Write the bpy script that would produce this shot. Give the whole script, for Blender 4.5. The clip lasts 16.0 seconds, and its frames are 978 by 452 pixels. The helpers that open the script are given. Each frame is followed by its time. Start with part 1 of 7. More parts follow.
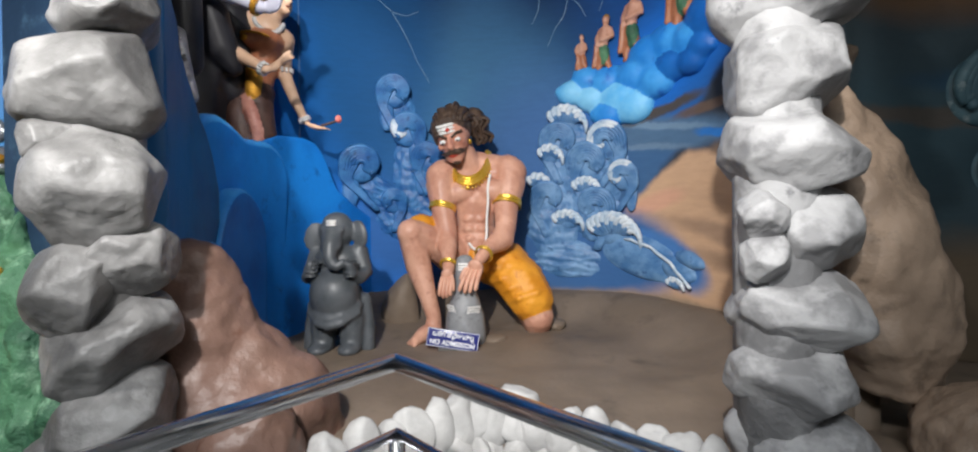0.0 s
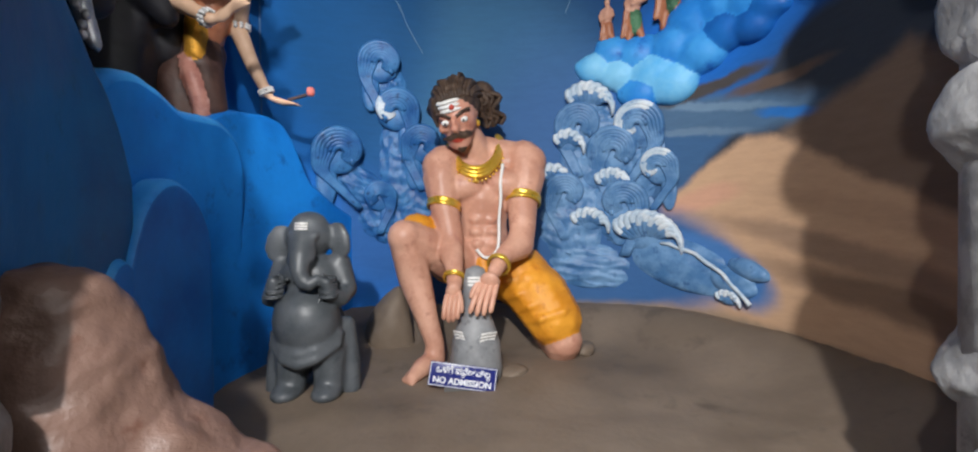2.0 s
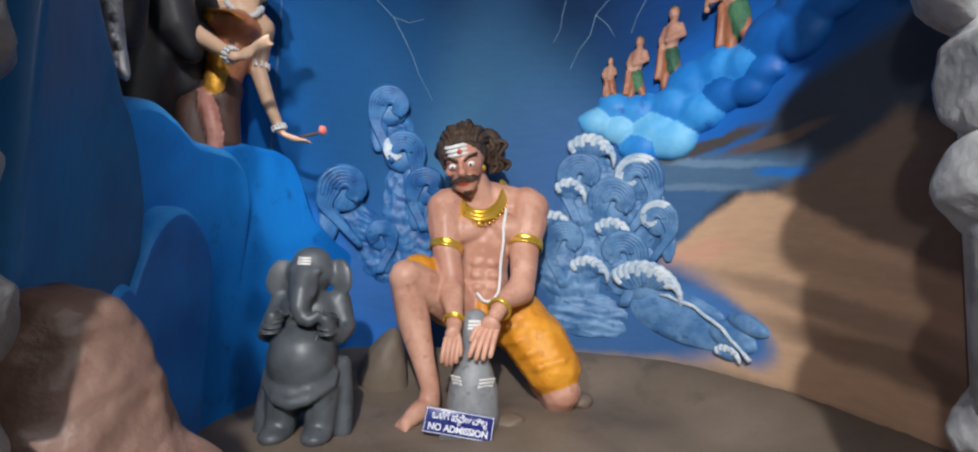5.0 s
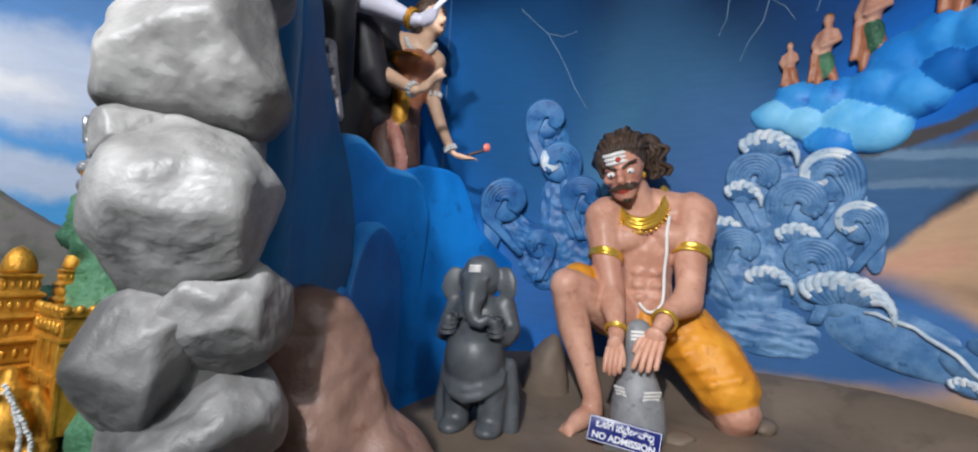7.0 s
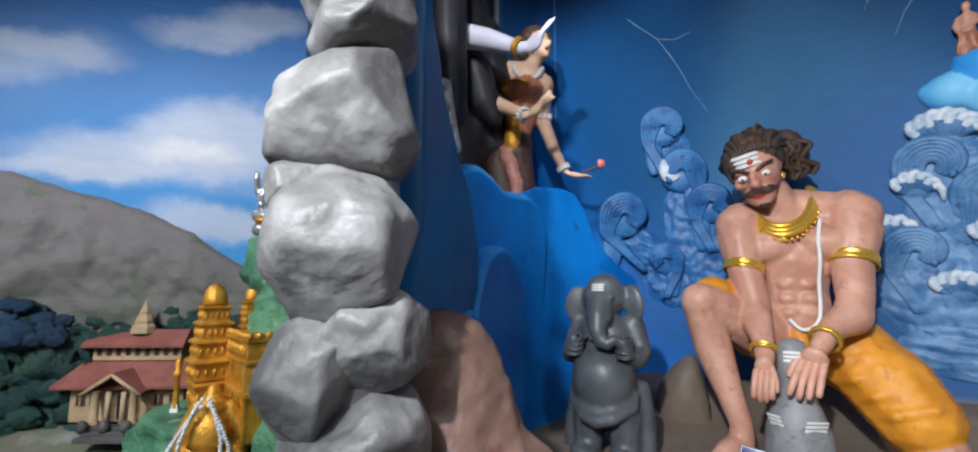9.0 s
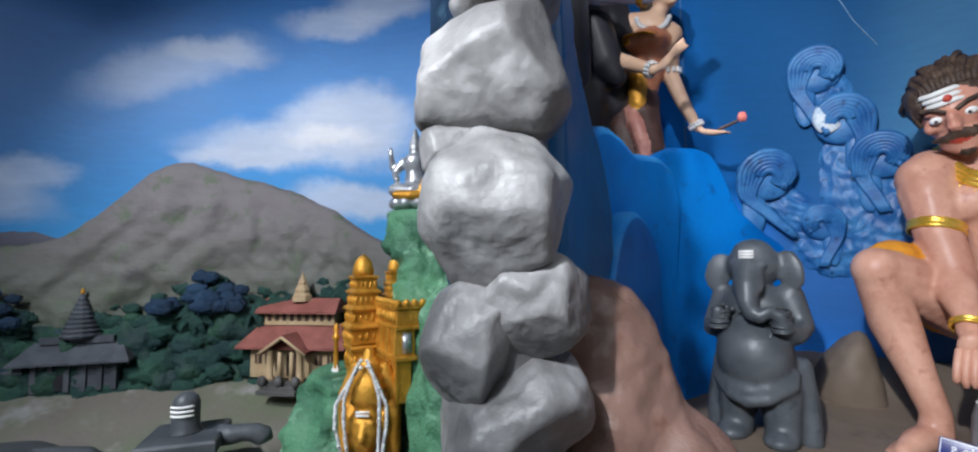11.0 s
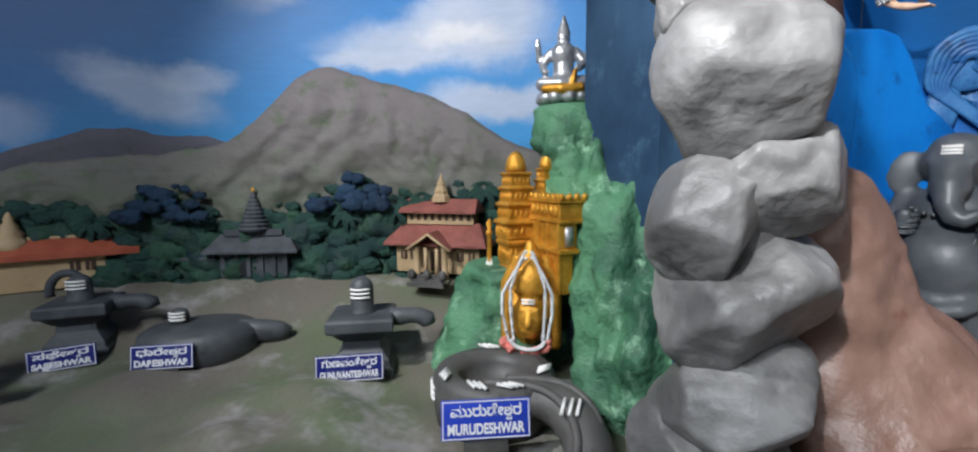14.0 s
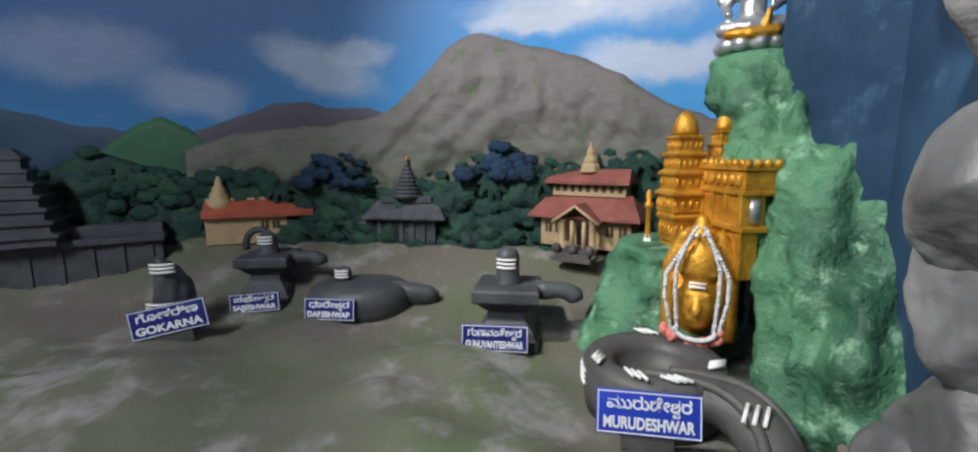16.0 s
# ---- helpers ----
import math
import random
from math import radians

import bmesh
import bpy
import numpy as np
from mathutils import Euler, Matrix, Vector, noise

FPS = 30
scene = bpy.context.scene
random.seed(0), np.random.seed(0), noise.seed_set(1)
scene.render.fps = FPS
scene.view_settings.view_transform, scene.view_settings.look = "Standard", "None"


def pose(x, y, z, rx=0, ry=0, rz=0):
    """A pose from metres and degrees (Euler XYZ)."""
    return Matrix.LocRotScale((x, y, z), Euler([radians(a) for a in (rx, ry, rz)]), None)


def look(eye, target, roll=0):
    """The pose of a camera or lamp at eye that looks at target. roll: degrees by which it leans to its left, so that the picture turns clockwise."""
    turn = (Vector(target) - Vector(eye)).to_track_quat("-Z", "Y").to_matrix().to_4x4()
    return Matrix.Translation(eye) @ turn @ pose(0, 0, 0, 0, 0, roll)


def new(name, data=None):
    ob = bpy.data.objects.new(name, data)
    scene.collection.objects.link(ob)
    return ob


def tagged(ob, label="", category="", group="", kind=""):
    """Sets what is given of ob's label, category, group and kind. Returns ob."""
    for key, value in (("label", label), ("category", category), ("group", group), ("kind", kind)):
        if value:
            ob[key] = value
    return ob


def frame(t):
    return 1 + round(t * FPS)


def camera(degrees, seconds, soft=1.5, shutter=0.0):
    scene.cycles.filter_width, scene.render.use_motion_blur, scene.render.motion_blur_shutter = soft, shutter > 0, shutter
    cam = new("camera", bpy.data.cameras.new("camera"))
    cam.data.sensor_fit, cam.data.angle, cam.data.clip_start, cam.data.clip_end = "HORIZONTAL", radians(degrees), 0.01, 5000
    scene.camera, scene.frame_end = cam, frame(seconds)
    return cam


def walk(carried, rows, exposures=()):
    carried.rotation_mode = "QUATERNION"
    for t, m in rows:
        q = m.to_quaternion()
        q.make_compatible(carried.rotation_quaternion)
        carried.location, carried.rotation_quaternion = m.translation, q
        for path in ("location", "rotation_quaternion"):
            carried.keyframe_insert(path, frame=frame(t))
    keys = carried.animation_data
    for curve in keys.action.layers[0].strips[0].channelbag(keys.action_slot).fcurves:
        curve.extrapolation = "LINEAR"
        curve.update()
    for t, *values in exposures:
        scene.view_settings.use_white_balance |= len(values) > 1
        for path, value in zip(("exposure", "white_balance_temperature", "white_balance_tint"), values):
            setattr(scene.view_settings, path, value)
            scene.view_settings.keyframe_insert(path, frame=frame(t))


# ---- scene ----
cam = camera(92.9, 16.0, soft=2.1)
PATH = [
    (0, (0.123, 0.05, 1.522), (0.023, 2.048, 1.509), -0.6),
    (0.5, (0.047, 0.201, 1.519), (-0.049, 2.198, 1.479), -0.1),
    (1, (-0.01, 0.325, 1.532), (-0.039, 2.325, 1.496), -0.2),
    (1.5, (-0.049, 0.45, 1.531), (-0.059, 2.45, 1.501), -0.5),
    (2, (-0.071, 0.56, 1.552), (-0.067, 2.56, 1.518), -0.6),
    (2.5, (-0.073, 0.59, 1.562), (-0.053, 2.59, 1.569), -0.4),
    (3, (-0.08, 0.58, 1.585), (0.05, 2.576, 1.611), 0.7),
    (5.5, (-0.13, 0.54, 1.535), (-0.177, 2.531, 1.711), 3.3),
    (6, (-0.138, 0.524, 1.538), (-0.44, 2.495, 1.697), 2.5),
    (6.5, (-0.147, 0.506, 1.541), (-0.677, 2.428, 1.703), 2.5),
    (7, (-0.152, 0.497, 1.542), (-0.746, 2.399, 1.713), 2.6),
    (7.5, (-0.162, 0.49, 1.539), (-0.883, 2.346, 1.73), 2.6),
    (8, (-0.155, 0.477, 1.545), (-1.022, 2.268, 1.745), 2.0),
    (10.5, (-0.213, 0.496, 1.536), (-1.49, 2.016, 1.781), -0.3),
    (11, (-0.254, 0.466, 1.526), (-1.649, 1.893, 1.662), -0.5),
    (11.5, (-0.292, 0.432, 1.514), (-1.724, 1.826, 1.59), -0.6),
    (12, (-0.322, 0.386, 1.501), (-1.815, 1.717, 1.509), -0.7),
    (12.5, (-0.356, 0.35, 1.491), (-1.891, 1.63, 1.425), -0.7),
    (13, (-0.378, 0.326, 1.485), (-1.966, 1.536, 1.369), -0.7),
    (13.5, (-0.405, 0.315, 1.465), (-2.011, 1.495, 1.291), -0.2),
    (14, (-0.43, 0.306, 1.457), (-2.037, 1.479, 1.25), -0.4),
    (14.5, (-0.464, 0.302, 1.448), (-2.149, 1.354, 1.217), -0.8),
    (15, (-0.486, 0.296, 1.434), (-2.255, 1.194, 1.179), -0.9),
    (15.5, (-0.513, 0.295, 1.433), (-2.332, 1.077, 1.15), -0.5),
    (16, (-0.54, 0.306, 1.424), (-2.402, 0.973, 1.124), -0.4),
]
TONE = [(0, 0, 6450, 10), (3, 0, 6350, 10), (5.5, -.03, 6250, 10), (8, -.10, 6100, 10), (10.5, -.05, 5850, 10), (12.5, 0, 5850, 10), (14.5, .05, 6250, 10), (16, .08, 6350, 10)]
walk(cam, [(t, look(eye, target, roll)) for t, eye, target, roll in PATH], TONE)

# ---------------------------------------------------------------- light
world = bpy.data.worlds.new("world")
world.use_nodes = True
world.node_tree.nodes["Background"].inputs[0].default_value = (0.75, 0.86, 1.0, 1)
world.node_tree.nodes["Background"].inputs[1].default_value = 0.05
scene.world = world


def spot(at, aim, power, degrees, blend, size=0.045, color=(1, 0.97, 0.93)):
    d = bpy.data.lights.new("spot_light", "SPOT")
    d.energy, d.shadow_soft_size, d.color = power, size, color
    d.spot_size, d.spot_blend = radians(degrees), blend
    ob = new("spot_light", d)
    ob.matrix_world = look(at, aim)
    return ob


# display spotlights on the ceiling, none in view: place, aim, power, cone, soft edge
# third, fifth and sixth are added fill with no known source
SPOTS = [((-.28, -.84, 2.90), (.02, 2.75, 1.72), 480, 60, .4), ((-.40, .50, 3.08), (-1.12, 2.42, 2.3), 135, 50, .7), ((-1.0, -.6, 2.95), (1.05, 2.5, 1.45), 115, 44, .7), ((-1.3, -.65, 2.95), (-1.76, 1.25, 1.62), 245, 72, .9), ((.45, -.9, 2.95), (1.2, 1.4, 1.6), 9, 70, .6), ((1.05, .25, 3.02), (-1.05, 1.8, 1.80), 52, 48, .8)]
for at, aim, power, degrees, blend in SPOTS:
    spot(at, aim, power, degrees, blend)
# added soft fill from behind the visitors, no such source in view
d = bpy.data.lights.new("fill_light", "AREA")
d.energy, d.shape, d.size, d.size_y, d.color = 105, "RECTANGLE", 1.2, .2, (0.93, 0.97, 1.0)
room = new("fill_light", d)
room.location = (-.2, -1.5, 3.2)

# ---------------------------------------------------------------- helpers


def catmull(pts, n=12):
    P = [np.array(p, float) for p in pts]
    P = [2 * P[0] - P[1]] + P + [2 * P[-1] - P[-2]]
    out = []
    for i in range(1, len(P) - 2):
        a, b, c, d = P[i - 1:i + 3]
        for k in range(n):
            t = k / n
            out.append(0.5 * (2 * b + (c - a) * t + (2 * a - 5 * b + 4 * c - d) * t * t + (3 * b - a - 3 * c + d) * t ** 3))
    out.append(P[-2])
    return np.array(out)


class Course:
    """A plan line of a curved wall, walked by its length."""

    def __init__(self, pts, side):
        self.p = catmull(pts)
        self.s = np.concatenate([[0], np.cumsum(np.linalg.norm(np.diff(self.p, axis=0), axis=1))])
        self.side = side

    def at(self, s, z, out=0.0):
        x, y = np.interp(s, self.s, self.p[:, 0]), np.interp(s, self.s, self.p[:, 1])
        e = 0.03
        dx = np.interp(s + e, self.s, self.p[:, 0]) - np.interp(s - e, self.s, self.p[:, 0])
        dy = np.interp(s + e, self.s, self.p[:, 1]) - np.interp(s - e, self.s, self.p[:, 1])
        n = math.hypot(dx, dy) or 1
        return Vector((x + self.side * dy / n * out, y - self.side * dx / n * out, z))

    def frame_at(self, s, z, out=0.0):
        """A pose whose x runs along the wall, y up the wall and z out of it."""
        o, a = self.at(s, z, out), (self.at(s + 0.02, z) - self.at(s - 0.02, z)).normalized()
        n = (self.at(s, z, 1) - self.at(s, z, 0)).normalized()
        m = Matrix.Identity(4)
        for i, v in enumerate((a, Vector((0, 0, 1)), n)):
            m.col[i][:3] = v
        m.translation = o
        return m


WA = Course([(-1.5, 1.5), (-1.42, 2.2), (-1.2, 2.75), (-.8, 3.05), (-.3, 3.15), (.2, 3.17), (.62, 3.08), (.93, 2.85), (1.12, 2.55), (1.22, 2.15), (1.22, 1.75), (1.12, 1.4)], 1)
WA_END = WA.s[-1] - .38
WB = Course([(-1.25, 2.1), (-1.7, 1.8), (-2.0, 1.58), (-2.27, 1.30), (-2.48, .98), (-2.66, .66), (-2.83, .26), (-2.93, -.2), (-2.93, -.7), (-2.8, -1.2)], -1)


def sm(a, b, x):
    t = min(1, max(0, (x - a) / (b - a)))
    return t * t * (3 - 2 * t)


def mesh_of(bm, name, smooth=True):
    me = bpy.data.meshes.new(name)
    bm.to_mesh(me)
    bm.free()
    if smooth:
        me.polygons.foreach_set("use_smooth", [True] * len(me.polygons))
    return me


def part(name, bm, material, parent=None, label="", smooth=True):
    me = bm if isinstance(bm, bpy.types.Mesh) else mesh_of(bm, name, smooth)
    if material and not isinstance(material, (list, tuple)):
        material = [material]
    for m in material or ():
        me.materials.append(m)
    ob = new(name, me)
    if parent:
        ob.parent = parent
    if label:
        ob["label"] = label
    return ob


def thing(name, label, category, group="", kind=""):
    return tagged(new(name), label, category, group, kind)


def box(bm, c, size, m=None, bevel=0.0):
    g = bmesh.ops.create_cube(bm, size=1, matrix=(m or Matrix.Identity(4)) @ Matrix.Translation(c) @ Matrix.Diagonal((*size, 1)))
    if bevel:
        es = {e for v in g["verts"] for e in v.link_edges}
        bmesh.ops.bevel(bm, geom=list(es), offset=bevel, segments=2, affect="EDGES", profile=0.5)
    return bm


def ball(bm, c, r, m=None, sub=3):
    r = r if hasattr(r, "__len__") else (r, r, r)
    g = bmesh.ops.create_icosphere(bm, subdivisions=sub, radius=1, matrix=(m or Matrix.Identity(4)) @ Matrix.Translation(c) @ Matrix.Diagonal((*r, 1)))
    return g["verts"]


def tube(bm, pts, radii, seg=12, caps=True, flat=1.0):
    """A tapered tube along points."""
    pts = [Vector(p) for p in pts]
    if not hasattr(radii, "__len__"):
        radii = [radii] * len(pts)
    rings, up = [], None
    for i, p in enumerate(pts):
        d = (pts[min(i + 1, len(pts) - 1)] - pts[max(i - 1, 0)]).normalized()
        a = up - d * up.dot(d) if up else d.orthogonal()
        if a.length < 1e-5:
            a = d.orthogonal()
        a.normalize()
        up, b = a, d.cross(a)
        rings.append([bm.verts.new(p + (a * math.cos(2 * math.pi * k / seg) + b * flat * math.sin(2 * math.pi * k / seg)) * radii[i]) for k in range(seg)])
    for r0, r1 in zip(rings, rings[1:]):
        for k in range(seg):
            bm.faces.new((r0[k], r0[(k + 1) % seg], r1[(k + 1) % seg], r1[k]))
    if caps:
        bm.faces.new(rings[0][::-1])
        bm.faces.new(rings[-1])
    return bm


def lathe(bm, prof, m=None, seg=24, square=False):
    """Turn a profile of (radius, height); square: four corners instead of a round."""
    m = m or Matrix.Identity(4)
    rings = []
    for r, z in prof:
        if square:
            rings.append([bm.verts.new(m @ Vector((sx * r, sy * r, z))) for sx, sy in ((1, 1), (-1, 1), (-1, -1), (1, -1))])
        else:
            rings.append([bm.verts.new(m @ Vector((r * math.cos(2 * math.pi * k / seg), r * math.sin(2 * math.pi * k / seg), z))) for k in range(seg)])
    n = len(rings[0])
    for r0, r1 in zip(rings, rings[1:]):
        for k in range(n):
            bm.faces.new((r0[k], r0[(k + 1) % n], r1[(k + 1) % n], r1[k]))
    bm.faces.new(rings[0][::-1])
    bm.faces.new(rings[-1])
    return bm


def fnoise(p, scale, depth=3):
    return noise.fractal(Vector(p) * scale, 1.0, 2.0, depth)


# ---------------------------------------------------------------- materials


class Nodes:
    """A short hand for node trees."""

    def __init__(self, name):
        self.m = bpy.data.materials.new(name)
        self.m.use_nodes = True
        self.t = self.m.node_tree
        self.b = self.t.nodes["Principled BSDF"]
        self.b.inputs["Specular IOR Level"].default_value = 0.35

    def node(self, kind, **ins):
        n = self.t.nodes.new(kind)
        for k, v in ins.items():
            self.put(n.inputs[k.replace("_", " ")], v)
        return n

    def put(self, sock, v):
        if isinstance(v, bpy.types.NodeSocket):
            self.t.links.new(v, sock)
        else:
            sock.default_value = (*v, 1) if hasattr(v, "__len__") and len(v) == 3 and sock.type == "RGBA" else v

    def coord(self, kind="Object"):
        return self.node("ShaderNodeTexCoord").outputs[kind]

    def noise(self, vec, scale, detail=4, rough=0.55):
        n = self.node("ShaderNodeTexNoise", Scale=scale, Detail=detail, Roughness=rough)
        self.put(n.inputs["Vector"], vec)
        return n.outputs["Fac"]

    def math(self, op, a, b=0.0, c=0.0):
        n = self.t.nodes.new("ShaderNodeMath")
        n.operation = op
        for i, v in enumerate((a, b, c)):
            self.put(n.inputs[i], v)
        return n.outputs[0]

    def step(self, x, lo, hi):
        n = self.t.nodes.new("ShaderNodeMapRange")
        n.interpolation_type = "SMOOTHSTEP"
        self.put(n.inputs[0], x)
        n.inputs[1].default_value, n.inputs[2].default_value = lo, hi
        return n.outputs[0]

    def mix(self, fac, a, b):
        n = self.t.nodes.new("ShaderNodeMix")
        n.data_type = "RGBA"
        self.put(n.inputs[0], fac)
        self.put(n.inputs[6], a)
        self.put(n.inputs[7], b)
        return n.outputs[2]

    def ramp(self, x, stops):
        n = self.t.nodes.new("ShaderNodeValToRGB")
        e = n.color_ramp.elements
        e[0].position, e[0].color = stops[0][0], (*stops[0][1], 1)
        e[1].position, e[1].color = stops[-1][0], (*stops[-1][1], 1)
        for p, c in stops[1:-1]:
            k = e.new(p)
            k.color = (*c, 1)
        self.put(n.inputs[0], x)
        return n.outputs[0]

    def bump(self, h, strength=0.3, dist=0.01):
        n = self.t.nodes.new("ShaderNodeBump")
        n.inputs["Strength"].default_value, n.inputs["Distance"].default_value = strength, dist
        self.put(n.inputs["Height"], h)
        self.put(self.b.inputs["Normal"], n.outputs[0])

    def done(self, color, rough=0.6, metal=0.0):
        self.put(self.b.inputs["Base Color"], color)
        self.put(self.b.inputs["Roughness"], rough)
        self.b.inputs["Metallic"].default_value = metal
        return self.m


def paint(name, a, b, scale=6.0, fine=60.0, rough=0.55, metal=0.0, bump=0.25, dist=0.004, c=None, cover=0.5, spread=0.15, spec=0.35, pale=.55):
    """Brushed or weathered paint of two or three tones, with grain and relief."""
    k = Nodes(name)
    v = k.coord()
    big = k.noise(v, scale, 5, 0.6)
    small = k.noise(v, fine, 3)
    col = k.mix(k.step(big, cover - spread, cover + spread), a, b)
    if c:
        col = k.mix(k.step(k.noise(v, scale * 2.3, 4, 0.7), pale, pale + .17), col, c)
    col = k.mix(k.math("MULTIPLY", small, 0.25), col, tuple(x * 0.6 for x in a))
    k.b.inputs["Specular IOR Level"].default_value = spec
    k.bump(k.math("ADD", small, k.math("MULTIPLY", big, 0.8)), bump, dist)
    r = k.math("MULTIPLY_ADD", big, 0.25, rough - 0.12)
    return k.done(col, r, metal)


M = {}
M["rock"] = paint("grey_rock_paint", (.105, .103, .102), (.305, .30, .296), 3.2, 38, .48, 0, .6, .007, (.06, .059, .06), spread=.12, spec=.45, pale=.6)
M["rock_white"] = paint("white_rock_paint", (.20, .20, .205), (.37, .37, .375), 6, 45, .55, 0, .5, .006, (.13, .13, .14), spread=.07, pale=.6)
M["white_stone"] = paint("white_stone_paint", (.36, .355, .35), (.48, .475, .47), 9, 70, .6, 0, .4, .004, (.45, .44, .43))
M["brown_rock"] = paint("brown_rock_paint", (.135, .078, .058), (.20, .118, .092), 4, 40, .45, 0, .6, .007, (.115, .045, .028), spec=.5)
M["tan_rock"] = paint("tan_rock_paint", (.20, .145, .105), (.30, .22, .16), 5, 40, .6, 0, .6, .008, (.13, .095, .07))
M["sand"] = paint("brown_floor_paint", (.165, .125, .092), (.215, .165, .125), 2.2, 30, .6, 0, .3, .006, (.13, .10, .075))
M["blue"] = paint("bright_blue_paint", (.005, .140, .52), (.009, .205, .66), 2.6, 35, .5, 0, .25, .004, (.005, .095, .36))
M["blue_deep"] = paint("deep_blue_paint", (.008, .075, .22), (.012, .125, .33), 3, 35, .5, 0, .25, .004, (.015, .085, .16))
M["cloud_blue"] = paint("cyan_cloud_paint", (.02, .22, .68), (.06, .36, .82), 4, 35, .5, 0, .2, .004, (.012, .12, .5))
M["cloud_pale"] = paint("pale_cloud_paint", (.10, .45, .85), (.25, .62, .90), 4, 35, .5, 0, .2, .004)
M["cloud_dark"] = paint("dark_cloud_paint", (.008, .10, .40), (.012, .16, .55), 4, 35, .5, 0, .2, .004)
M["wave"] = paint("wave_blue_paint", (.06, .17, .37), (.17, .33, .56), 8, 60, .45, 0, .35, .004, (.035, .10, .25))
M["wave_tip"] = paint("wave_white_paint", (.45, .57, .69), (.74, .79, .83), 14, 80, .45, 0, .35, .004, (.12, .26, .46))
M["wave_deep"] = paint("deep_wave_paint", (.014, .085, .27), (.055, .20, .44), 11, 60, .45, 0, .35, .004, (.006, .035, .12), spread=.2)
M["wave_teal"] = paint("wave_teal_paint", (.05, .11, .14), (.10, .18, .21), 8, 60, .5, 0, .35, .004, (.30, .36, .36))
M["green"] = paint("green_cliff_paint", (.024, .082, .048), (.095, .245, .130), 5, 60, .55, 0, .8, .012, (.26, .46, .30), cover=.46)
M["ground"] = paint("mossy_ground_paint", (.150, .130, .112), (.105, .140, .072), 1.6, 34, .65, 0, .5, .006, (.27, .26, .25), pale=.50)
M["slate"] = paint("slate_grey_paint", (.055, .06, .066), (.085, .092, .10), 9, 90, .45, 0, .35, .003, (.04, .043, .05))
M["ash"] = paint("ash_grey_paint", (.07, .068, .066), (.105, .10, .096), 10, 90, .5, 0, .35, .003, (.045, .044, .043))
M["ganesha"] = paint("dark_grey_statue_paint", (.058, .066, .074), (.10, .11, .122), 7, 80, .42, 0, .3, .003, (.04, .046, .054), spec=.45)
M["skin"] = paint("warm_skin_paint", (.50, .245, .168), (.66, .37, .265), 7, 60, .45, 0, .15, .003, (.45, .205, .145), spec=.4)
M["skin_face"] = paint("ruddy_face_paint", (.50, .21, .14), (.63, .32, .23), 9, 60, .42, 0, .2, .003, (.42, .15, .10), spec=.4)
M["skin_pale"] = paint("pale_skin_paint", (.62, .40, .27), (.70, .47, .33), 6, 60, .4, 0, .1, .002)
M["skin_white"] = paint("bluish_white_paint", (.66, .66, .80), (.74, .74, .86), 6, 60, .4, 0, .1, .002)
M["orange"] = paint("orange_cloth_paint", (.62, .235, .015), (.78, .34, .03), 7, 60, .5, 0, .3, .003, (.48, .15, .012))
M["stone_grey"] = paint("mid_grey_stone_paint", (.19, .195, .205), (.28, .285, .295), 9, 80, .5, 0, .35, .004, (.11, .115, .125))
M["hair"] = paint("dark_hair_paint", (.045, .028, .02), (.10, .065, .046), 30, 90, .5, 0, .8, .006)
M["white"] = paint("white_paint", (.74, .73, .71), (.82, .81, .79), 20, 90, .5, 0, .15, .002)
M["red"] = paint("red_paint", (.45, .05, .03), (.5, .07, .05), 20, 90, .5, 0, .1, .002)
M["dark"] = paint("near_black_paint", (.012, .012, .016), (.022, .022, .028), 10, 70, .5, 0, .2, .003)
M["dark_brown"] = paint("dark_brown_cloth_paint", (.05, .025, .02), (.09, .045, .035), 10, 70, .5, 0, .3, .004)
M["rose_cloth"] = paint("rose_cloth_paint", (.35, .14, .11), (.50, .24, .19), 16, 70, .45, 0, .3, .004, (.6, .36, .30))
M["copper_cloth"] = paint("copper_cloth_paint", (.34, .12, .06), (.46, .19, .10), 16, 70, .4, 0, .3, .004)
M["gold"] = paint("gold_paint", (.50, .235, .022), (.72, .37, .05), 22, 120, .46, .55, .7, .004, (.33, .15, .018))
M["gold_bright"] = paint("bright_gold_paint", (.80, .48, .05), (.90, .60, .12), 18, 120, .3, .7, .4, .003)
M["silver"] = paint("silver_paint", (.42, .43, .45), (.62, .63, .65), 30, 120, .32, .7, .5, .003, (.2, .2, .22))
M["flower"] = paint("pink_flower_paint", (.62, .14, .12), (.72, .25, .20), 60, 200, .6, 0, .8, .004, (.75, .5, .42))
M["beads"] = paint("white_bead_paint", (.55, .55, .56), (.72, .72, .72), 60, 200, .5, 0, .6, .003)
M["roof"] = paint("red_brown_roof_paint", (.20, .066, .052), (.27, .094, .074), 12, 120, .55, 0, .4, .003, (.16, .052, .042))
M["roof_red"] = paint("brick_red_roof_paint", (.30, .065, .035), (.38, .095, .05), 12, 120, .55, 0, .4, .003)
M["cream"] = paint("cream_wall_paint", (.38, .27, .15), (.46, .34, .20), 9, 100, .6, 0, .3, .003, (.30, .20, .11))
M["window_dark"] = paint("dark_brown_paint", (.05, .03, .022), (.075, .045, .032), 20, 100, .5)
M["temple_grey"] = paint("grey_temple_paint", (.045, .05, .06), (.075, .082, .095), 14, 100, .6, 0, .5, .003)
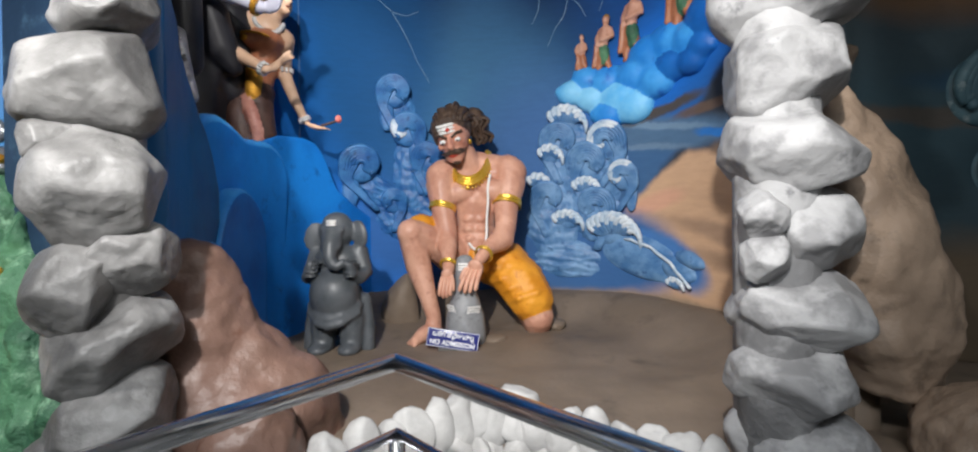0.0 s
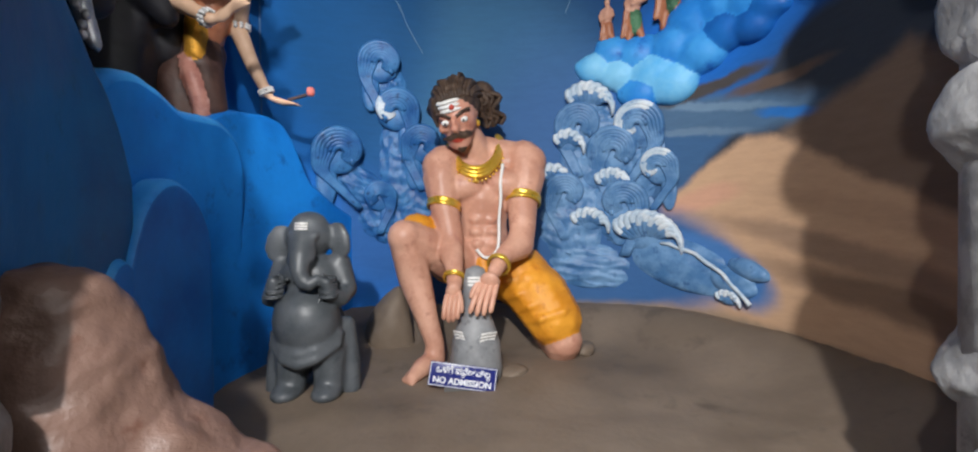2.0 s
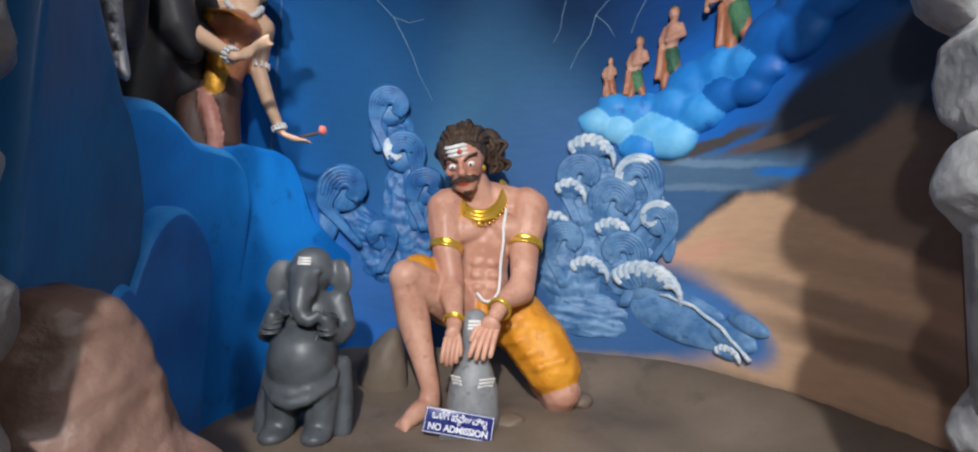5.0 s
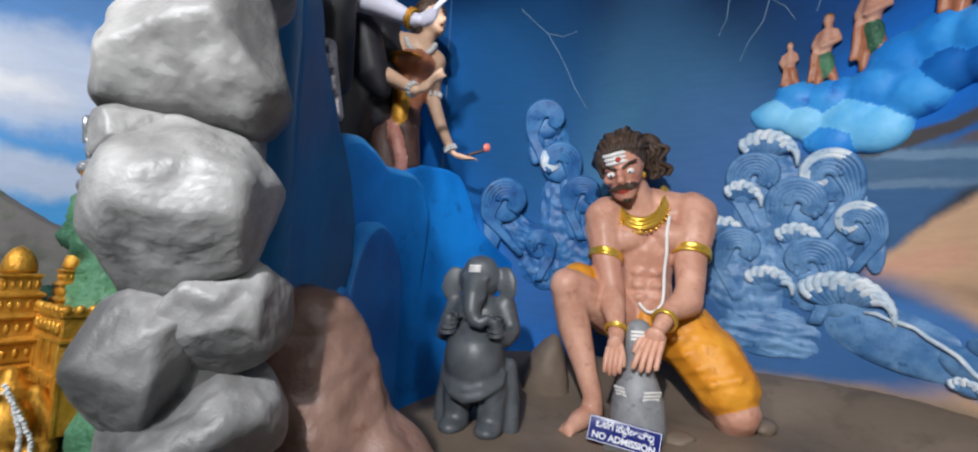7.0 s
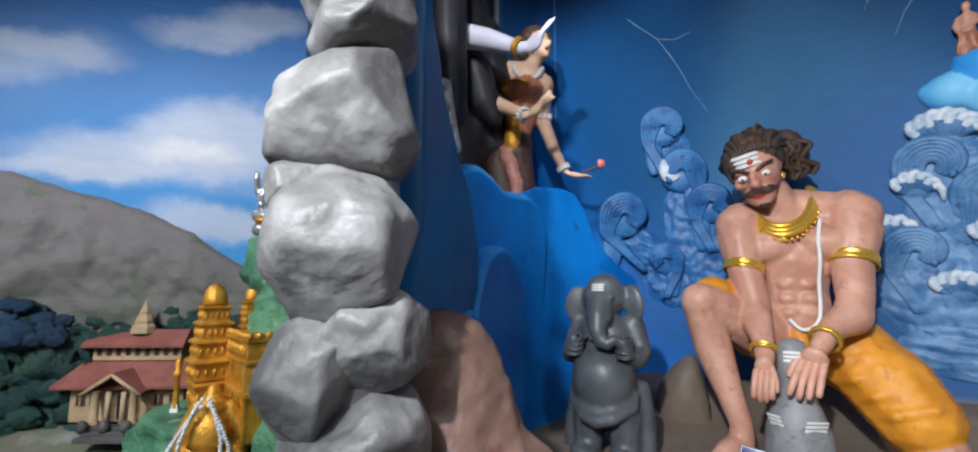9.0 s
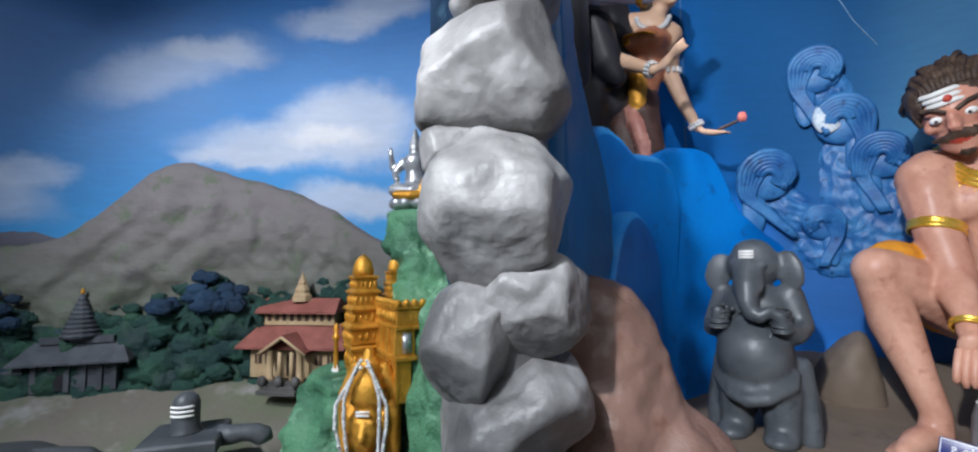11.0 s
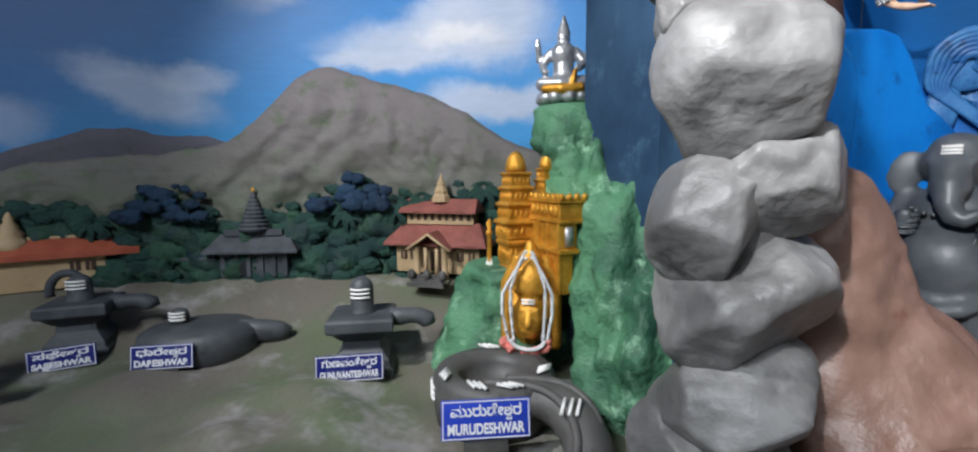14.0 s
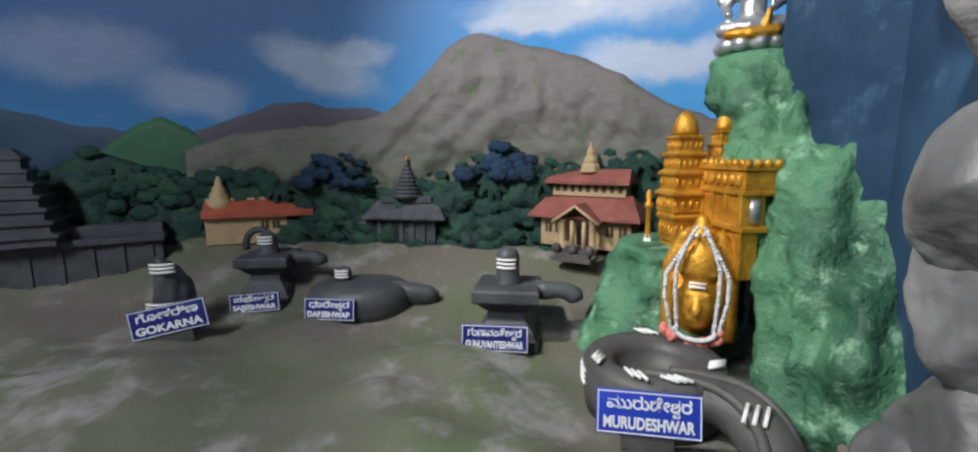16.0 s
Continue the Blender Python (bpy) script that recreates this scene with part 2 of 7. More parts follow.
M["sign_blue"] = paint("blue_sign_plastic", (.012, .018, .15), (.014, .022, .17), 5, 40, .3, 0, .02, .001)
M["sign_bright"] = paint("bright_blue_sign_plastic", (.02, .05, .42), (.022, .055, .45), 5, 40, .3, 0, .02, .001)
M["sign_white"] = paint("sign_white_print", (.75, .76, .80), (.80, .81, .84), 5, 40, .4, 0, .02, .001)
M["plaster"] = paint("hall_plaster", (.55, .54, .52), (.62, .61, .58), 2, 60, .8, 0, .2, .003)
M["hall_floor"] = paint("grey_hall_floor", (.25, .25, .25), (.32, .32, .31), 3, 60, .4, 0, .1, .002)
M["leaf"] = None

k = Nodes("brushed_steel")
v = k.coord()
st = k.node("ShaderNodeMapping")
k.put(st.inputs["Vector"], v)
st.inputs["Scale"].default_value = (6, 6, 6)
n1 = k.noise(st.outputs[0], 18, 4)
k.bump(n1, 0.03, 0.002)
M["steel"] = k.done(k.mix(n1, (.58, .59, .61), (.72, .73, .75)), k.math("MULTIPLY_ADD", n1, .14, .15), 1.0)

# dabbed foliage paint: clumps told apart by tone, with fine dabs of light green
for nm, lo, mid, hi in (("leaf", (.008, .031, .032), (.018, .062, .042), (.055, .125, .062)), ("leaf_blue", (.006, .020, .045), (.010, .036, .080), (.022, .060, .10))):
    k = Nodes("painted_foliage")
    v = k.coord()
    g = k.node("ShaderNodeNewGeometry").outputs["Random Per Island"]
    dabs = k.noise(v, 60, 5, .7)
    f = k.math("ADD", k.math("MULTIPLY", g, .30), k.math("MULTIPLY_ADD", k.noise(v, 7, 3), .9, -.30))
    f = k.math("ADD", f, k.math("MULTIPLY_ADD", dabs, .9, -.42))
    k.bump(dabs, .8, .012)
    M[nm] = k.done(k.ramp(f, [(.12, lo), (.5, mid), (1, hi)]), .7)


class Mural(Nodes):
    """Paint on a wall, laid out in metres along the wall (u) and up (v)."""

    def lay(self, wobble=0.03, scale=7.0):
        uv = self.coord("UV")
        n = self.node("ShaderNodeTexNoise", Scale=scale, Detail=5.0, Roughness=0.6)
        self.put(n.inputs["Vector"], uv)
        sep = self.node("ShaderNodeSeparateXYZ")
        self.put(sep.inputs[0], uv)
        ns = self.node("ShaderNodeSeparateColor")
        self.put(ns.inputs[0], n.outputs["Color"])
        self.u = self.math("MULTIPLY_ADD", self.math("SUBTRACT", ns.outputs[0], 0.5), wobble * 2, sep.outputs[0])
        self.v = self.math("MULTIPLY_ADD", self.math("SUBTRACT", ns.outputs[1], 0.5), wobble * 2, sep.outputs[1])
        self.uv, self.grain = uv, n.outputs["Fac"]
        self.col = None
        return self

    def blob(self, u, v, ru, rv, color, soft=0.6, amount=1.0, tilt=0.0):
        """A soft-edged patch."""
        du, dv = self.math("SUBTRACT", self.u, u), self.math("SUBTRACT", self.v, v)
        c, s = math.cos(math.radians(tilt)), math.sin(math.radians(tilt))
        a = self.math("ADD", self.math("MULTIPLY", du, c / ru), self.math("MULTIPLY", dv, s / ru))
        b = self.math("ADD", self.math("MULTIPLY", du, -s / rv), self.math("MULTIPLY", dv, c / rv))
        d = self.math("SQRT", self.math("ADD", self.math("MULTIPLY", a, a), self.math("MULTIPLY", b, b)))
        f = self.step(d, 1.0 + soft / 2, 1.0 - soft / 2)
        self.col = self.mix(self.math("MULTIPLY", f, amount), self.col, color)

    def below(self, line, color, soft=0.03, amount=1.0, floor=None):
        """All that lies under a skyline of (u, v) points."""
        u0, u1 = line[0][0], line[-1][0]
        v0, v1 = min(p[1] for p in line) - 0.01, max(p[1] for p in line) + 0.01
        n = self.t.nodes.new("ShaderNodeValToRGB")
        n.color_ramp.interpolation = "LINEAR"
        e = n.color_ramp.elements
        for i, (u, v) in enumerate(line):
            p, g = (u - u0) / (u1 - u0), (v - v0) / (v1 - v0)
            k = e[0] if i == 0 else e[len(e) - 1] if i == len(line) - 1 else e.new(p)
            k.position, k.color = p, (g, g, g, 1)
        self.put(n.inputs[0], self.math("DIVIDE", self.math("SUBTRACT", self.u, u0), u1 - u0))
        h = self.math("MULTIPLY_ADD", n.outputs[0], v1 - v0, v0)
        f = self.step(self.math("SUBTRACT", self.v, h), soft, -soft)
        inside = self.math("MULTIPLY", self.step(self.u, u0 - 0.03, u0 + 0.03), self.step(self.u, u1 + 0.03, u1 - 0.03))
        f = self.math("MULTIPLY", self.math("MULTIPLY", f, inside), amount)
        if floor is not None:
            f = self.math("MULTIPLY", f, self.step(self.v, floor - 0.06, floor + 0.06))
        self.col = self.mix(f, self.col, color)

    def finish(self, rough=0.55, bump=0.2, gain=1.0):
        fine = self.noise(self.uv, 40, 4)
        strokes = self.node("ShaderNodeMapping")
        self.put(strokes.inputs["Vector"], self.uv)
        strokes.inputs["Scale"].default_value = (9, 34, 1)
        st = self.noise(strokes.outputs[0], 1.0, 5, 0.65)
        hsv = self.node("ShaderNodeHueSaturation")
        self.put(hsv.inputs["Color"], self.col)
        self.put(hsv.inputs["Value"], self.math("MULTIPLY_ADD", st, 0.32 * gain, 0.84 * gain))
        self.bump(self.math("ADD", fine, st), bump, 0.004)
        return self.done(hsv.outputs[0], rough)

# ---------------------------------------------------------------- painted walls


def wall_sheet(course, s0, s1, z0, z1, thick=0.06, ns=90, nz=30, lean=None):
    """A curved wall with a thickness, laid out in metres for its mural."""
    bm = bmesh.new()
    uv = bm.loops.layers.uv.new("UVMap")
    grid = []
    for i in range(ns + 1):
        s = s0 + (s1 - s0) * i / ns
        grid.append([(bm.verts.new(course.at(s, z0 + (z1 - z0) * j / nz)), (s, z0 + (z1 - z0) * j / nz)) for j in range(nz + 1)])
    for i in range(ns):
        for j in range(nz):
            q = [grid[i][j], grid[i + 1][j], grid[i + 1][j + 1], grid[i][j + 1]]
            f = bm.faces.new([a for a, _ in q])
            for lp, (_, c) in zip(f.loops, q):
                lp[uv].uv = c
    back = [[bm.verts.new(course.at(s0 + (s1 - s0) * i / ns, z, -thick)) for z in (z0, z1)] for i in range(ns + 1)]
    for i in range(ns):
        bm.faces.new((back[i][0], back[i][1], back[i + 1][1], back[i + 1][0]))
        bm.faces.new((grid[i][nz][0], grid[i + 1][nz][0], back[i + 1][1], back[i][1]))
        bm.faces.new((grid[i][0][0], back[i][0], back[i + 1][0], grid[i + 1][0][0]))
    for i in (0, ns):
        bm.faces.new([grid[i][j][0] for j in range(nz + 1)] + [back[i][1], back[i][0]])
    bmesh.ops.recalc_face_normals(bm, faces=bm.faces)
    return bm


# stormy sky over sea and sand
k = Mural("storm_sea_mural").lay(0.035, 6)
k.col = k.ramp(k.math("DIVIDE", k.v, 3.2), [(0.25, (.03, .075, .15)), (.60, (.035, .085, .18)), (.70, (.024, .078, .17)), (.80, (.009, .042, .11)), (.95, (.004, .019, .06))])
k.blob(1.5, 1.7, .75, 1.1, (.004, .07, .25), .9)
k.blob(1.75, 1.35, .38, .45, (.004, .12, .48), .6)
k.blob(1.75, 1.25, .4, .5, (.02, .12, .40), .9, .7)
# pale sky patches, brightened in colour to make up for the lowered sheen
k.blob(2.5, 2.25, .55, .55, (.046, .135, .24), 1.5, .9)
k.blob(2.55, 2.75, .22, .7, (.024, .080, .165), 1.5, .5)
k.blob(2.9, 1.75, .45, .75, (.035, .09, .22), .9, .9)
k.blob(2.0, 1.5, .35, .35, (.02, .055, .14), .9, .7)
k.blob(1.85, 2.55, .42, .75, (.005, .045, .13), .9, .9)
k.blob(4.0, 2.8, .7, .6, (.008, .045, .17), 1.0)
k.blob(3.75, 2.45, .5, .3, (.010, .11, .42), 1.0, .8, 25)
k.below([(3.5, 1.55), (3.7, 1.78), (3.95, 2.08), (4.08, 2.26), (4.2, 2.33), (4.45, 2.38), (4.8, 2.42), (5.2, 2.45)], (.026, .032, .044), .05)
k.blob(3.75, 2.03, .5, .09, (.055, .105, .18), .7, 1, -8)
k.blob(3.75, 2.07, .3, .02, (.13, .20, .28), .9, .7, -10)
k.blob(4.1, 1.97, .14, .025, (.02, .11, .33), .8, 1, -12)
k.blob(3.6, 1.97, .3, .018, (.12, .18, .25), .9, .6, -6)
k.blob(3.75, 2.16, .28, .03, (.05, .045, .045), .8, 1, 10)
k.blob(4.05, 2.12, .22, .03, (.09, .06, .045), .8, .9, 4)
k.below([(3.95, 1.84), (4.15, 1.93), (4.3, 1.99), (4.45, 2.05), (4.56, 2.09), (4.66, 2.04), (4.8, 1.96), (5.2, 1.95)], (.13, .088, .064), .04)
k.below([(3.45, 1.50), (3.55, 1.66), (3.66, 1.74), (3.8, 1.85), (3.90, 1.91), (4.02, 1.89), (4.2, 1.80), (4.45, 1.66), (4.7, 1.55), (5.2, 1.5)], (.38, .245, .155), .03)
k.blob(3.68, 1.63, .2, .05, (.42, .23, .16), .9, .8, 15)
k.blob(4.3, 1.42, .55, .05, (.18, .12, .085), .9, .7, -12)
k.blob(4.45, 1.55, .5, .04, (.27, .175, .115), .9, .4, -14)
k.blob(4.6, 1.25, .6, .06, (.13, .085, .06), .9, .8, -8)
k.blob(3.3, 1.35, .55, .28, (.03, .085, .21), .5, 1, -8)
k.blob(3.75, 1.30, .30, .13, (.045, .125, .30), .5, 1, -22)
k.below([(0, 1.0), (2.0, 1.02), (2.9, 1.07), (3.3, 1.09), (3.7, 1.10), (4.2, 1.06), (5.2, 1.0)], (.185, .138, .10), .03)
k.b.inputs["Specular IOR Level"].default_value = .15
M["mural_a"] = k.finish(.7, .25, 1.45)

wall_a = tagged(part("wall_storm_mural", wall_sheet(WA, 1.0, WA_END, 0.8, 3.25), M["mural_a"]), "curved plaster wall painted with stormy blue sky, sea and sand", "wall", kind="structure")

# daylight sky over a mountain
k = Mural("mountain_sky_mural").lay(0.085, 4.5)
k.col = k.ramp(k.math("DIVIDE", k.v, 3.2), [(.3, (.055, .25, .48)), (.5, (.035, .25, .55)), (.65, (.017, .20, .53)), (.8, (.010, .13, .40)), (1, (.008, .07, .26))])
# dark blue over the left sky: the wall's shade put into the colour
k.blob(3.3, 2.3, 1.3, .8, (.012, .055, .19), 1.2, .8)
for u, v, ru, rv, a, t in ((1.25, 2.02, .42, .10, .9, 0), (1.45, 1.98, .26, .04, .9, 0), (1.02, 2.14, .25, .14, .85, 0), (1.2, 2.1, .2, .1, .8, 0), (1.0, 1.78, .3, .08, .85, 0), (2.42, 1.82, .25, .10, .6, 20), (2.25, 1.88, .14, .06, .55, 0), (2.95, 1.70, .2, .10, .4, 0), (1.75, 2.34, .32, .10, .5, -20), (1.62, 2.42, .2, .06, .5, 0), (1.1, 2.58, .22, .06, .6, 0), (.9, 2.66, .2, .08, .6, 0), (3.35, 1.85, .3, .12, .3, 0)):
    k.blob(u, v, ru, rv, (.42, .47, .58), .9, a, t)
k.blob(1.15, 2.06, .16, .05, (.62, .62, .64), 1, .8)
M["mural_b"] = k.finish(.5, .15)
wall_b = tagged(part("wall_sky_mural", wall_sheet(WB, .3, WB.s[-1], 0.8, 3.25), M["mural_b"]), "curved plaster wall painted with blue daylight sky and clouds", "wall", kind="structure")


def relief(course, line, base, depth, name, material, label, category, lump=0.02, nz=26, step=0.02, seed=0.0, out=0.004):
    """Plaster relief on a wall under a skyline, bulging towards its foot."""
    us = np.arange(line[0][0], line[-1][0] + 1e-6, step)
    bm = bmesh.new()
    uv = bm.loops.layers.uv.new("UVMap")
    rows = []
    for u in us:
        top = float(np.interp(u, [p[0] for p in line], [p[1] for p in line])) + 0.012 * noise.noise((u * 9, seed, 1)) + 0.006 * noise.noise((u * 31, seed, 4))
        row = []
        for j in range(nz + 1):
            t = j / nz
            z = base + (max(top, base + .005) - base) * t
            d = out + depth * math.sqrt(max(0, 1 - t)) * (1 - .3 * (1 - t)) + lump * (1 - t ** 6) * (0.5 + fnoise((u, z * 1.0, seed), 7, 4)) * min(1, (1 - t) * 6)
            if j == nz:
                d = out * 0.3
            row.append((bm.verts.new(course.at(u, z, max(d, out * .3))), (u, z)))
        rows.append(row)
    for a, b in zip(rows, rows[1:]):
        for j in range(nz):
            q = [a[j], b[j], b[j + 1], a[j + 1]]
            f = bm.faces.new([x for x, _ in q])
            for lp, (_, c) in zip(f.loops, q):
                lp[uv].uv = c
    bmesh.ops.recalc_face_normals(bm, faces=bm.faces)
    return tagged(part(name, bm, material), label, category, kind="structure")


k = Mural("mountain_paint").lay(0.04, 8)
k.col = k.ramp(k.math("DIVIDE", k.v, 2.2), [(.45, (.06, .08, .055)), (.62, (.098, .105, .082)), (.72, (.13, .12, .115)), (.8, (.155, .138, .142)), (1, (.165, .148, .152))])
k.col = k.mix(k.step(k.noise(k.uv, 9, 5, .7), .52, .7), k.col, (.09, .115, .07))
k.col = k.mix(k.step(k.noise(k.uv, 5, 6, .7), .55, .75), k.col, (.075, .07, .075))
M["mountain"] = k.finish(.65, .9)
M["far_hill"] = paint("far_blue_hill_paint", (.018, .045, .10), (.028, .062, .12), 6, 50, .6)
M["far_purple"] = paint("far_purple_hill_paint", (.05, .05, .075), (.065, .06, .085), 6, 50, .6, c=(.04, .05, .05))
M["green_hill"] = paint("green_hill_paint", (.02, .085, .045), (.03, .12, .055), 4, 50, .6, c=(.02, .06, .06))
relief(WB, [(3.02, 1.50), (3.2, 1.53), (3.43, 1.57), (3.61, 1.62), (3.85, 1.6)], .95, .01, "far_hill_relief", M["far_hill"], "dark blue distant hills in low plaster relief", "hill", .008, out=.004)
relief(WB, [(2.05, 1.58), (2.2, 1.64), (2.3, 1.63), (2.48, 1.665), (2.62, 1.66), (2.76, 1.61), (2.95, 1.54), (3.15, 1.46)], 1.0, .012, "purple_hill_relief", M["far_purple"], "dusky purple ridge in low plaster relief", "hill", .008, out=.008)
relief(WB, [(2.72, 1.38), (2.9, 1.48), (3.0, 1.56), (3.09, 1.60), (3.18, 1.57), (3.32, 1.45), (3.45, 1.36)], 1.0, .012, "green_hill_relief", M["green_hill"], "small rounded green hill in low plaster relief", "hill", .006, out=.016)
relief(WB, [(.62, 1.50), (.8, 1.56), (.95, 1.62), (1.1, 1.73), (1.25, 1.80), (1.41, 1.855), (1.55, 1.89), (1.68, 1.93), (1.76, 1.925), (1.84, 1.88), (1.92, 1.80), (2.0, 1.72), (2.12, 1.62), (2.25, 1.585), (2.5, 1.56), (2.8, 1.53), (3.0, 1.46)], 1.0, .05, "mountain_relief", M["mountain"], "grey-green mountain modelled in plaster relief on the painted wall", "mountain", .03, nz=60, step=.012, out=.02)


TOPS = [(.7, 1.42), (.9, 1.44), (1.1, 1.47), (1.25, 1.41), (1.45, 1.43), (1.54, 1.48), (1.62, 1.46), (1.8, 1.40), (2.0, 1.36), (2.2, 1.37), (2.33, 1.42), (2.5, 1.39), (2.75, 1.38), (2.95, 1.37), (3.1, 1.42), (3.3, 1.47), (3.38, 1.48), (3.5, 1.40), (3.8, 1.35)]
relief(WB, [(p[0], p[1] - .03) for p in TOPS], .95, .02, "wood_relief", paint("dark_wood_paint", (.007, .026, .026), (.022, .062, .036), 9, 60, .7, 0, .8, .01, (.008, .03, .06)), "dark green wooded band in plaster relief below the mountain", "trees", .07, out=.045)


def woods(course, s0, s1, tops, base, count, name, material, label, seed, out=.055, size=(.022, .055)):
    """Painted treetops: soft uneven clumps in low relief, overlapping from the top down."""
    rnd = random.Random(seed)
    bm = bmesh.new()
    for q in range(count):
        s = rnd.uniform(s0, s1)
        top = float(np.interp(s, [p[0] for p in tops], [p[1] for p in tops]))
        t = rnd.random()
        r = rnd.uniform(*size) * (1.15 - .35 * t)
        z = max(base + r * .5, top - r * .55 - (top - base) * (1 - t ** .8))
        m = course.frame_at(s, z, out + .05 * (1 - t) + rnd.uniform(0, .01))
        vs = bmesh.ops.create_icosphere(bm, subdivisions=3, radius=1)["verts"]
        sh = rnd.uniform(0, 50)
        for v in vs:
            d = v.co.copy()
            k = 1 + .45 * fnoise(d + Vector((sh, 0, 0)), 2.6, 4)
            v.co = m @ Vector((d.x * r * k * 1.25, d.y * r * k * .85, d.z * r * .38 * k))
    return tagged(part(name, bm, material), label, "trees", kind="stuff")


woods(WB, .7, 3.8, TOPS, 1.0, 330, "painted_woods", M["leaf"], "dark green tropical treetops painted in soft low relief", 5)
woods(WB, 1.45, 1.75, [(1.45, 1.44), (1.6, 1.5), (1.75, 1.42)], 1.33, 22, "blue_treetops", M["leaf_blue"], "bluish treetops painted among the green woods", 7, .085, (.014, .036))
woods(WB, 2.2, 2.5, [(2.2, 1.40), (2.35, 1.46), (2.5, 1.40)], 1.30, 22, "blue_treetops", M["leaf_blue"], "bluish treetops painted among the green woods", 8, .085, (.014, .036))


def palm(s, z, r, seed):
    """Arching fronds in low relief."""
    rnd = random.Random(seed)
    bm = bmesh.new()
    m = WB.frame_at(s, z, .105)
    for i in range(9):
        a = math.radians(i * 40 + rnd.uniform(-12, 12))
        prev = None
        for j in range(9):
            t = j / 8
            p = Vector((math.cos(a) * r * t, math.sin(a) * r * t * .8 - .5 * r * t * t, .012 * math.sin(t * 3)))
            if prev and j > 1:
                for side in (-1, 1):
                    l = r * .32 * (1 - .5 * t)
                    d = Vector((math.cos(a + side * 1.1), math.sin(a + side * 1.1) - .4, 0)) * l
                    vs = [bm.verts.new(m @ q) for q in (prev, p, p + d, prev + d * .8)]
                    bm.faces.new(vs)
            prev = p
    return tagged(part("palm_crown", bm, M["leaf"], smooth=False), "green palm crown painted in low relief among dark trees", "palm tree", "painted palms")


for i, (s, z, r) in enumerate(((1.55, 1.40, .07), (1.42, 1.36, .08), (1.63, 1.33, .07), (1.02, 1.42, .07), (1.30, 1.38, .06), (2.6, 1.30, .06))):
    palm(s, z, r, i)

# ---------------------------------------------------------------- grounds


def ground_a(x, y):
    z = .90 + .012 * fnoise((x, y, 0), 3)
    d = min(math.hypot(x - px, y - py) for px, py in WA.p[::2])
    return z + .16 * math.exp(-(d / .22) ** 2) + .02 * sm(2.0, 3.0, y)


def ground_b(x, y):
    d = min(math.hypot(x - px, y - py) for px, py in WB.p[::4])
    z = .837 + .235 * math.exp(-(d / .36) ** 2) + .018 * fnoise((x, y, 3), 4.5) + .03 * sm(.3, -.3, y) * sm(-1.2, -2.0, x)
    for mx, my, r, h in ((-1.75, .62, .13, .035), (-2.02, .22, .16, .03), (-1.9, -.2, .18, .02), (-1.5, .35, .2, .02), (-1.52, .62, .11, .035), (-1.38, .45, .10, .03), (-1.62, .40, .09, .028), (-1.25, .62, .10, .028), (-1.8, .45, .09, .022)):
        z += 1.6 * h * math.exp(-((x - mx) ** 2 + (y - my) ** 2) / r ** 2)
    return z


def inside(x, y, poly):
    hit, n = False, len(poly)
    for i in range(n):
        (x0, y0), (x1, y1) = poly[i], poly[(i + 1) % n]
        if (y0 > y) != (y1 > y) and x < (x1 - x0) * (y - y0) / (y1 - y0) + x0:
            hit = not hit
    return hit


def ground(name, poly, fn, material, label, step=.03):
    xs = np.arange(min(p[0] for p in poly), max(p[0] for p in poly) + step, step)
    ys = np.arange(min(p[1] for p in poly), max(p[1] for p in poly) + step, step)
    bm, got = bmesh.new(), {}

    def vert(i, j):
        if (i, j) not in got:
            got[i, j] = bm.verts.new((xs[i], ys[j], fn(xs[i], ys[j])))
        return got[i, j]
    for i in range(len(xs) - 1):
        for j in range(len(ys) - 1):
            if inside(xs[i] + step / 2, ys[j] + step / 2, poly):
                bm.faces.new((vert(i, j), vert(i + 1, j), vert(i + 1, j + 1), vert(i, j + 1)))
    ex = bmesh.ops.extrude_face_region(bm, geom=list(bm.faces))
    low = [e for e in ex["geom"] if isinstance(e, bmesh.types.BMVert)]
    for v in low:
        v.co.z = .78
    bmesh.ops.recalc_face_normals(bm, faces=bm.faces)
    return tagged(part(name, bm, material), label, "ground", kind="structure")


PA = [tuple(p) for p in WA.p[::4]] + [(.95, 1.35), (.55, 1.30), (.2, 1.42), (-.2, 1.42), (-.6, 1.15), (-1.0, 1.15)]
ground("ground_sand", [(x * 1.02, y * 1.02 if y > 1.6 else y) for x, y in PA], ground_a, M["sand"], "brown painted plaster floor sloping up to the mural")
PB = [(x - .04, y + .04) for x, y in WB.p[::4]] + [(-2.3, -1.3), (-1.2, -.5), (-.95, .55), (-.75, .95), (-.9, 1.4)]
ground("ground_moss", PB, ground_b, M["ground"], "uneven plaster ground painted in mossy green and grey")

# ---------------------------------------------------------------- rocks


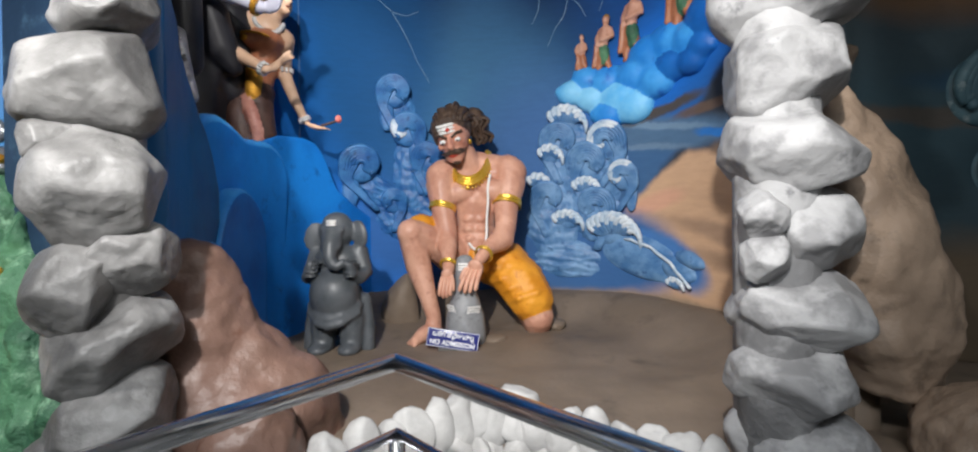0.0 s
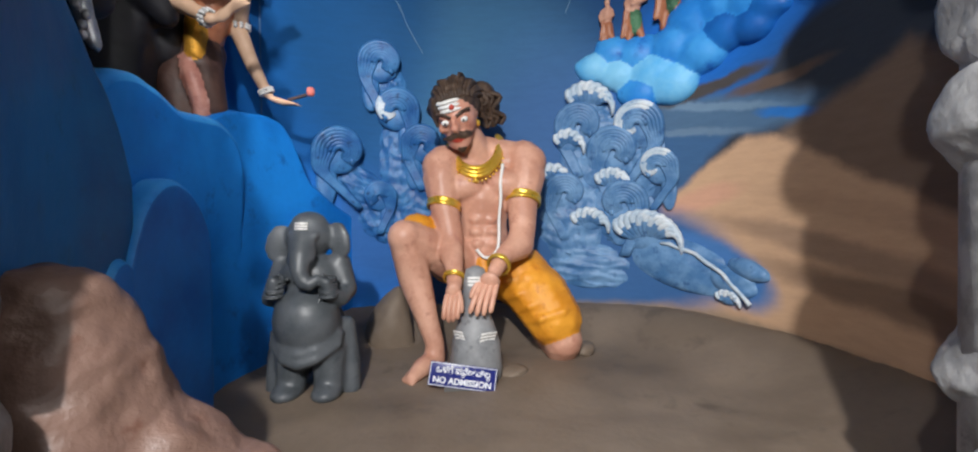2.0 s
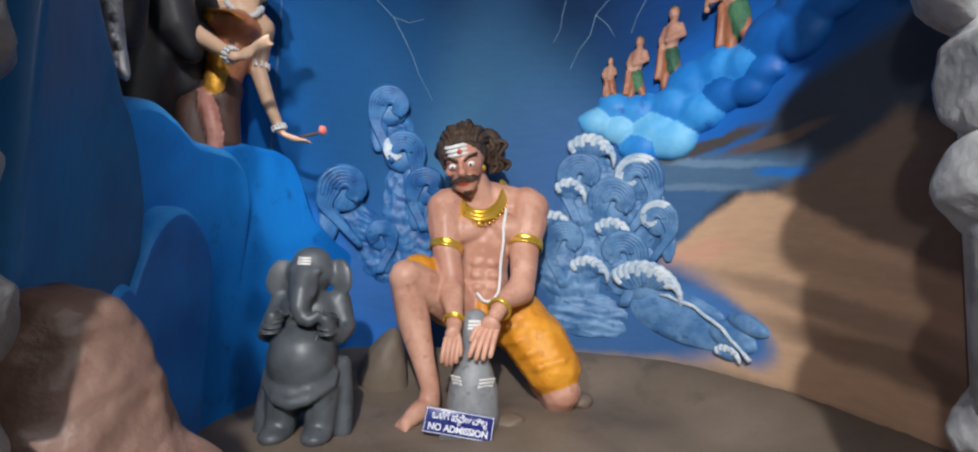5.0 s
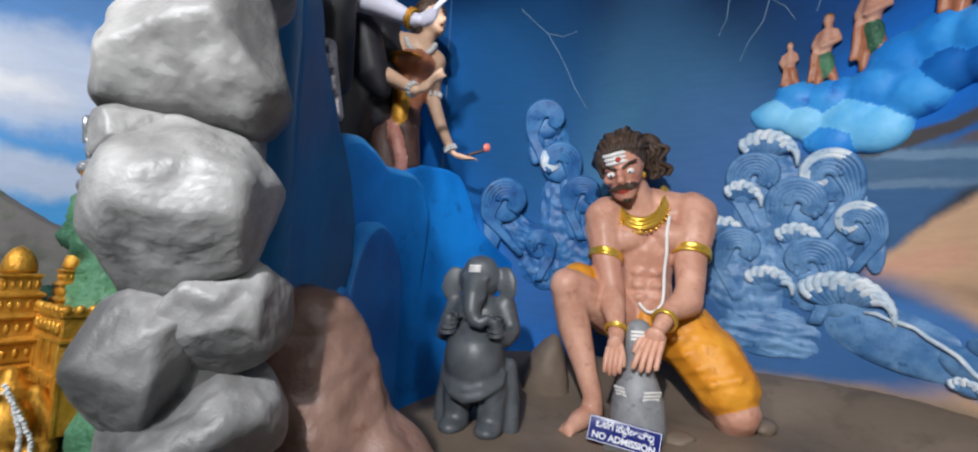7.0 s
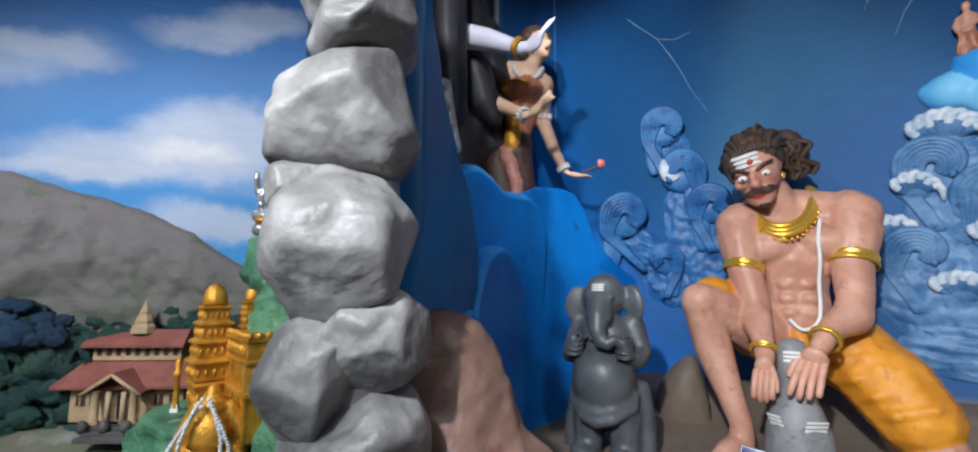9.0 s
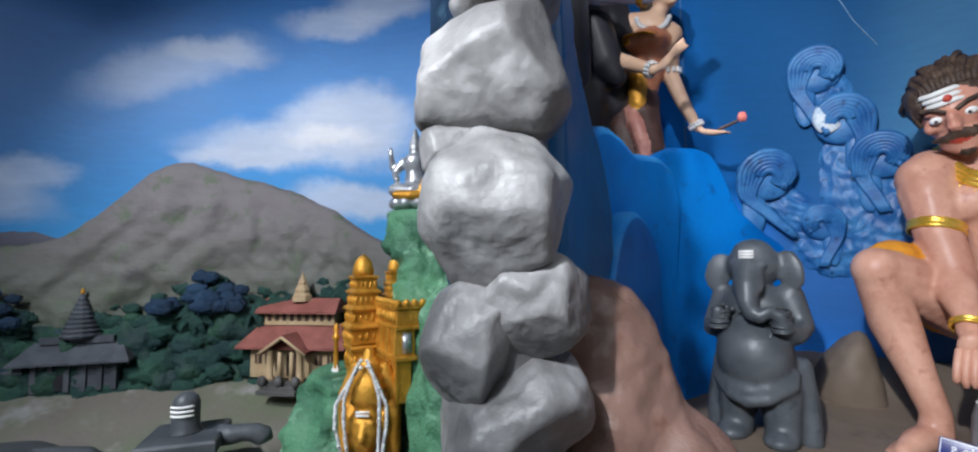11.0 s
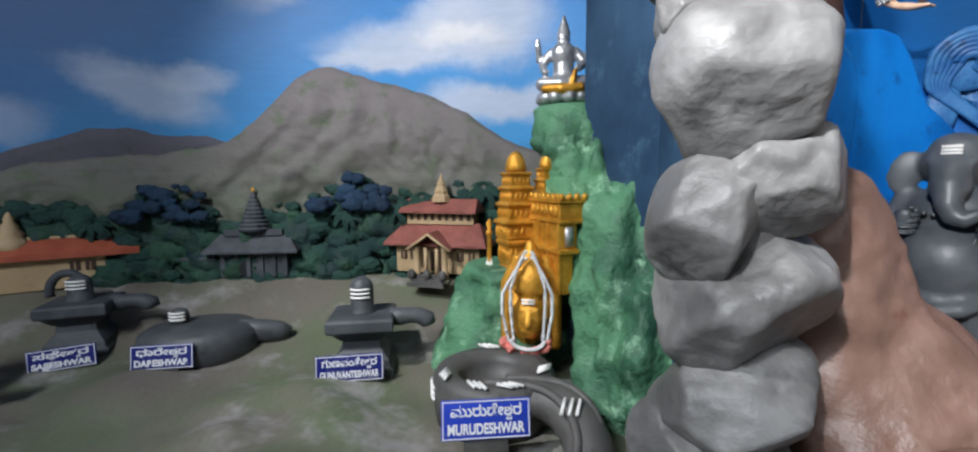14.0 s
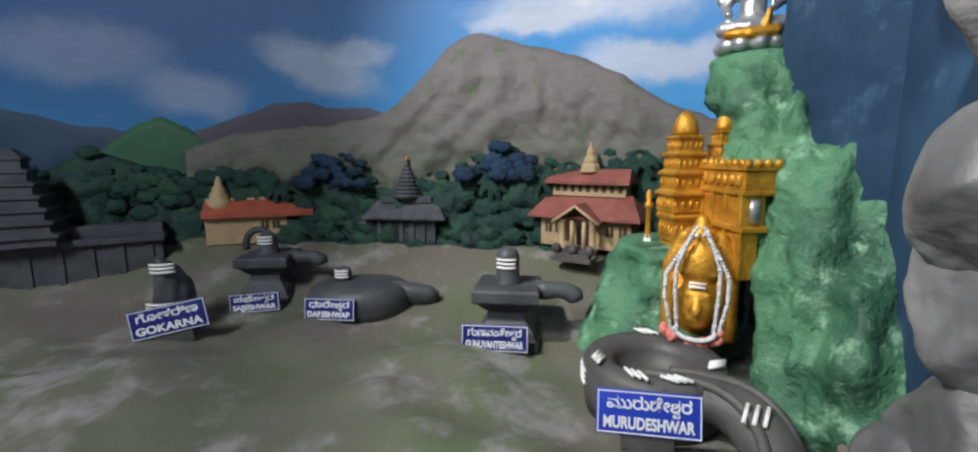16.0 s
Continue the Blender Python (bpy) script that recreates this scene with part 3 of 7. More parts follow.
def rock(name, c, size, seed, material, parent=None, turn=0.0, tilt=0.0, planes=17, label="", crisp=9.0, sub=4, rough=.05, tuck=0.0):
    """A boulder: rounded facets, then lumps and pits."""
    rnd = random.Random(seed)
    ns = []
    for _ in range(planes):
        v = Vector((rnd.gauss(0, 1), rnd.gauss(0, 1), rnd.gauss(0, 1))).normalized()
        ns.append((v, rnd.uniform(.72, 1.0)))
    bm = bmesh.new()
    bmesh.ops.create_icosphere(bm, subdivisions=sub, radius=1)
    m = pose(*c, tilt, 0, turn) @ Matrix.Diagonal((*size, 1))
    for v in bm.verts:
        d = v.co.normalized()
        acc = sum(max(0, d.dot(n)) ** crisp / h ** crisp for n, h in ns) + 1.0 / 1.25 ** crisp
        r = acc ** (-1 / crisp)
        r = min(r, 1.15) * (1 + rough * fnoise(d + Vector((seed, 0, 0)), 2.2, 4) + .018 * fnoise(d + Vector((0, seed, 0)), 9, 3))
        k = 1 - tuck * sm(.1, -.85, d.z)
        v.co = m @ Vector((d.x * r * k, d.y * r * k, d.z * r))
    return part(name, bm, material, parent, label)



def boulder(c, size, seed, material, parent, yaw, lean=0.0, nod=0.0, crisp=70.0, p=2.2):
    """A modelled pillar stone: a broad slanting top, a blunt face and a cut-back underside."""
    rnd = random.Random(seed)
    ns = [(Vector((rnd.uniform(-.25, .25), -.55 + rnd.uniform(-.15, .15), .85)).normalized(), rnd.uniform(.74, .84)),
          (Vector((rnd.uniform(-.4, .4), -.75, -.65 + rnd.uniform(-.15, .15))).normalized(), rnd.uniform(.70, .80)),
          (Vector((rnd.uniform(-.35, .35), -1, rnd.uniform(.0, .3))).normalized(), rnd.uniform(.86, .94)),
          (Vector((-.8, -.45, rnd.uniform(-.4, .5))).normalized(), rnd.uniform(.86, .98)), (Vector((.8, -.45, rnd.uniform(-.4, .5))).normalized(), rnd.uniform(.86, .98))]
    for _ in range(12):
        ns.append((Vector((rnd.gauss(0, 1), rnd.gauss(-.4, .8), rnd.gauss(0, .9))).normalized(), rnd.uniform(.72, .92)))
    bm = bmesh.new()
    bmesh.ops.create_icosphere(bm, subdivisions=5, radius=1)
    m = pose(*c, 0, 0, yaw) @ pose(0, 0, 0, nod, lean, 0) @ Matrix.Diagonal((*size, 1))
    for v in bm.verts:
        d = v.co.normalized()
        w = (d + Vector((fnoise(d + Vector((seed, 1, 0)), 1.6, 3), fnoise(d + Vector((seed, 5, 0)), 1.6, 3), fnoise(d + Vector((seed, 9, 0)), 1.6, 3))) * .07).normalized()
        base = (abs(d.x) ** p + abs(d.y) ** p + abs(d.z) ** p) ** (-1 / p)
        acc = sum((max(0, w.dot(n)) / h) ** crisp for n, h in ns) + base ** -crisp
        r = acc ** (-1 / crisp) * (1.08 + .028 * fnoise(d + Vector((seed, 0, 0)), 2.2, 3) + .010 * fnoise(d + Vector((0, seed, 0)), 6, 4))
        v.co = m @ (d * r)
    return part("boulder", bm, material, parent)


pillar = thing("rock_pillar", "pillar of stacked grey boulders painted with pale highlights", "pillar", "rock pillars", "structure")
LEFT = [((-.84, 1.09, 2.66), (.15, .13, .12), 0), ((-.81, 1.08, 2.46), (.14, .13, .11), 8), ((-.84, 1.07, 2.28), (.13, .13, .10), -10), ((-.80, 1.06, 2.115), (.135, .13, .095), 6),
        ((-.775, 1.055, 2.005), (.110, .12, .080), -14), ((-.800, 1.03, 1.838), (.152, .135, .122), -6),
        ((-.835, .965, 1.70), (.058, .06, .050), -8), ((-.780, 1.025, 1.605), (.130, .135, .130), 10),
        ((-.812, .995, 1.398), (.080, .095, .108), 16), ((-.742, 1.055, 1.462), (.104, .10, .088), -10),
        ((-.792, 1.06, 1.265), (.143, .13, .108), -30), ((-.785, 1.055, 1.095), (.150, .13, .094), -20), ((-.84, 1.02, 1.0), (.10, .10, .07), 6), ((-.79, 1.06, .93), (.16, .14, .09), -6), ((-.80, 1.06, .78), (.165, .14, .10), 4)]
for i, (c, size, lean) in enumerate(LEFT):
    boulder(c, (size[0] * .93, size[1] * .95, size[2] * 1.06), 20 + i, M["rock"], pillar, 46, lean)
core = bmesh.new()
lathe(core, [(.075, .7), (.075, 2.7)], Matrix.Translation((-.80, 1.07, 0)), 14)
part("core", core, M["rock"], pillar)

pillar = thing("rock_pillar", "pillar of small stacked whitish boulders beside a tan rock", "pillar", "rock pillars", "structure")
RIGHT = [((.80, 1.28, 2.62), (.17, .14, .12), 0), ((.78, 1.27, 2.42), (.17, .14, .11), 6), ((.755, 1.26, 2.26), (.15, .13, .085), -8), ((.785, 1.26, 2.09), (.180, .13, .120), 4), ((.765, 1.25, 1.895), (.150, .13, .118), -4),
         ((.775, 1.25, 1.685), (.165, .13, .116), 4), ((.685, 1.19, 1.535), (.058, .07, .052), -8), ((.69, 1.19, 1.435), (.054, .07, .058), 10),
         ((.82, 1.25, 1.49), (.120, .12, .108), 6), ((.80, 1.25, 1.30), (.180, .13, .098), 3), ((.79, 1.25, 1.125), (.160, .13, .095), -4), ((.80, 1.25, .95), (.165, .13, .10), 3), ((.80, 1.26, .78), (.165, .13, .10), 0)]
for i, (c, size, lean) in enumerate(RIGHT):
    boulder((c[0] + .032, c[1], c[2]), (size[0] * .94, size[1], size[2] * 1.08), 60 + i, M["rock_white"], pillar, -29, lean)
core = bmesh.new()
lathe(core, [(.10, .7), (.10, 2.7)], Matrix.Translation((.80, 1.28, 0)), 14)
part("core", core, M["rock_white"], pillar)

# brown sloping rock beside the grey pillar, and the tan one beside the white pillar


def ridge_rock(name, spine, material, label, seed, flat=.8, lump=.035):
    bm = bmesh.new()
    pts = catmull([p[:3] for p in spine], 8)
    rs = catmull([(p[3], 0) for p in spine], 8)[:, 0]
    tube(bm, pts, list(rs), 40, True, flat)
    bmesh.ops.recalc_face_normals(bm, faces=bm.faces)
    bmesh.ops.subdivide_edges(bm, edges=list(bm.edges), cuts=1, use_grid_fill=True)
    bm.normal_update()
    for v in bm.verts:
        v.co += v.normal * (lump * fnoise(v.co + Vector((seed, 0, 0)), 5, 4) + .003 * fnoise(v.co, 22, 3))
    return tagged(part(name, bm, material), label, "rock")


ridge_rock("brown_rock", [(-.785, 1.29, 1.475, .03), (-.78, 1.29, 1.44, .075), (-.765, 1.30, 1.36, .105), (-.735, 1.31, 1.22, .145), (-.69, 1.32, 1.07, .20), (-.64, 1.33, .95, .26), (-.63, 1.34, .82, .29)], M["brown_rock"], "smooth reddish brown rock sloping down beside the grey pillar", 3, .7, .028)
ridge_rock("brown_rock", [(-.47, 1.20, 1.06, .03), (-.50, 1.19, 1.02, .09), (-.53, 1.18, .95, .12), (-.55, 1.18, .82, .14)], M["brown_rock"], "low reddish brown rock at the foot of a larger one", 9, .8, .03)
ridge_rock("tan_rock", [(1.03, 1.42, 1.93, .03), (1.04, 1.42, 1.86, .085), (1.08, 1.42, 1.66, .14), (1.15, 1.42, 1.42, .20), (1.18, 1.42, 1.22, .20), (1.16, 1.42, 1.05, .13)], M["tan_rock"], "tall rough tan rock standing behind the white pillar", 5)
ridge_rock("tan_rock", [(1.20, 1.20, 1.10, .05), (1.22, 1.2, 1.04, .13), (1.24, 1.2, .92, .18), (1.24, 1.2, .76, .19)], M["tan_rock"], "low rounded tan rock on the floor by the pillar", 6)
rock("mossy_stone", (1.05, 1.40, 1.975), (.035, .03, .04), 91, M["tan_rock"])
tagged(bpy.data.objects["mossy_stone"], "small pale stone on top of the tan rock", "stone")

# low wall of white stones along the plinth
wall_stones = thing("stone_edging", "low wall of upright white painted stones edging the plinth", "edging", kind="structure")
rnd = random.Random(3)
EDGE = [(-.36, 1.22), (-.16, 1.34), (.0, 1.43), (.2, 1.42), (.42, 1.33), (.62, 1.24)]
ec = catmull(EDGE, 6)
for i in range(0, len(ec), 2):
    x, y = ec[i]
    for lvl in range(2):
        h = rnd.uniform(.055, .075) if lvl == 0 else .085
        z = (.895 + .055 * math.exp(-((x - .04) / .13) ** 2) + rnd.uniform(-.01, .02)) if lvl == 0 else .79
        rock("stone", (x + rnd.uniform(-.015, .015), y - .03 * lvl, z), (rnd.uniform(.045, .065), .04, h * 1.25), 100 + i + 50 * lvl, M["white_stone"], wall_stones, turn=rnd.uniform(-30, 30), tilt=rnd.uniform(-14, 14), sub=4, planes=8, crisp=30)
plinth = bmesh.new()
for a, b in (((-1.0, 1.12), (-.5, 1.16)), ((-.5, 1.16), (-.16, 1.37)), ((-.16, 1.37), (.3, 1.43)), ((.3, 1.43), (.7, 1.27)), ((.7, 1.27), (1.6, 1.2)), ((-1.0, .55), (-1.0, 1.12)), ((-1.25, -.5), (-1.0, .55)), ((-2.4, -1.35), (-1.25, -.5))):
    d = Vector((b[0] - a[0], b[1] - a[1], 0))
    box(plinth, (d.length / 2, .03, .41), (d.length, .06, .82), Matrix.Translation((a[0], a[1], 0)) @ Matrix.Rotation(math.atan2(d.y, d.x), 4, "Z"))
tagged(part("plinth_wall", plinth, M["plaster"], smooth=False), "plain plinth wall carrying the display floors", "wall", kind="structure")

# ---------------------------------------------------------------- hall round the displays
# floor, ceiling and walls are unseen, added to close the hall and bounce light
hall = bmesh.new()
box(hall, (0, -.6, -.05), (7.2, 8.6, .1))
tagged(part("floor", hall, M["hall_floor"], smooth=False), "unseen plain grey hall floor before the displays", "floor", kind="structure")
top = bmesh.new()
box(top, (0, -.6, 3.31), (7.2, 8.6, .1))
tagged(part("ceiling", top, M["plaster"], smooth=False), "unseen plain pale plaster ceiling", "ceiling", kind="structure")
for nm, c, size in (("wall_north", (0, 3.66, 1.63), (7.2, .1, 3.26)), ("wall_south", (0, -4.86, 1.63), (7.2, .1, 3.26)), ("wall_west", (-3.56, -.6, 1.63), (.1, 8.4, 3.26)), ("wall_east", (3.56, -.6, 1.63), (.1, 8.4, 3.26))):
    b = bmesh.new()
    box(b, c, size)
    tagged(part(nm, b, M["plaster"], smooth=False), "unseen plain pale plaster hall wall", "wall", kind="structure")

# unseen spotlight fittings under the ceiling, and a tube fitting added for the fill light
for at, aim, power, degrees, blend in SPOTS:
    l = thing("unseen_spotlight", "unseen white ceiling spotlight fitting tilted towards a display", "spotlight", "ceiling spotlights")
    m = look(at, aim)
    b = bmesh.new()
    tube(b, [(at[0], at[1], 3.26), (at[0], at[1], at[2] + .10)], .009, 8)
    part("stem", b, M["steel"], l)
    b = bmesh.new()
    lathe(b, [(.03, .13), (.045, .12), (.05, .02), (.052, .02), (.052, .125), (.03, .14)], m, 24)
    part("shade", b, M["white"], l)
l = thing("fill_fitting", "unseen white tube fitting added for the fill light behind the visitors", "light")
b = bmesh.new()
box(b, (0, -1.6, 3.24), (1.3, .26, .04), None, .008)
part("body", b, M["white"], l)

# partition between the two displays, painted blue behind the pillar
part_ = bmesh.new()
pp = [np.array(p) for p in ((-.84, 1.15), (-1.10, 1.34), (-1.40, 1.41), (-1.47, 1.62), (-1.54, 1.97))]
for a, b in zip(pp, pp[1:]):
    d = b - a
    box(part_, (np.linalg.norm(d) / 2, 0, 0), (np.linalg.norm(d) + .02, .05, 2.45), Matrix.Translation((a[0], a[1], 2.03)) @ Matrix.Rotation(math.atan2(d[1], d[0]), 4, "Z"))
M["divider"] = paint("streaky_blue_paint", (.008, .026, .058), (.022, .056, .11), 3, 40, .6, 0, .3, .004, (.045, .10, .16))
tagged(part("wall_divider", part_, M["divider"], smooth=False), "dividing wall painted in streaky dark blue", "wall", kind="structure")

# ---------------------------------------------------------------- blue cloud bank
WL = Course([(-.86, 1.2), (-1.01, 1.5), (-1.06, 1.75), (-1.08, 2.0), (-1.07, 2.3), (-.99, 2.6), (-.84, 2.87), (-.64, 3.06)], 1)


def slab(course, line, base, thick, round_, name, material, label, off, step=.012, rim=None, fade=0.0, sink=None):
    """A thick plaster plate on the wall with a rounded rim."""
    us = np.arange(line[0][0], line[-1][0] + 1e-6, step)
    tops = [float(np.interp(u, [p[0] for p in line], [p[1] for p in line])) for u in us]
    tops = list(np.convolve(np.pad(tops, 2, mode="edge"), np.ones(5) / 5, mode="valid"))
    bm, rows, n, u0, u1 = bmesh.new(), [], 24, us[0], us[-1]
    for u, top in zip(us, tops):
        e = 1 - min(1, min(u - u0, u1 - u) / round_)
        col = []
        for j in range(n + 1):
            t = 1 - (1 - j / n) ** 2
            z = base + (top - base) * t
            r = 1 - min(1, (top - z) / round_)
            d = off + thick * min(math.sqrt(1 - e * e), math.sqrt(1 - r * r)) + .004 * fnoise((u, z, off), 8)
            if fade:
                d -= (thick + .11) * sm(u1 - fade, u1, u)
            if sink:
                d = off + (d - off) * (1 - sm(sink[1], sink[0], z) * sm(sink[2], sink[3], u))
            col.append(bm.verts.new(course.at(u, z, d)))
        col.append(bm.verts.new(course.at(u, top, -.18 if fade else -.06)))
        rows.append(col)
    side0 = [bm.verts.new(course.at(u, base, -.18 if fade else -.06)) for u in (u0, u1)]
    for a, b in zip(rows, rows[1:]):
        for j in range(len(a) - 1):
            q = bm.faces.new((a[j], b[j], b[j + 1], a[j + 1]))
            # top and left rim faces take a lighter blue, an edge highlight in colour
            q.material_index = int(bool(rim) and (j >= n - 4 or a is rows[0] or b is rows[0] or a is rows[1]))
    bm.faces.new(rows[0] + [side0[0]])
    bm.faces.new(rows[-1] + [side0[1]])
    bmesh.ops.recalc_face_normals(bm, faces=bm.faces)
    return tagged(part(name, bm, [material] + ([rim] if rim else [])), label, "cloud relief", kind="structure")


slab(WL, [(-.02, 2.30), (.1, 2.20), (.2, 2.13), (.3, 2.06), (.42, 1.96), (.5, 1.87), (.56, 1.76), (.60, 1.62), (.61, 1.5)], .82, .03, .03, "cloud_slab", M["blue_deep"], "deep blue plaster cloud slab rising beside the grey pillar", .05)
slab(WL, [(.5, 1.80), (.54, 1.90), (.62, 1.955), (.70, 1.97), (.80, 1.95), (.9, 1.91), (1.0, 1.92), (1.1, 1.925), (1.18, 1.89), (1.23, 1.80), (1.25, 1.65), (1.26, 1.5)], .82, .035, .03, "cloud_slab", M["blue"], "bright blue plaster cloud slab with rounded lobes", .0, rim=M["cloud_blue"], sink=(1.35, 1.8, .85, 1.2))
slab(WL, [(1.05, 1.9), (1.2, 1.98), (1.4, 2.0), (1.5, 1.98), (1.57, 1.86), (1.63, 1.73), (1.8, 1.63), (1.95, 1.55), (2.02, 1.47)], .82, .014, .02, "cloud_slab", M["blue"], "bright blue plaster cloud slab falling towards the back wall", -.012, fade=.35)
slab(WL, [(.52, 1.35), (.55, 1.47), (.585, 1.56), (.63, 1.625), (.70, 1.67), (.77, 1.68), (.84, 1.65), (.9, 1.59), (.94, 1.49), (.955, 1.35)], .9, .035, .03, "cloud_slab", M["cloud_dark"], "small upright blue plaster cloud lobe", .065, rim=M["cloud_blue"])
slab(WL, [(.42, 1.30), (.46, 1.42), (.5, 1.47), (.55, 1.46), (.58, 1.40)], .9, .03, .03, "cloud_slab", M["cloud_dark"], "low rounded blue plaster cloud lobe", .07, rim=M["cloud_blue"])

ledge = bmesh.new()
LE = [WL.at(s, 0, -.05) for s in (.45, .7, .95, 1.2, 1.4, 1.55)] + [Vector((-1.15, 2.8, 0)), Vector((-1.5, 2.6, 0)), Vector((-1.5, 2.0, 0)), Vector((-1.3, 1.62, 0))]
f = ledge.faces.new([ledge.verts.new((p.x, p.y, 1.88)) for p in LE])
ex = bmesh.ops.extrude_face_region(ledge, geom=[f])
for v in ex["geom"]:
    if isinstance(v, bmesh.types.BMVert):
        v.co.z = 1.82
bmesh.ops.recalc_face_normals(ledge, faces=ledge.faces)
tagged(part("cloud_ledge", ledge, M["blue_deep"], smooth=False), "blue plaster ledge carrying the seated figures", "ledge", kind="structure")

side = bmesh.new()
for a, b in (((-1.17, 2.79), (-1.62, 2.55)), ((-1.62, 2.55), (-1.56, 1.93))):
    d = Vector((b[0] - a[0], b[1] - a[1], 0))
    box(side, (d.length / 2, -.03, 2.03), (d.length + .05, .05, 2.45), Matrix.Translation((a[0], a[1], 0)) @ Matrix.Rotation(math.atan2(d.y, d.x), 4, "Z"))
tagged(part("wall_blue_side", side, M["blue_deep"], smooth=False), "plain side wall painted deep blue", "wall", kind="structure")

# display beyond the white pillar: teal sea
WC = Course([(1.225, 1.74), (1.36, 1.84), (1.55, 2.0), (1.9, 2.1), (2.4, 2.0), (2.8, 1.6), (2.9, 1.2)], 1)
k = Mural("teal_sea_mural").lay(.04, 6)
k.col = k.ramp(k.math("DIVIDE", k.v, 3.2), [(.25, (.10, .075, .05)), (.42, (.10, .075, .05)), (.47, (.03, .055, .07)), (.60, (.035, .07, .09)), (.72, (.05, .075, .09)), (.76, (.17, .10, .06)), (.80, (.02, .045, .04)), (1, (.012, .03, .04))])
k.blob(.8, 1.95, .5, .04, (.09, .07, .055), .8, .8)
k.blob(1.2, 2.1, .5, .05, (.03, .075, .13), .8, .8)
M["mural_c"] = k.finish(.55, .3)
tagged(part("wall_sea_mural", wall_sheet(WC, 0, WC.s[-1], .8, 3.25), M["mural_c"]), "curved wall painted with a dim teal sea", "wall", kind="structure")
PC = [tuple(p) for p in WC.p[::4]] + [(1.7, 1.15), (1.0, 1.22), (1.1, 1.45)]
ground("ground_tan", PC, lambda x, y: .93 + .02 * fnoise((x, y, 5), 4), M["sand"], "brown painted plaster floor of the next display")

# ---------------------------------------------------------------- green cliff
hill = bmesh.new()
AX = catmull([(-1.11, 1.285, .82, .150), (-1.125, 1.29, 1.0, .138), (-1.205, 1.365, 1.2, .165), (-1.345, 1.445, 1.4, .182), (-1.42, 1.45, 1.49, .155), (-1.475, 1.445, 1.58, .135), (-1.535, 1.435, 1.675, .115), (-1.545, 1.435, 1.69, .06)], 12)
rings = []
for x, y, z, r in AX:
    rings.append([hill.verts.new((x + r * math.cos(a) * 1.12, y + r * math.sin(a) * .88, z)) for a in [2 * math.pi * q / 72 for q in range(72)]])
for a, b in zip(rings, rings[1:]):
    for q in range(72):
        hill.faces.new((a[q], a[(q + 1) % 72], b[(q + 1) % 72], b[q]))
hill.faces.new(rings[-1])
bmesh.ops.recalc_face_normals(hill, faces=hill.faces)
hill.normal_update()
for v in hill.verts:
    p = v.co.copy()
    fall = sm(1.69, 1.6, p.z)
    v.co += v.normal * (.045 * fall * fnoise((p.x * 1.7, p.y * 1.7, p.z * .45), 7, 4) + .028 * fall * fnoise((p.x, p.y, p.z * .7), 17, 4))
cliff = tagged(part("green_cliff", hill, M["green"]), "rugged plaster cliff painted mossy green", "cliff", kind="structure")
terr = bmesh.new()
AX = catmull([(-1.63, 1.20, .78, .245), (-1.63, 1.22, .95, .20), (-1.625, 1.25, 1.10, .178), (-1.62, 1.27, 1.165, .168), (-1.62, 1.28, 1.175, .12)], 9)
rings = []
for x, y, z, r in AX:
    rings.append([terr.verts.new((x + r * math.cos(a) * 1.0, y + r * math.sin(a) * .9, z)) for a in [2 * math.pi * q / 60 for q in range(60)]])
for a, b in zip(rings, rings[1:]):
    for q in range(60):
        terr.faces.new((a[q], a[(q + 1) % 60], b[(q + 1) % 60], b[q]))
terr.faces.new(rings[-1])
bmesh.ops.recalc_face_normals(terr, faces=terr.faces)
terr.normal_update()
for v in terr.verts:
    p = v.co.copy()
    fall = sm(1.17, 1.12, p.z)
    v.co += v.normal * fall * (.05 * fnoise((p.x * 1.5, p.y * 1.5, p.z * .5), 7, 4) + .012 * fnoise(p, 20, 3))
tagged(part("green_terrace", terr, M["green"]), "low green plaster crag below the golden temple", "cliff", kind="structure")

# ---------------------------------------------------------------- visitors' rail
rail = thing("guard_rail", "polished stainless steel guard rail with a pointed corner", "railing")
APEX, LEND, REND = Vector((-.10, .92, 0)), Vector((-.62, .14, 0)), Vector((.86, .04, 0))
for z, r, nm in ((1.26, .016, "top_rail"), (1.125, .0095, "lower_rail"), (.95, .0095, "lower_rail"), (.75, .0095, "lower_rail"), (.45, .0095, "lower_rail")):
    for end in (LEND, REND):
        b = bmesh.new()
        tube(b, [APEX + Vector((0, 0, z)), end + Vector((0, 0, z))], r, 20)
        part(nm, b, M["steel"], rail)
    b = bmesh.new()
    ball(b, APEX + Vector((0, 0, z)), r * 1.02, None, 3)
    part("elbow", b, M["steel"], rail)
for p in (LEND, REND):
    b = bmesh.new()
    tube(b, [p + Vector((0, 0, 0)), p + Vector((0, 0, 1.26))], .02, 16)
    part("post", b, M["steel"], rail)
b = bmesh.new()
tube(b, [APEX + Vector((0, -.0, 0)), APEX + Vector((0, 0, 1.115))], .016, 16)
part("post", b, M["steel"], rail)

# ---------------------------------------------------------------- sculpted figures


def chain(m, *pts):
    """Round limb through (x, y, z, radius) points."""
    return ("c", m, [np.array(p, float) for p in pts])


def egg(m, c, r, turn=(0, 0, 0)):
    return ("e", m, Matrix.Translation(c) @ Euler([radians(a) for a in turn]).to_matrix().to_4x4(), r)


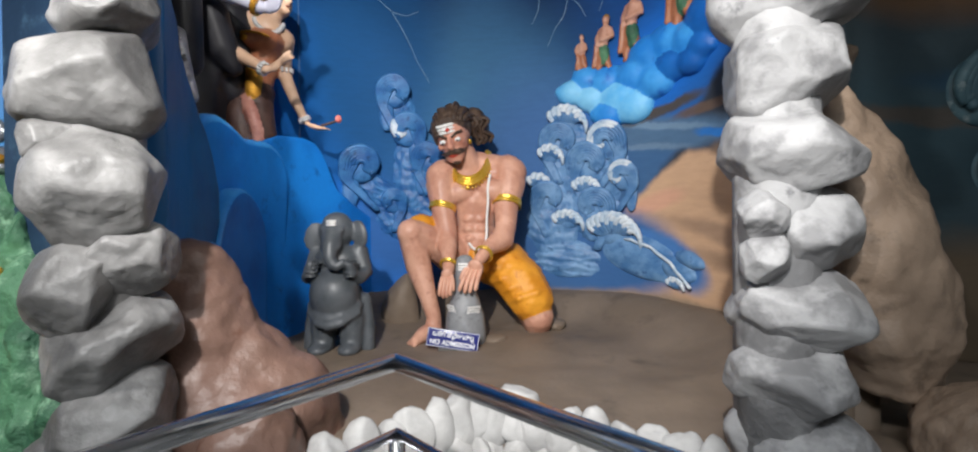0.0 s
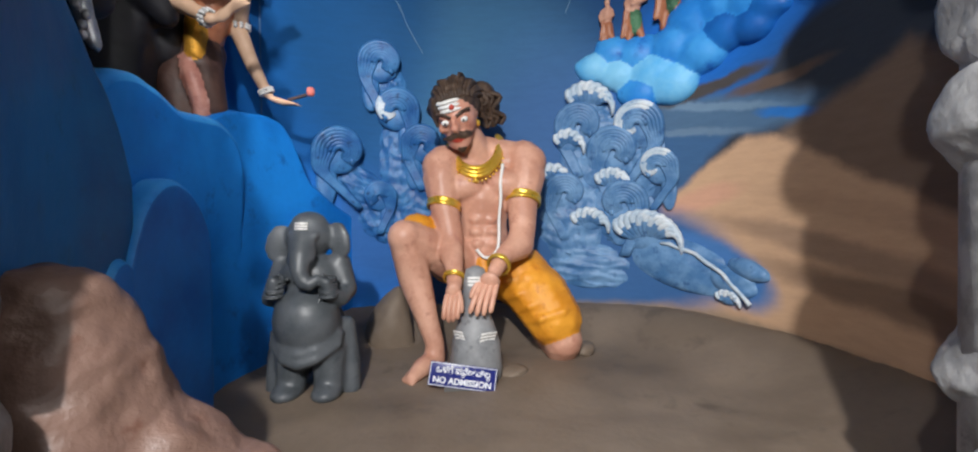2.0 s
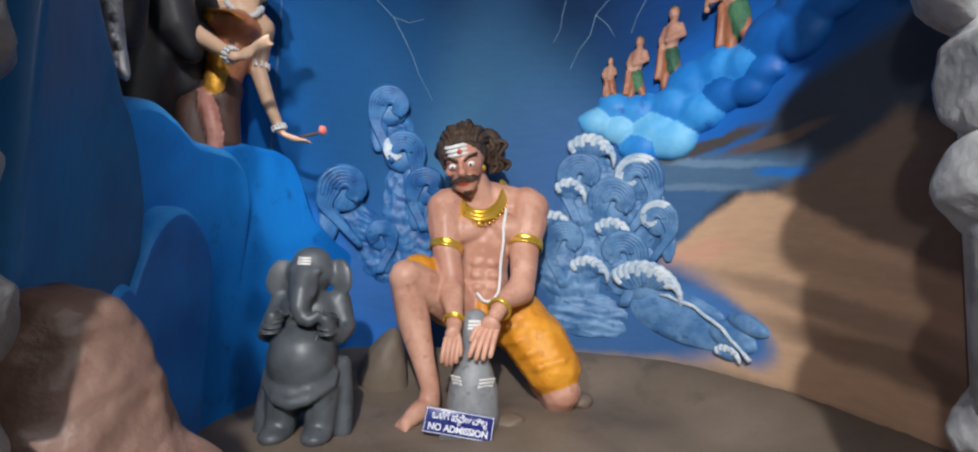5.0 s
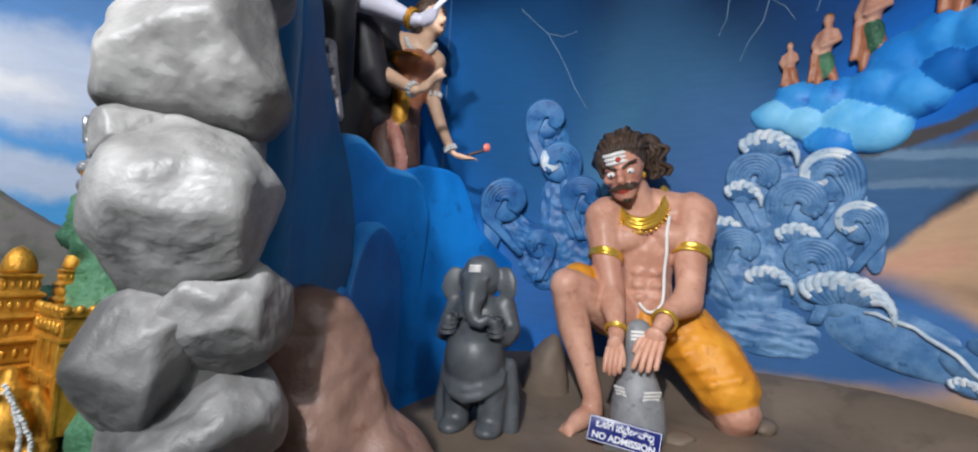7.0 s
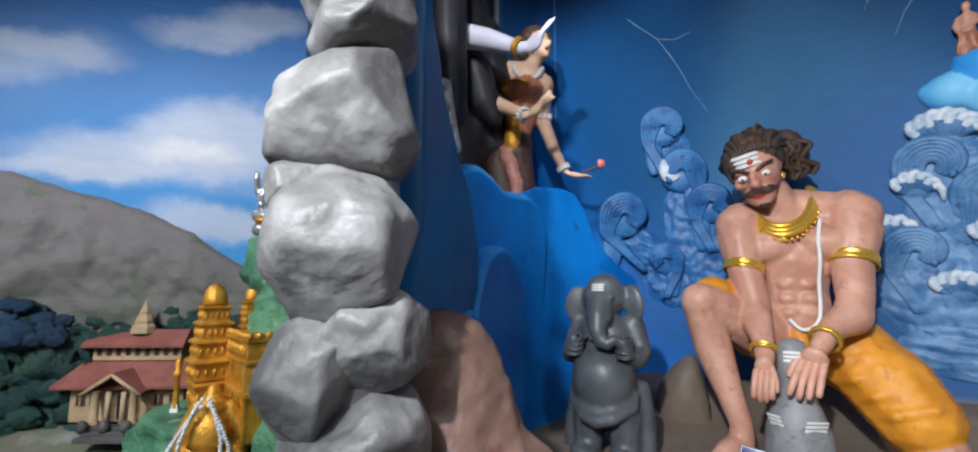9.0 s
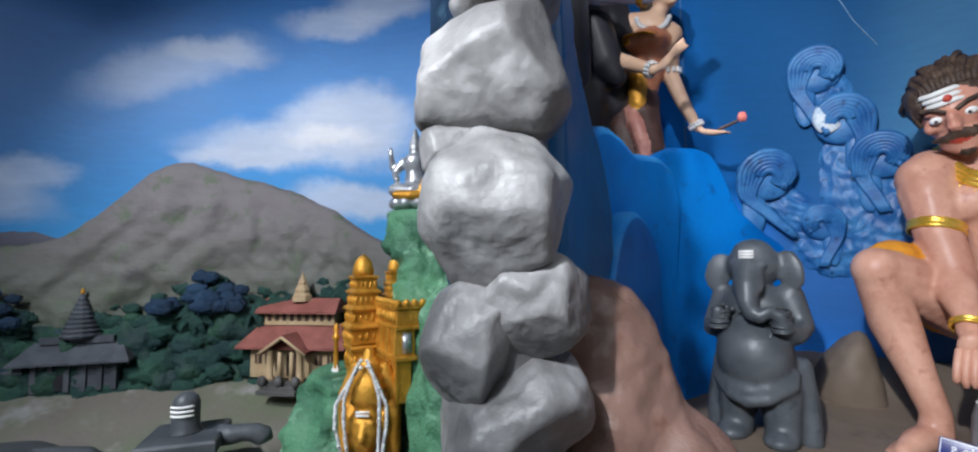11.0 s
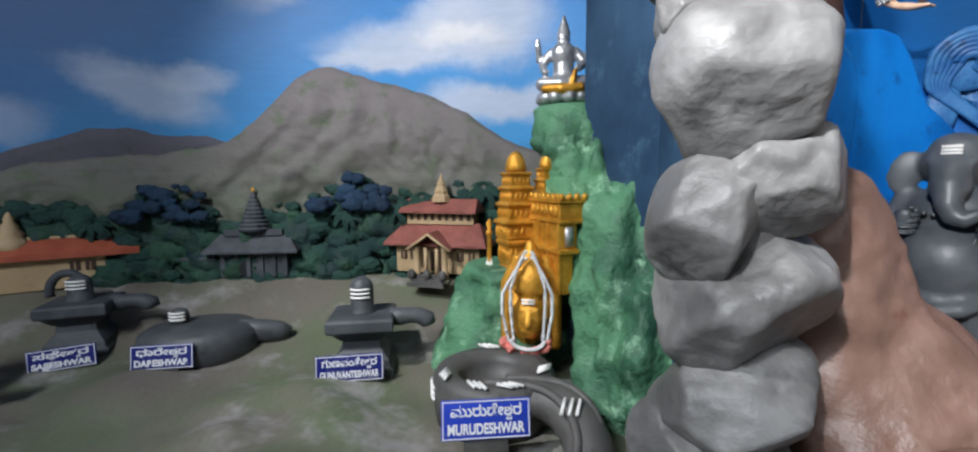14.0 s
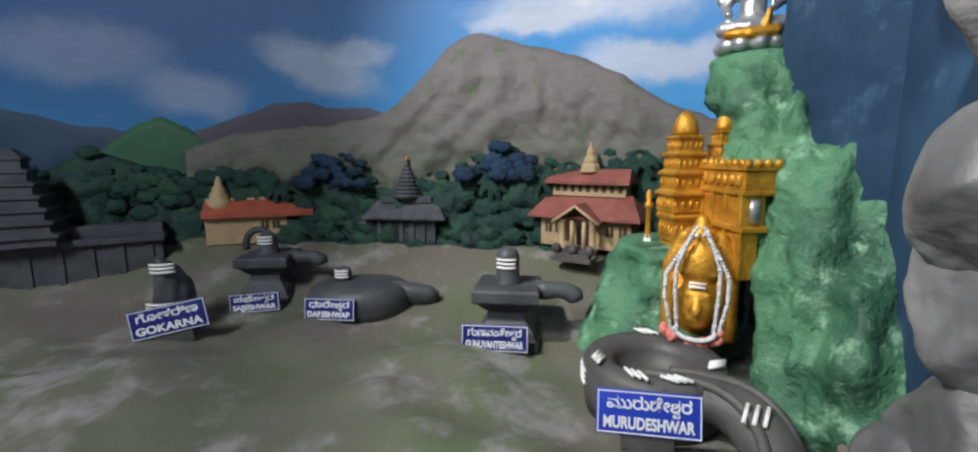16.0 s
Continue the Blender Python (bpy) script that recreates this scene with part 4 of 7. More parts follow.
def sculpt(name, prims, mats, voxel=.011, smooth=4, extra=None):
    """Melt limbs into one skin, then colour each face by the limb that it lies on."""
    bm = bmesh.new()
    for p in prims:
        if p[0] == "e":
            bmesh.ops.create_icosphere(bm, subdivisions=3, radius=1, matrix=p[2] @ Matrix.Diagonal((*p[3], 1)))
        else:
            pts = p[2]
            for a, b in zip(pts, pts[1:]):
                n = max(2, int(np.linalg.norm(b[:3] - a[:3]) / (.3 * min(a[3], b[3]) + 1e-4)))
                for i in range(min(n, 40) + 1):
                    q = a + (b - a) * i / min(n, 40)
                    bmesh.ops.create_icosphere(bm, subdivisions=2, radius=q[3], matrix=Matrix.Translation(q[:3]))
    me = bpy.data.meshes.new("clay")
    bm.to_mesh(me)
    bm.free()
    tmp = bpy.data.objects.new("clay", me)
    scene.collection.objects.link(tmp)
    mod = tmp.modifiers.new("melt", "REMESH")
    mod.mode, mod.voxel_size, mod.use_smooth_shade = "VOXEL", voxel, True
    dg = bpy.context.evaluated_depsgraph_get()
    out = bpy.data.meshes.new_from_object(tmp.evaluated_get(dg))
    bpy.data.objects.remove(tmp)
    bpy.data.meshes.remove(me)
    bm = bmesh.new()
    bm.from_mesh(out)
    for _ in range(smooth):
        bmesh.ops.smooth_vert(bm, verts=bm.verts, factor=.5, use_axis_x=True, use_axis_y=True, use_axis_z=True)
    bm.faces.ensure_lookup_table()
    C = np.array([f.calc_center_median()[:] for f in bm.faces])
    best, idx = np.full(len(C), 1e9), np.zeros(len(C), int)
    for p in prims:
        if p[0] == "e":
            inv = np.array(p[2].inverted())
            L = C @ inv[:3, :3].T + inv[:3, 3]
            r = np.array(p[3])
            k = np.linalg.norm(L / r, axis=1)
            d = (k - 1) * r.min()
        else:
            d = np.full(len(C), 1e9)
            for a, b in zip(p[2], p[2][1:]):
                ab = b[:3] - a[:3]
                t = np.clip(((C - a[:3]) @ ab) / max(ab @ ab, 1e-9), 0, 1)
                d = np.minimum(d, np.linalg.norm(C - (a[:3] + t[:, None] * ab), axis=1) - (a[3] + t * (b[3] - a[3])))
        win = d < best
        best[win], idx[win] = d[win], p[1]
    for f, i in zip(bm.faces, idx):
        f.material_index = int(i)
    if extra:
        extra(bm)
    bpy.data.meshes.remove(out)
    return part(name, bm, [M[m] for m in mats])


def add_tube(bm, pts, r, mi, seg=10, flat=1.0):
    n = len(bm.faces)
    tube(bm, catmull(pts, 6) if len(pts) > 2 else pts, r, seg, True, flat)
    bm.faces.ensure_lookup_table()
    for f in bm.faces[n:]:
        f.material_index = mi


def add_ball(bm, c, r, mi, m=None, sub=2):
    n = len(bm.faces)
    ball(bm, c, r, m, sub)
    bm.faces.ensure_lookup_table()
    for f in bm.faces[n:]:
        f.material_index = mi


def add_ring(bm, c, axis, r, w, mi, squash=1.0, seg=28):
    """A band round a limb: a flat hoop of width w."""
    axis = Vector(axis).normalized()
    a = axis.orthogonal().normalized()
    b = axis.cross(a)
    n = len(bm.faces)
    prof = [(-w, 0), (-w, .006), (-w * .55, .009), (-w * .4, .006), (w * .4, .006), (w * .55, .009), (w, .006), (w, 0)]
    rings = []
    for k in range(seg):
        t = 2 * math.pi * k / seg
        d = a * math.cos(t) + b * math.sin(t) * squash
        rings.append([bm.verts.new(Vector(c) + d * (r + o) + axis * h) for h, o in prof])
    for k in range(seg):
        r0, r1 = rings[k], rings[(k + 1) % seg]
        for j in range(len(prof) - 1):
            bm.faces.new((r0[j], r1[j], r1[j + 1], r0[j + 1]))
    bm.faces.ensure_lookup_table()
    for f in bm.faces[n:]:
        f.material_index = mi


# kneeling strong man over a stone
SK, OR, HA, WH, RE, GO, DK, FA = range(8)
man = [
    # trunk
    chain(SK, (-.09, 2.80, 1.40, .125), (-.10, 2.81, 1.52, .125), (-.10, 2.81, 1.64, .145)),
    egg(SK, (-.172, 2.718, 1.70), (.098, .072, .072), (0, 0, 10)), egg(SK, (-.002, 2.735, 1.71), (.102, .072, .072), (0, 0, -5)), egg(SK, (-.298, 2.728, 1.79), (.078, .078, .085)), egg(SK, (.128, 2.79, 1.815), (.084, .082, .09)),
    chain(SK, (-.25, 2.76, 1.80, .085), (-.10, 2.83, 1.80, .10), (.07, 2.82, 1.82, .09)),
    egg(SK, (-.125, 2.70, 1.545), (.034, .026, .026)), egg(SK, (-.06, 2.705, 1.545), (.034, .026, .026)), egg(SK, (-.125, 2.695, 1.49), (.034, .026, .024)), egg(SK, (-.055, 2.70, 1.49), (.034, .026, .024)),
    egg(SK, (-.12, 2.695, 1.435), (.034, .026, .024)), egg(SK, (-.055, 2.70, 1.435), (.034, .026, .024)),
    # neck and head
    chain(SK, (-.12, 2.80, 1.84, .085), (-.17, 2.745, 1.94, .078)), chain(SK, (-.22, 2.79, 1.845, .070), (-.10, 2.82, 1.875, .080), (.06, 2.82, 1.85, .075)),
    egg(FA, (-.205, 2.69, 2.04), (.088, .10, .115), (18, 0, -12)),
    egg(FA, (-.218, 2.645, 1.955), (.058, .055, .05), (10, 0, -12)),
    egg(FA, (-.236, 2.592, 2.035), (.016, .026, .034), (20, 0, -12)), egg(FA, (-.238, 2.576, 2.018), (.022, .018, .014)),
    egg(FA, (-.20, 2.608, 2.072), (.03, .014, .012), (0, 18, -8)), egg(FA, (-.272, 2.62, 2.068), (.026, .014, .012), (0, -18, -20)),
    egg(FA, (-.18, 2.62, 2.02), (.026, .022, .022)), egg(FA, (-.285, 2.638, 2.015), (.018, .02, .022)),
    egg(FA, (-.122, 2.695, 2.05), (.014, .024, .034)),
    chain(HA, (-.235, 2.584, 1.990, .013), (-.19, 2.60, 1.978, .014), (-.158, 2.635, 1.975, .010), (-.142, 2.66, 1.99, .007)),
    chain(HA, (-.240, 2.584, 1.990, .013), (-.27, 2.605, 1.975, .013), (-.29, 2.63, 1.972, .008)),
    egg(HA, (-.218, 2.612, 1.918), (.022, .022, .018)),
    chain(RE, (-.247, 2.590, 1.963, .007), (-.213, 2.594, 1.961, .007)),
    # hair
    egg(HA, (-.195, 2.735, 2.10), (.105, .115, .09), (-12, 0, -10)), egg(HA, (-.29, 2.70, 2.09), (.03, .055, .06)), egg(HA, (-.13, 2.74, 2.08), (.045, .075, .075)),
    chain(HA, (-.12, 2.78, 2.08, .06), (-.06, 2.82, 2.09, .075), (-.03, 2.83, 2.03, .06), (-.05, 2.84, 1.97, .04)),
    # arms
    chain(SK, (-.275, 2.74, 1.815, .082), (-.285, 2.71, 1.74, .088), (-.268, 2.67, 1.60, .068), (-.235, 2.62, 1.46, .058)), chain(SK, (-.235, 2.62, 1.46, .056), (-.238, 2.60, 1.42, .061), (-.214, 2.50, 1.345, .040), (-.209, 2.45, 1.285, .034)),
    chain(SK, (.10, 2.80, 1.84, .088), (.112, 2.78, 1.75, .096), (.09, 2.73, 1.62, .074), (.085, 2.67, 1.49, .062)), chain(SK, (.085, 2.67, 1.49, .060), (.068, 2.63, 1.43, .067), (-.005, 2.54, 1.39, .042), (-.045, 2.455, 1.335, .034)),
    # hands with fingers
    egg(SK, (-.213, 2.425, 1.255), (.034, .022, .045), (22, 0, 8)), egg(SK, (-.066, 2.418, 1.295), (.044, .024, .052), (30, 18, -12)),
    # legs
    chain(SK, (-.20, 2.78, 1.34, .125), (-.33, 2.65, 1.42, .10), (-.415, 2.545, 1.47, .078)), egg(SK, (-.425, 2.52, 1.475), (.07, .07, .075)),
    chain(SK, (-.42, 2.53, 1.44, .07), (-.39, 2.56, 1.30, .074), (-.335, 2.53, 1.13, .05), (-.30, 2.52, 1.02, .042), (-.305, 2.52, .96, .05)),
    chain(SK, (-.305, 2.52, .955, .046), (-.345, 2.45, .945, .042), (-.375, 2.39, .925, .028)),
    chain(OR, (-.15, 2.82, 1.33, .14), (-.02, 2.82, 1.31, .15), (.08, 2.78, 1.27, .15)), chain(OR, (.06, 2.78, 1.29, .135), (.16, 2.72, 1.19, .145), (.225, 2.67, 1.09, .130)),
    chain(OR, (-.24, 2.80, 1.36, .132), (-.335, 2.705, 1.445, .110), (-.388, 2.635, 1.49, .090)),
    chain(OR, (-.10, 2.715, 1.38, .035), (-.09, 2.70, 1.31, .045), (-.09, 2.71, 1.23, .05)),
    chain(SK, (.235, 2.665, 1.07, .098), (.26, 2.65, 1.0, .092), (.26, 2.68, .965, .085)), chain(SK, (.25, 2.72, .96, .075), (.2, 2.95, .95, .06)),
]
HEAD_FROM = next(i for i, p in enumerate(man) if p[0] == "e" and p[3] == (.088, .10, .115))
HEAD_TO = next(i for i, p in enumerate(man) if p[0] == "c" and tuple(p[2][0]) == (-.275, 2.74, 1.815, .082))
for i in range(4):
    man.append(chain(SK, (-.355 - .013 * i, 2.40 + .012 * i, .925, .015), (-.372 - .013 * i, 2.355 + .014 * i, .912, .013)))
# folds of the cloth over the thigh
for i in range(4):
    t = i / 3.4
    c = Vector((.075 + .16 * t, 2.77 - .10 * t, 1.27 - .17 * t))
    man.append(chain(OR, (c.x - .115, c.y - .05, c.z - .04, .010), (c.x - .062, c.y - .118, c.z - .008, .019), (c.x + .035, c.y - .118, c.z + .022, .020), (c.x + .085, c.y - .05, c.z + .05, .012)))


HEAD = Matrix.Translation((-.17, 2.745, 1.96)) @ pose(0, 0, 0, 22, -13, 8) @ Matrix.Translation((.17, -2.745, -1.96))


def nod(p):
    if p[0] == "e":
        return ("e", p[1], HEAD @ p[2], p[3])
    return ("c", p[1], [np.array((*(HEAD @ Vector(q[:3])), q[3])) for q in p[2]])


man[HEAD_FROM:HEAD_TO] = [nod(p) for p in man[HEAD_FROM:HEAD_TO]]


def man_dress(bm):
    add_ring(bm, (.093, 2.735, 1.635), (.02, .06, .14), .077, .020, GO)
    add_ring(bm, (-.271, 2.675, 1.61), (.02, .05, .14), .070, .018, GO)
    add_ring(bm, (-.028, 2.49, 1.358), (.07, .16, .085), .043, .011, GO)
    add_ring(bm, (-.211, 2.470, 1.308), (.01, .06, .07), .040, .010, GO)
    for i in range(4):
        u = .010 * abs(i - 1.4)
        add_tube(bm, [(-.238 + .017 * i, 2.415, 1.245), (-.243 + .018 * i, 2.392, 1.215), (-.248 + .018 * i, 2.380, 1.175), (-.248 + .018 * i, 2.384, 1.140 + u)], [.0105] * 12 + [.010] * 5 + [.007] * 2, SK, 8)
        add_tube(bm, [(-.098 + .021 * i, 2.415, 1.290 + .004 * i), (-.118 + .023 * i, 2.385, 1.255), (-.134 + .025 * i, 2.366, 1.215), (-.146 + .027 * i, 2.362, 1.168 + u)], [.0118] * 12 + [.011] * 5 + [.008] * 2, SK, 8)
    add_tube(bm, [(-.195, 2.425, 1.265), (-.184, 2.402, 1.225), (-.180, 2.392, 1.178)], [.0125] * 10 + [.0115, .010, .008], SK, 8)
    add_tube(bm, [(-.095, 2.430, 1.315), (-.125, 2.408, 1.275), (-.142, 2.398, 1.235)], [.0125] * 10 + [.0115, .010, .008], SK, 8)
    # broad collar
    for r0, z0, rr in ((.102, -.002, .014), (.110, -.009, .013), (.117, -.016, .012)):
        pts = [(-.125 + math.cos(a) * r0 * 1.05, 2.785 - .128 * math.sin(a), 1.915 + z0 - .135 * math.sin(a) * (r0 / .1)) for a in [math.radians(x) for x in range(-15, 200, 18)]]
        add_tube(bm, pts, rr, GO, 8)
    for q in range(24):
        a = math.radians(-5 + q * 190 / 23)
        add_ball(bm, (-.125 + math.cos(a) * .134, 2.780 - .128 * math.sin(a), 1.890 - .172 * math.sin(a)), .0085, GO, None, 1)
    add_ball(bm, (-.125, 2.655, 1.722), .013, GO)
    # sacred thread
    add_tube(bm, [(.0, 2.70, 1.80), (-.012, 2.668, 1.72), (-.012, 2.665, 1.64), (-.02, 2.675, 1.55), (-.022, 2.672, 1.46), (-.03, 2.668, 1.41), (-.055, 2.66, 1.38), (-.09, 2.662, 1.375), (-.125, 2.672, 1.41)], .0075, WH, 8)
    face_from = len(bm.verts)
    # forehead stripes, red dot, eyes, ear ring
    for j in range(3):
        z = 2.092 + .017 * j
        pts = [(-.214 + math.sin(a) * .075 * math.cos(.21) - .004 * j, 2.697 - math.cos(a) * .094 + .008 * j + math.sin(a) * .016, z + .004 * math.cos(3 * a)) for a in [math.radians(x) for x in range(-58, 50, 12)]]
        add_tube(bm, pts, .0105, WH, 6, .7)
    add_ball(bm, (-.232, 2.598, 2.105), (.012, .008, .014), RE)
    for c, r in (((-.190, 2.598, 2.047), .0165), ((-.270, 2.610, 2.043), .0155)):
        add_ball(bm, c, (r * 1.2, r * .7, r * .85), WH)
        add_ball(bm, (c[0] - .003, c[1] - .009, c[2] - .002), (r * .34, r * .28, r * .36), DK)
    add_tube(bm, [(-.155, 2.605, 2.088), (-.190, 2.592, 2.083), (-.222, 2.588, 2.066)], .007, HA, 6)
    add_tube(bm, [(-.300, 2.625, 2.083), (-.272, 2.602, 2.080), (-.246, 2.590, 2.064)], .007, HA, 6)
    add_ball(bm, (-.118, 2.685, 2.0), (.012, .012, .016), GO)
    # locks combed back
    rnd = random.Random(4)
    for row in range(3):
        for q in range(22):
            a = math.radians(-80 + q * 7.6 + rnd.uniform(-2, 2))
            s0 = Vector((-.205 + (.092 - .012 * row) * math.sin(a), 2.70 - (.070 - .030 * row) * math.cos(a), 2.138 + .020 * row * math.cos(a) - .03 * abs(math.sin(a)) ** 3))
            e = Vector((-.165 + .125 * math.sin(a) + rnd.uniform(-.02, .02), 2.84 + rnd.uniform(-.01, .02), 2.06 + .06 * math.cos(a) + rnd.uniform(-.03, .02)))
            mid = (s0 + e) / 2 + Vector((.02 * math.sin(a), -.01, .045 * math.cos(a) + rnd.uniform(0, .02)))
            add_tube(bm, [s0, s0 * .7 + mid * .3 + Vector((0, -.004, .016)), mid, e], .0105, HA, 6)
    for q in range(16):
        x, y = -.105 + rnd.uniform(0, .085), 2.77 + rnd.uniform(-.02, .05)
        wv = rnd.uniform(-.02, .02)
        add_tube(bm, [(x, y, 2.13 - .3 * (x + .1)), (x + .03 + wv, y - .01, 2.08), (x + .012 - wv, y, 2.03), (x + .04 + wv, y + .01, 1.985), (x + .03, y + .015, 1.95)], .0115, HA, 6)
    for q in range(7):
        y = 2.67 + .016 * q
        add_tube(bm, [(-.288, y, 2.12), (-.306, y + .006, 2.07), (-.296, y + .01, 2.02 + .004 * q)], .010, HA, 6)
    bm.verts.ensure_lookup_table()
    for w in bm.verts[face_from:]:
        w.co = HEAD @ w.co


tagged(sculpt("kneeling_statue", man, ["skin", "orange", "hair", "white", "red", "gold_bright", "dark", "skin_face"], .0078, 3, man_dress), "painted statue of a kneeling man in orange loincloth gripping stone", "statue")

# stone under his grip
b = bmesh.new()
lathe(b, [(.105, .86), (.108, .95), (.100, 1.05), (.082, 1.11), (.062, 1.16), (.052, 1.24), (.048, 1.31), (.036, 1.345), (.012, 1.358)], Matrix.Translation((-.125, 2.46, 0)), 36)
for v in b.verts:
    v.co += Vector((1, 1, 0)) * .008 * fnoise(v.co, 14, 3)
st = tagged(part("gripped_stone", b, M["stone_grey"]), "grey upright stone with white painted stripes on the floor", "stone")


def stripes(parent, m, w, n=3, gap=.008, h=.0048, name="painted_stripes"):
    """Three short white bars, bent round a vertical surface."""
    b = bmesh.new()
    for j in range(n):
        box(b, (0, 0, (j - (n - 1) / 2) * gap), (w, .004, h), m, .001)
    return part(name, b, M["white"], parent, "white painted stripes")


stripes(st, pose(-.130, 2.408, 1.30, 8, 0, 4), .05, gap=.014, h=.010)
stripes(st, pose(-.075, 2.379, 1.085, 22, 0, 30), .07, gap=.015, h=.010)
stripes(st, pose(-.190, 2.387, 1.09, 22, 0, -40), .05, gap=.015, h=.010)
for c, size, sd in (((.03, 2.5, .91), (.09, .08, .035), 5), ((-.56, 2.85, 1.0), (.16, .13, .26), 6), ((.36, 2.75, .93), (.09, .1, .05), 8)):
    o = rock("floor_mound", c, size, sd, M["sand"], crisp=5)
    tagged(o, "rounded brown mound rising from the painted floor", "mound", kind="structure")

# grey elephant-headed statue
G, GW = 0, 1
el = [
    egg(G, (-.742, 2.27, 1.185), (.122, .112, .128)), egg(G, (-.745, 2.32, 1.34), (.115, .085, .09)),
    egg(G, (-.745, 2.32, 1.49), (.085, .085, .085)), egg(G, (-.745, 2.315, 1.535), (.066, .07, .05)),
    chain(G, (-.745, 2.25, 1.47, .052), (-.74, 2.21, 1.42, .042), (-.735, 2.19, 1.37, .034), (-.722, 2.185, 1.335, .028), (-.695, 2.18, 1.325, .023), (-.672, 2.185, 1.345, .018)),
    egg(G, (-.862, 2.315, 1.465), (.048, .016, .075), (0, 14, 12)), egg(G, (-.632, 2.315, 1.475), (.045, .016, .075), (0, -14, -12)),
    egg(G, (-.785, 2.245, 1.495), (.018, .02, .014)), egg(G, (-.70, 2.245, 1.495), (.018, .02, .014)),
    chain(G, (-.775, 2.24, 1.435, .016), (-.782, 2.205, 1.405, .010)), chain(G, (-.705, 2.24, 1.435, .016), (-.698, 2.21, 1.41, .010)),
    chain(G, (-.85, 2.34, 1.375, .048), (-.888, 2.32, 1.28, .036), (-.878, 2.27, 1.262, .030), (-.84, 2.215, 1.295, .024), (-.832, 2.20, 1.335, .022)),
    chain(G, (-.645, 2.34, 1.385, .048), (-.605, 2.32, 1.29, .036), (-.612, 2.26, 1.262, .030), (-.638, 2.21, 1.295, .024), (-.645, 2.20, 1.33, .022)),
    egg(G, (-.742, 2.32, 1.095), (.128, .085, .07)),
    chain(G, (-.855, 2.27, 1.13, .026), (-.80, 2.215, 1.09, .026), (-.745, 2.20, 1.075, .026), (-.69, 2.21, 1.09, .026), (-.63, 2.27, 1.13, .026)),
    chain(G, (-.86, 2.255, 1.10, .02), (-.80, 2.20, 1.055, .02), (-.745, 2.19, 1.04, .02), (-.69, 2.20, 1.055, .02), (-.625, 2.255, 1.10, .02)),
    chain(G, (-.805, 2.30, 1.07, .072), (-.81, 2.29, .97, .058), (-.81, 2.28, .93, .055)), chain(G, (-.675, 2.30, 1.07, .072), (-.67, 2.29, .97, .058), (-.67, 2.28, .93, .055)),
    egg(G, (-.815, 2.25, .92), (.055, .07, .032)), egg(G, (-.668, 2.25, .92), (.055, .07, .032)),
    chain(G, (-.865, 2.34, 1.15, .034), (-.885, 2.34, 1.02, .040), (-.888, 2.33, .91, .040)), chain(G, (-.618, 2.34, 1.15, .034), (-.602, 2.34, 1.02, .036), (-.600, 2.33, .91, .036)),
    chain(G, (-.83, 2.40, .95, .04), (-.745, 2.41, 1.15, .10), (-.65, 2.40, .95, .04)),
]


def el_dress(bm):
    for j in range(3):
        box(bm, (-.745, 2.236 + .003 * j, 1.520 + .010 * j), (.046, .012, .008))
    bm.faces.ensure_lookup_table()
    for f in bm.faces[-18:]:
        f.material_index = GW
    for x, s in ((-.838, 1), (-.641, -1)):
        for q in range(4):
            add_ring(bm, (x + s * .003 * q, 2.213 + .004 * q, 1.285 + .018 * q), (0, -.15, 1), .026, .006, G, 1, 16)
    add_tube(bm, [(-.665, 2.225, 1.30), (-.69, 2.193, 1.22), (-.74, 2.187, 1.15), (-.80, 2.208, 1.10)], .004, G, 6)
    add_ball(bm, (-.735, 2.188, 1.155), .007, G, None, 2)
    for k in range(9):
        a = math.radians(200 + k * 17)
        add_ball(bm, (-.742 + .085 * math.cos(a), 2.222, 1.365 + .03 * math.sin(a)), .009, G, None, 1)


tagged(sculpt("elephant_headed_statue", el, ["ganesha", "white"], .009, 2, el_dress), "dark grey standing elephant-headed statue with a round belly", "statue")

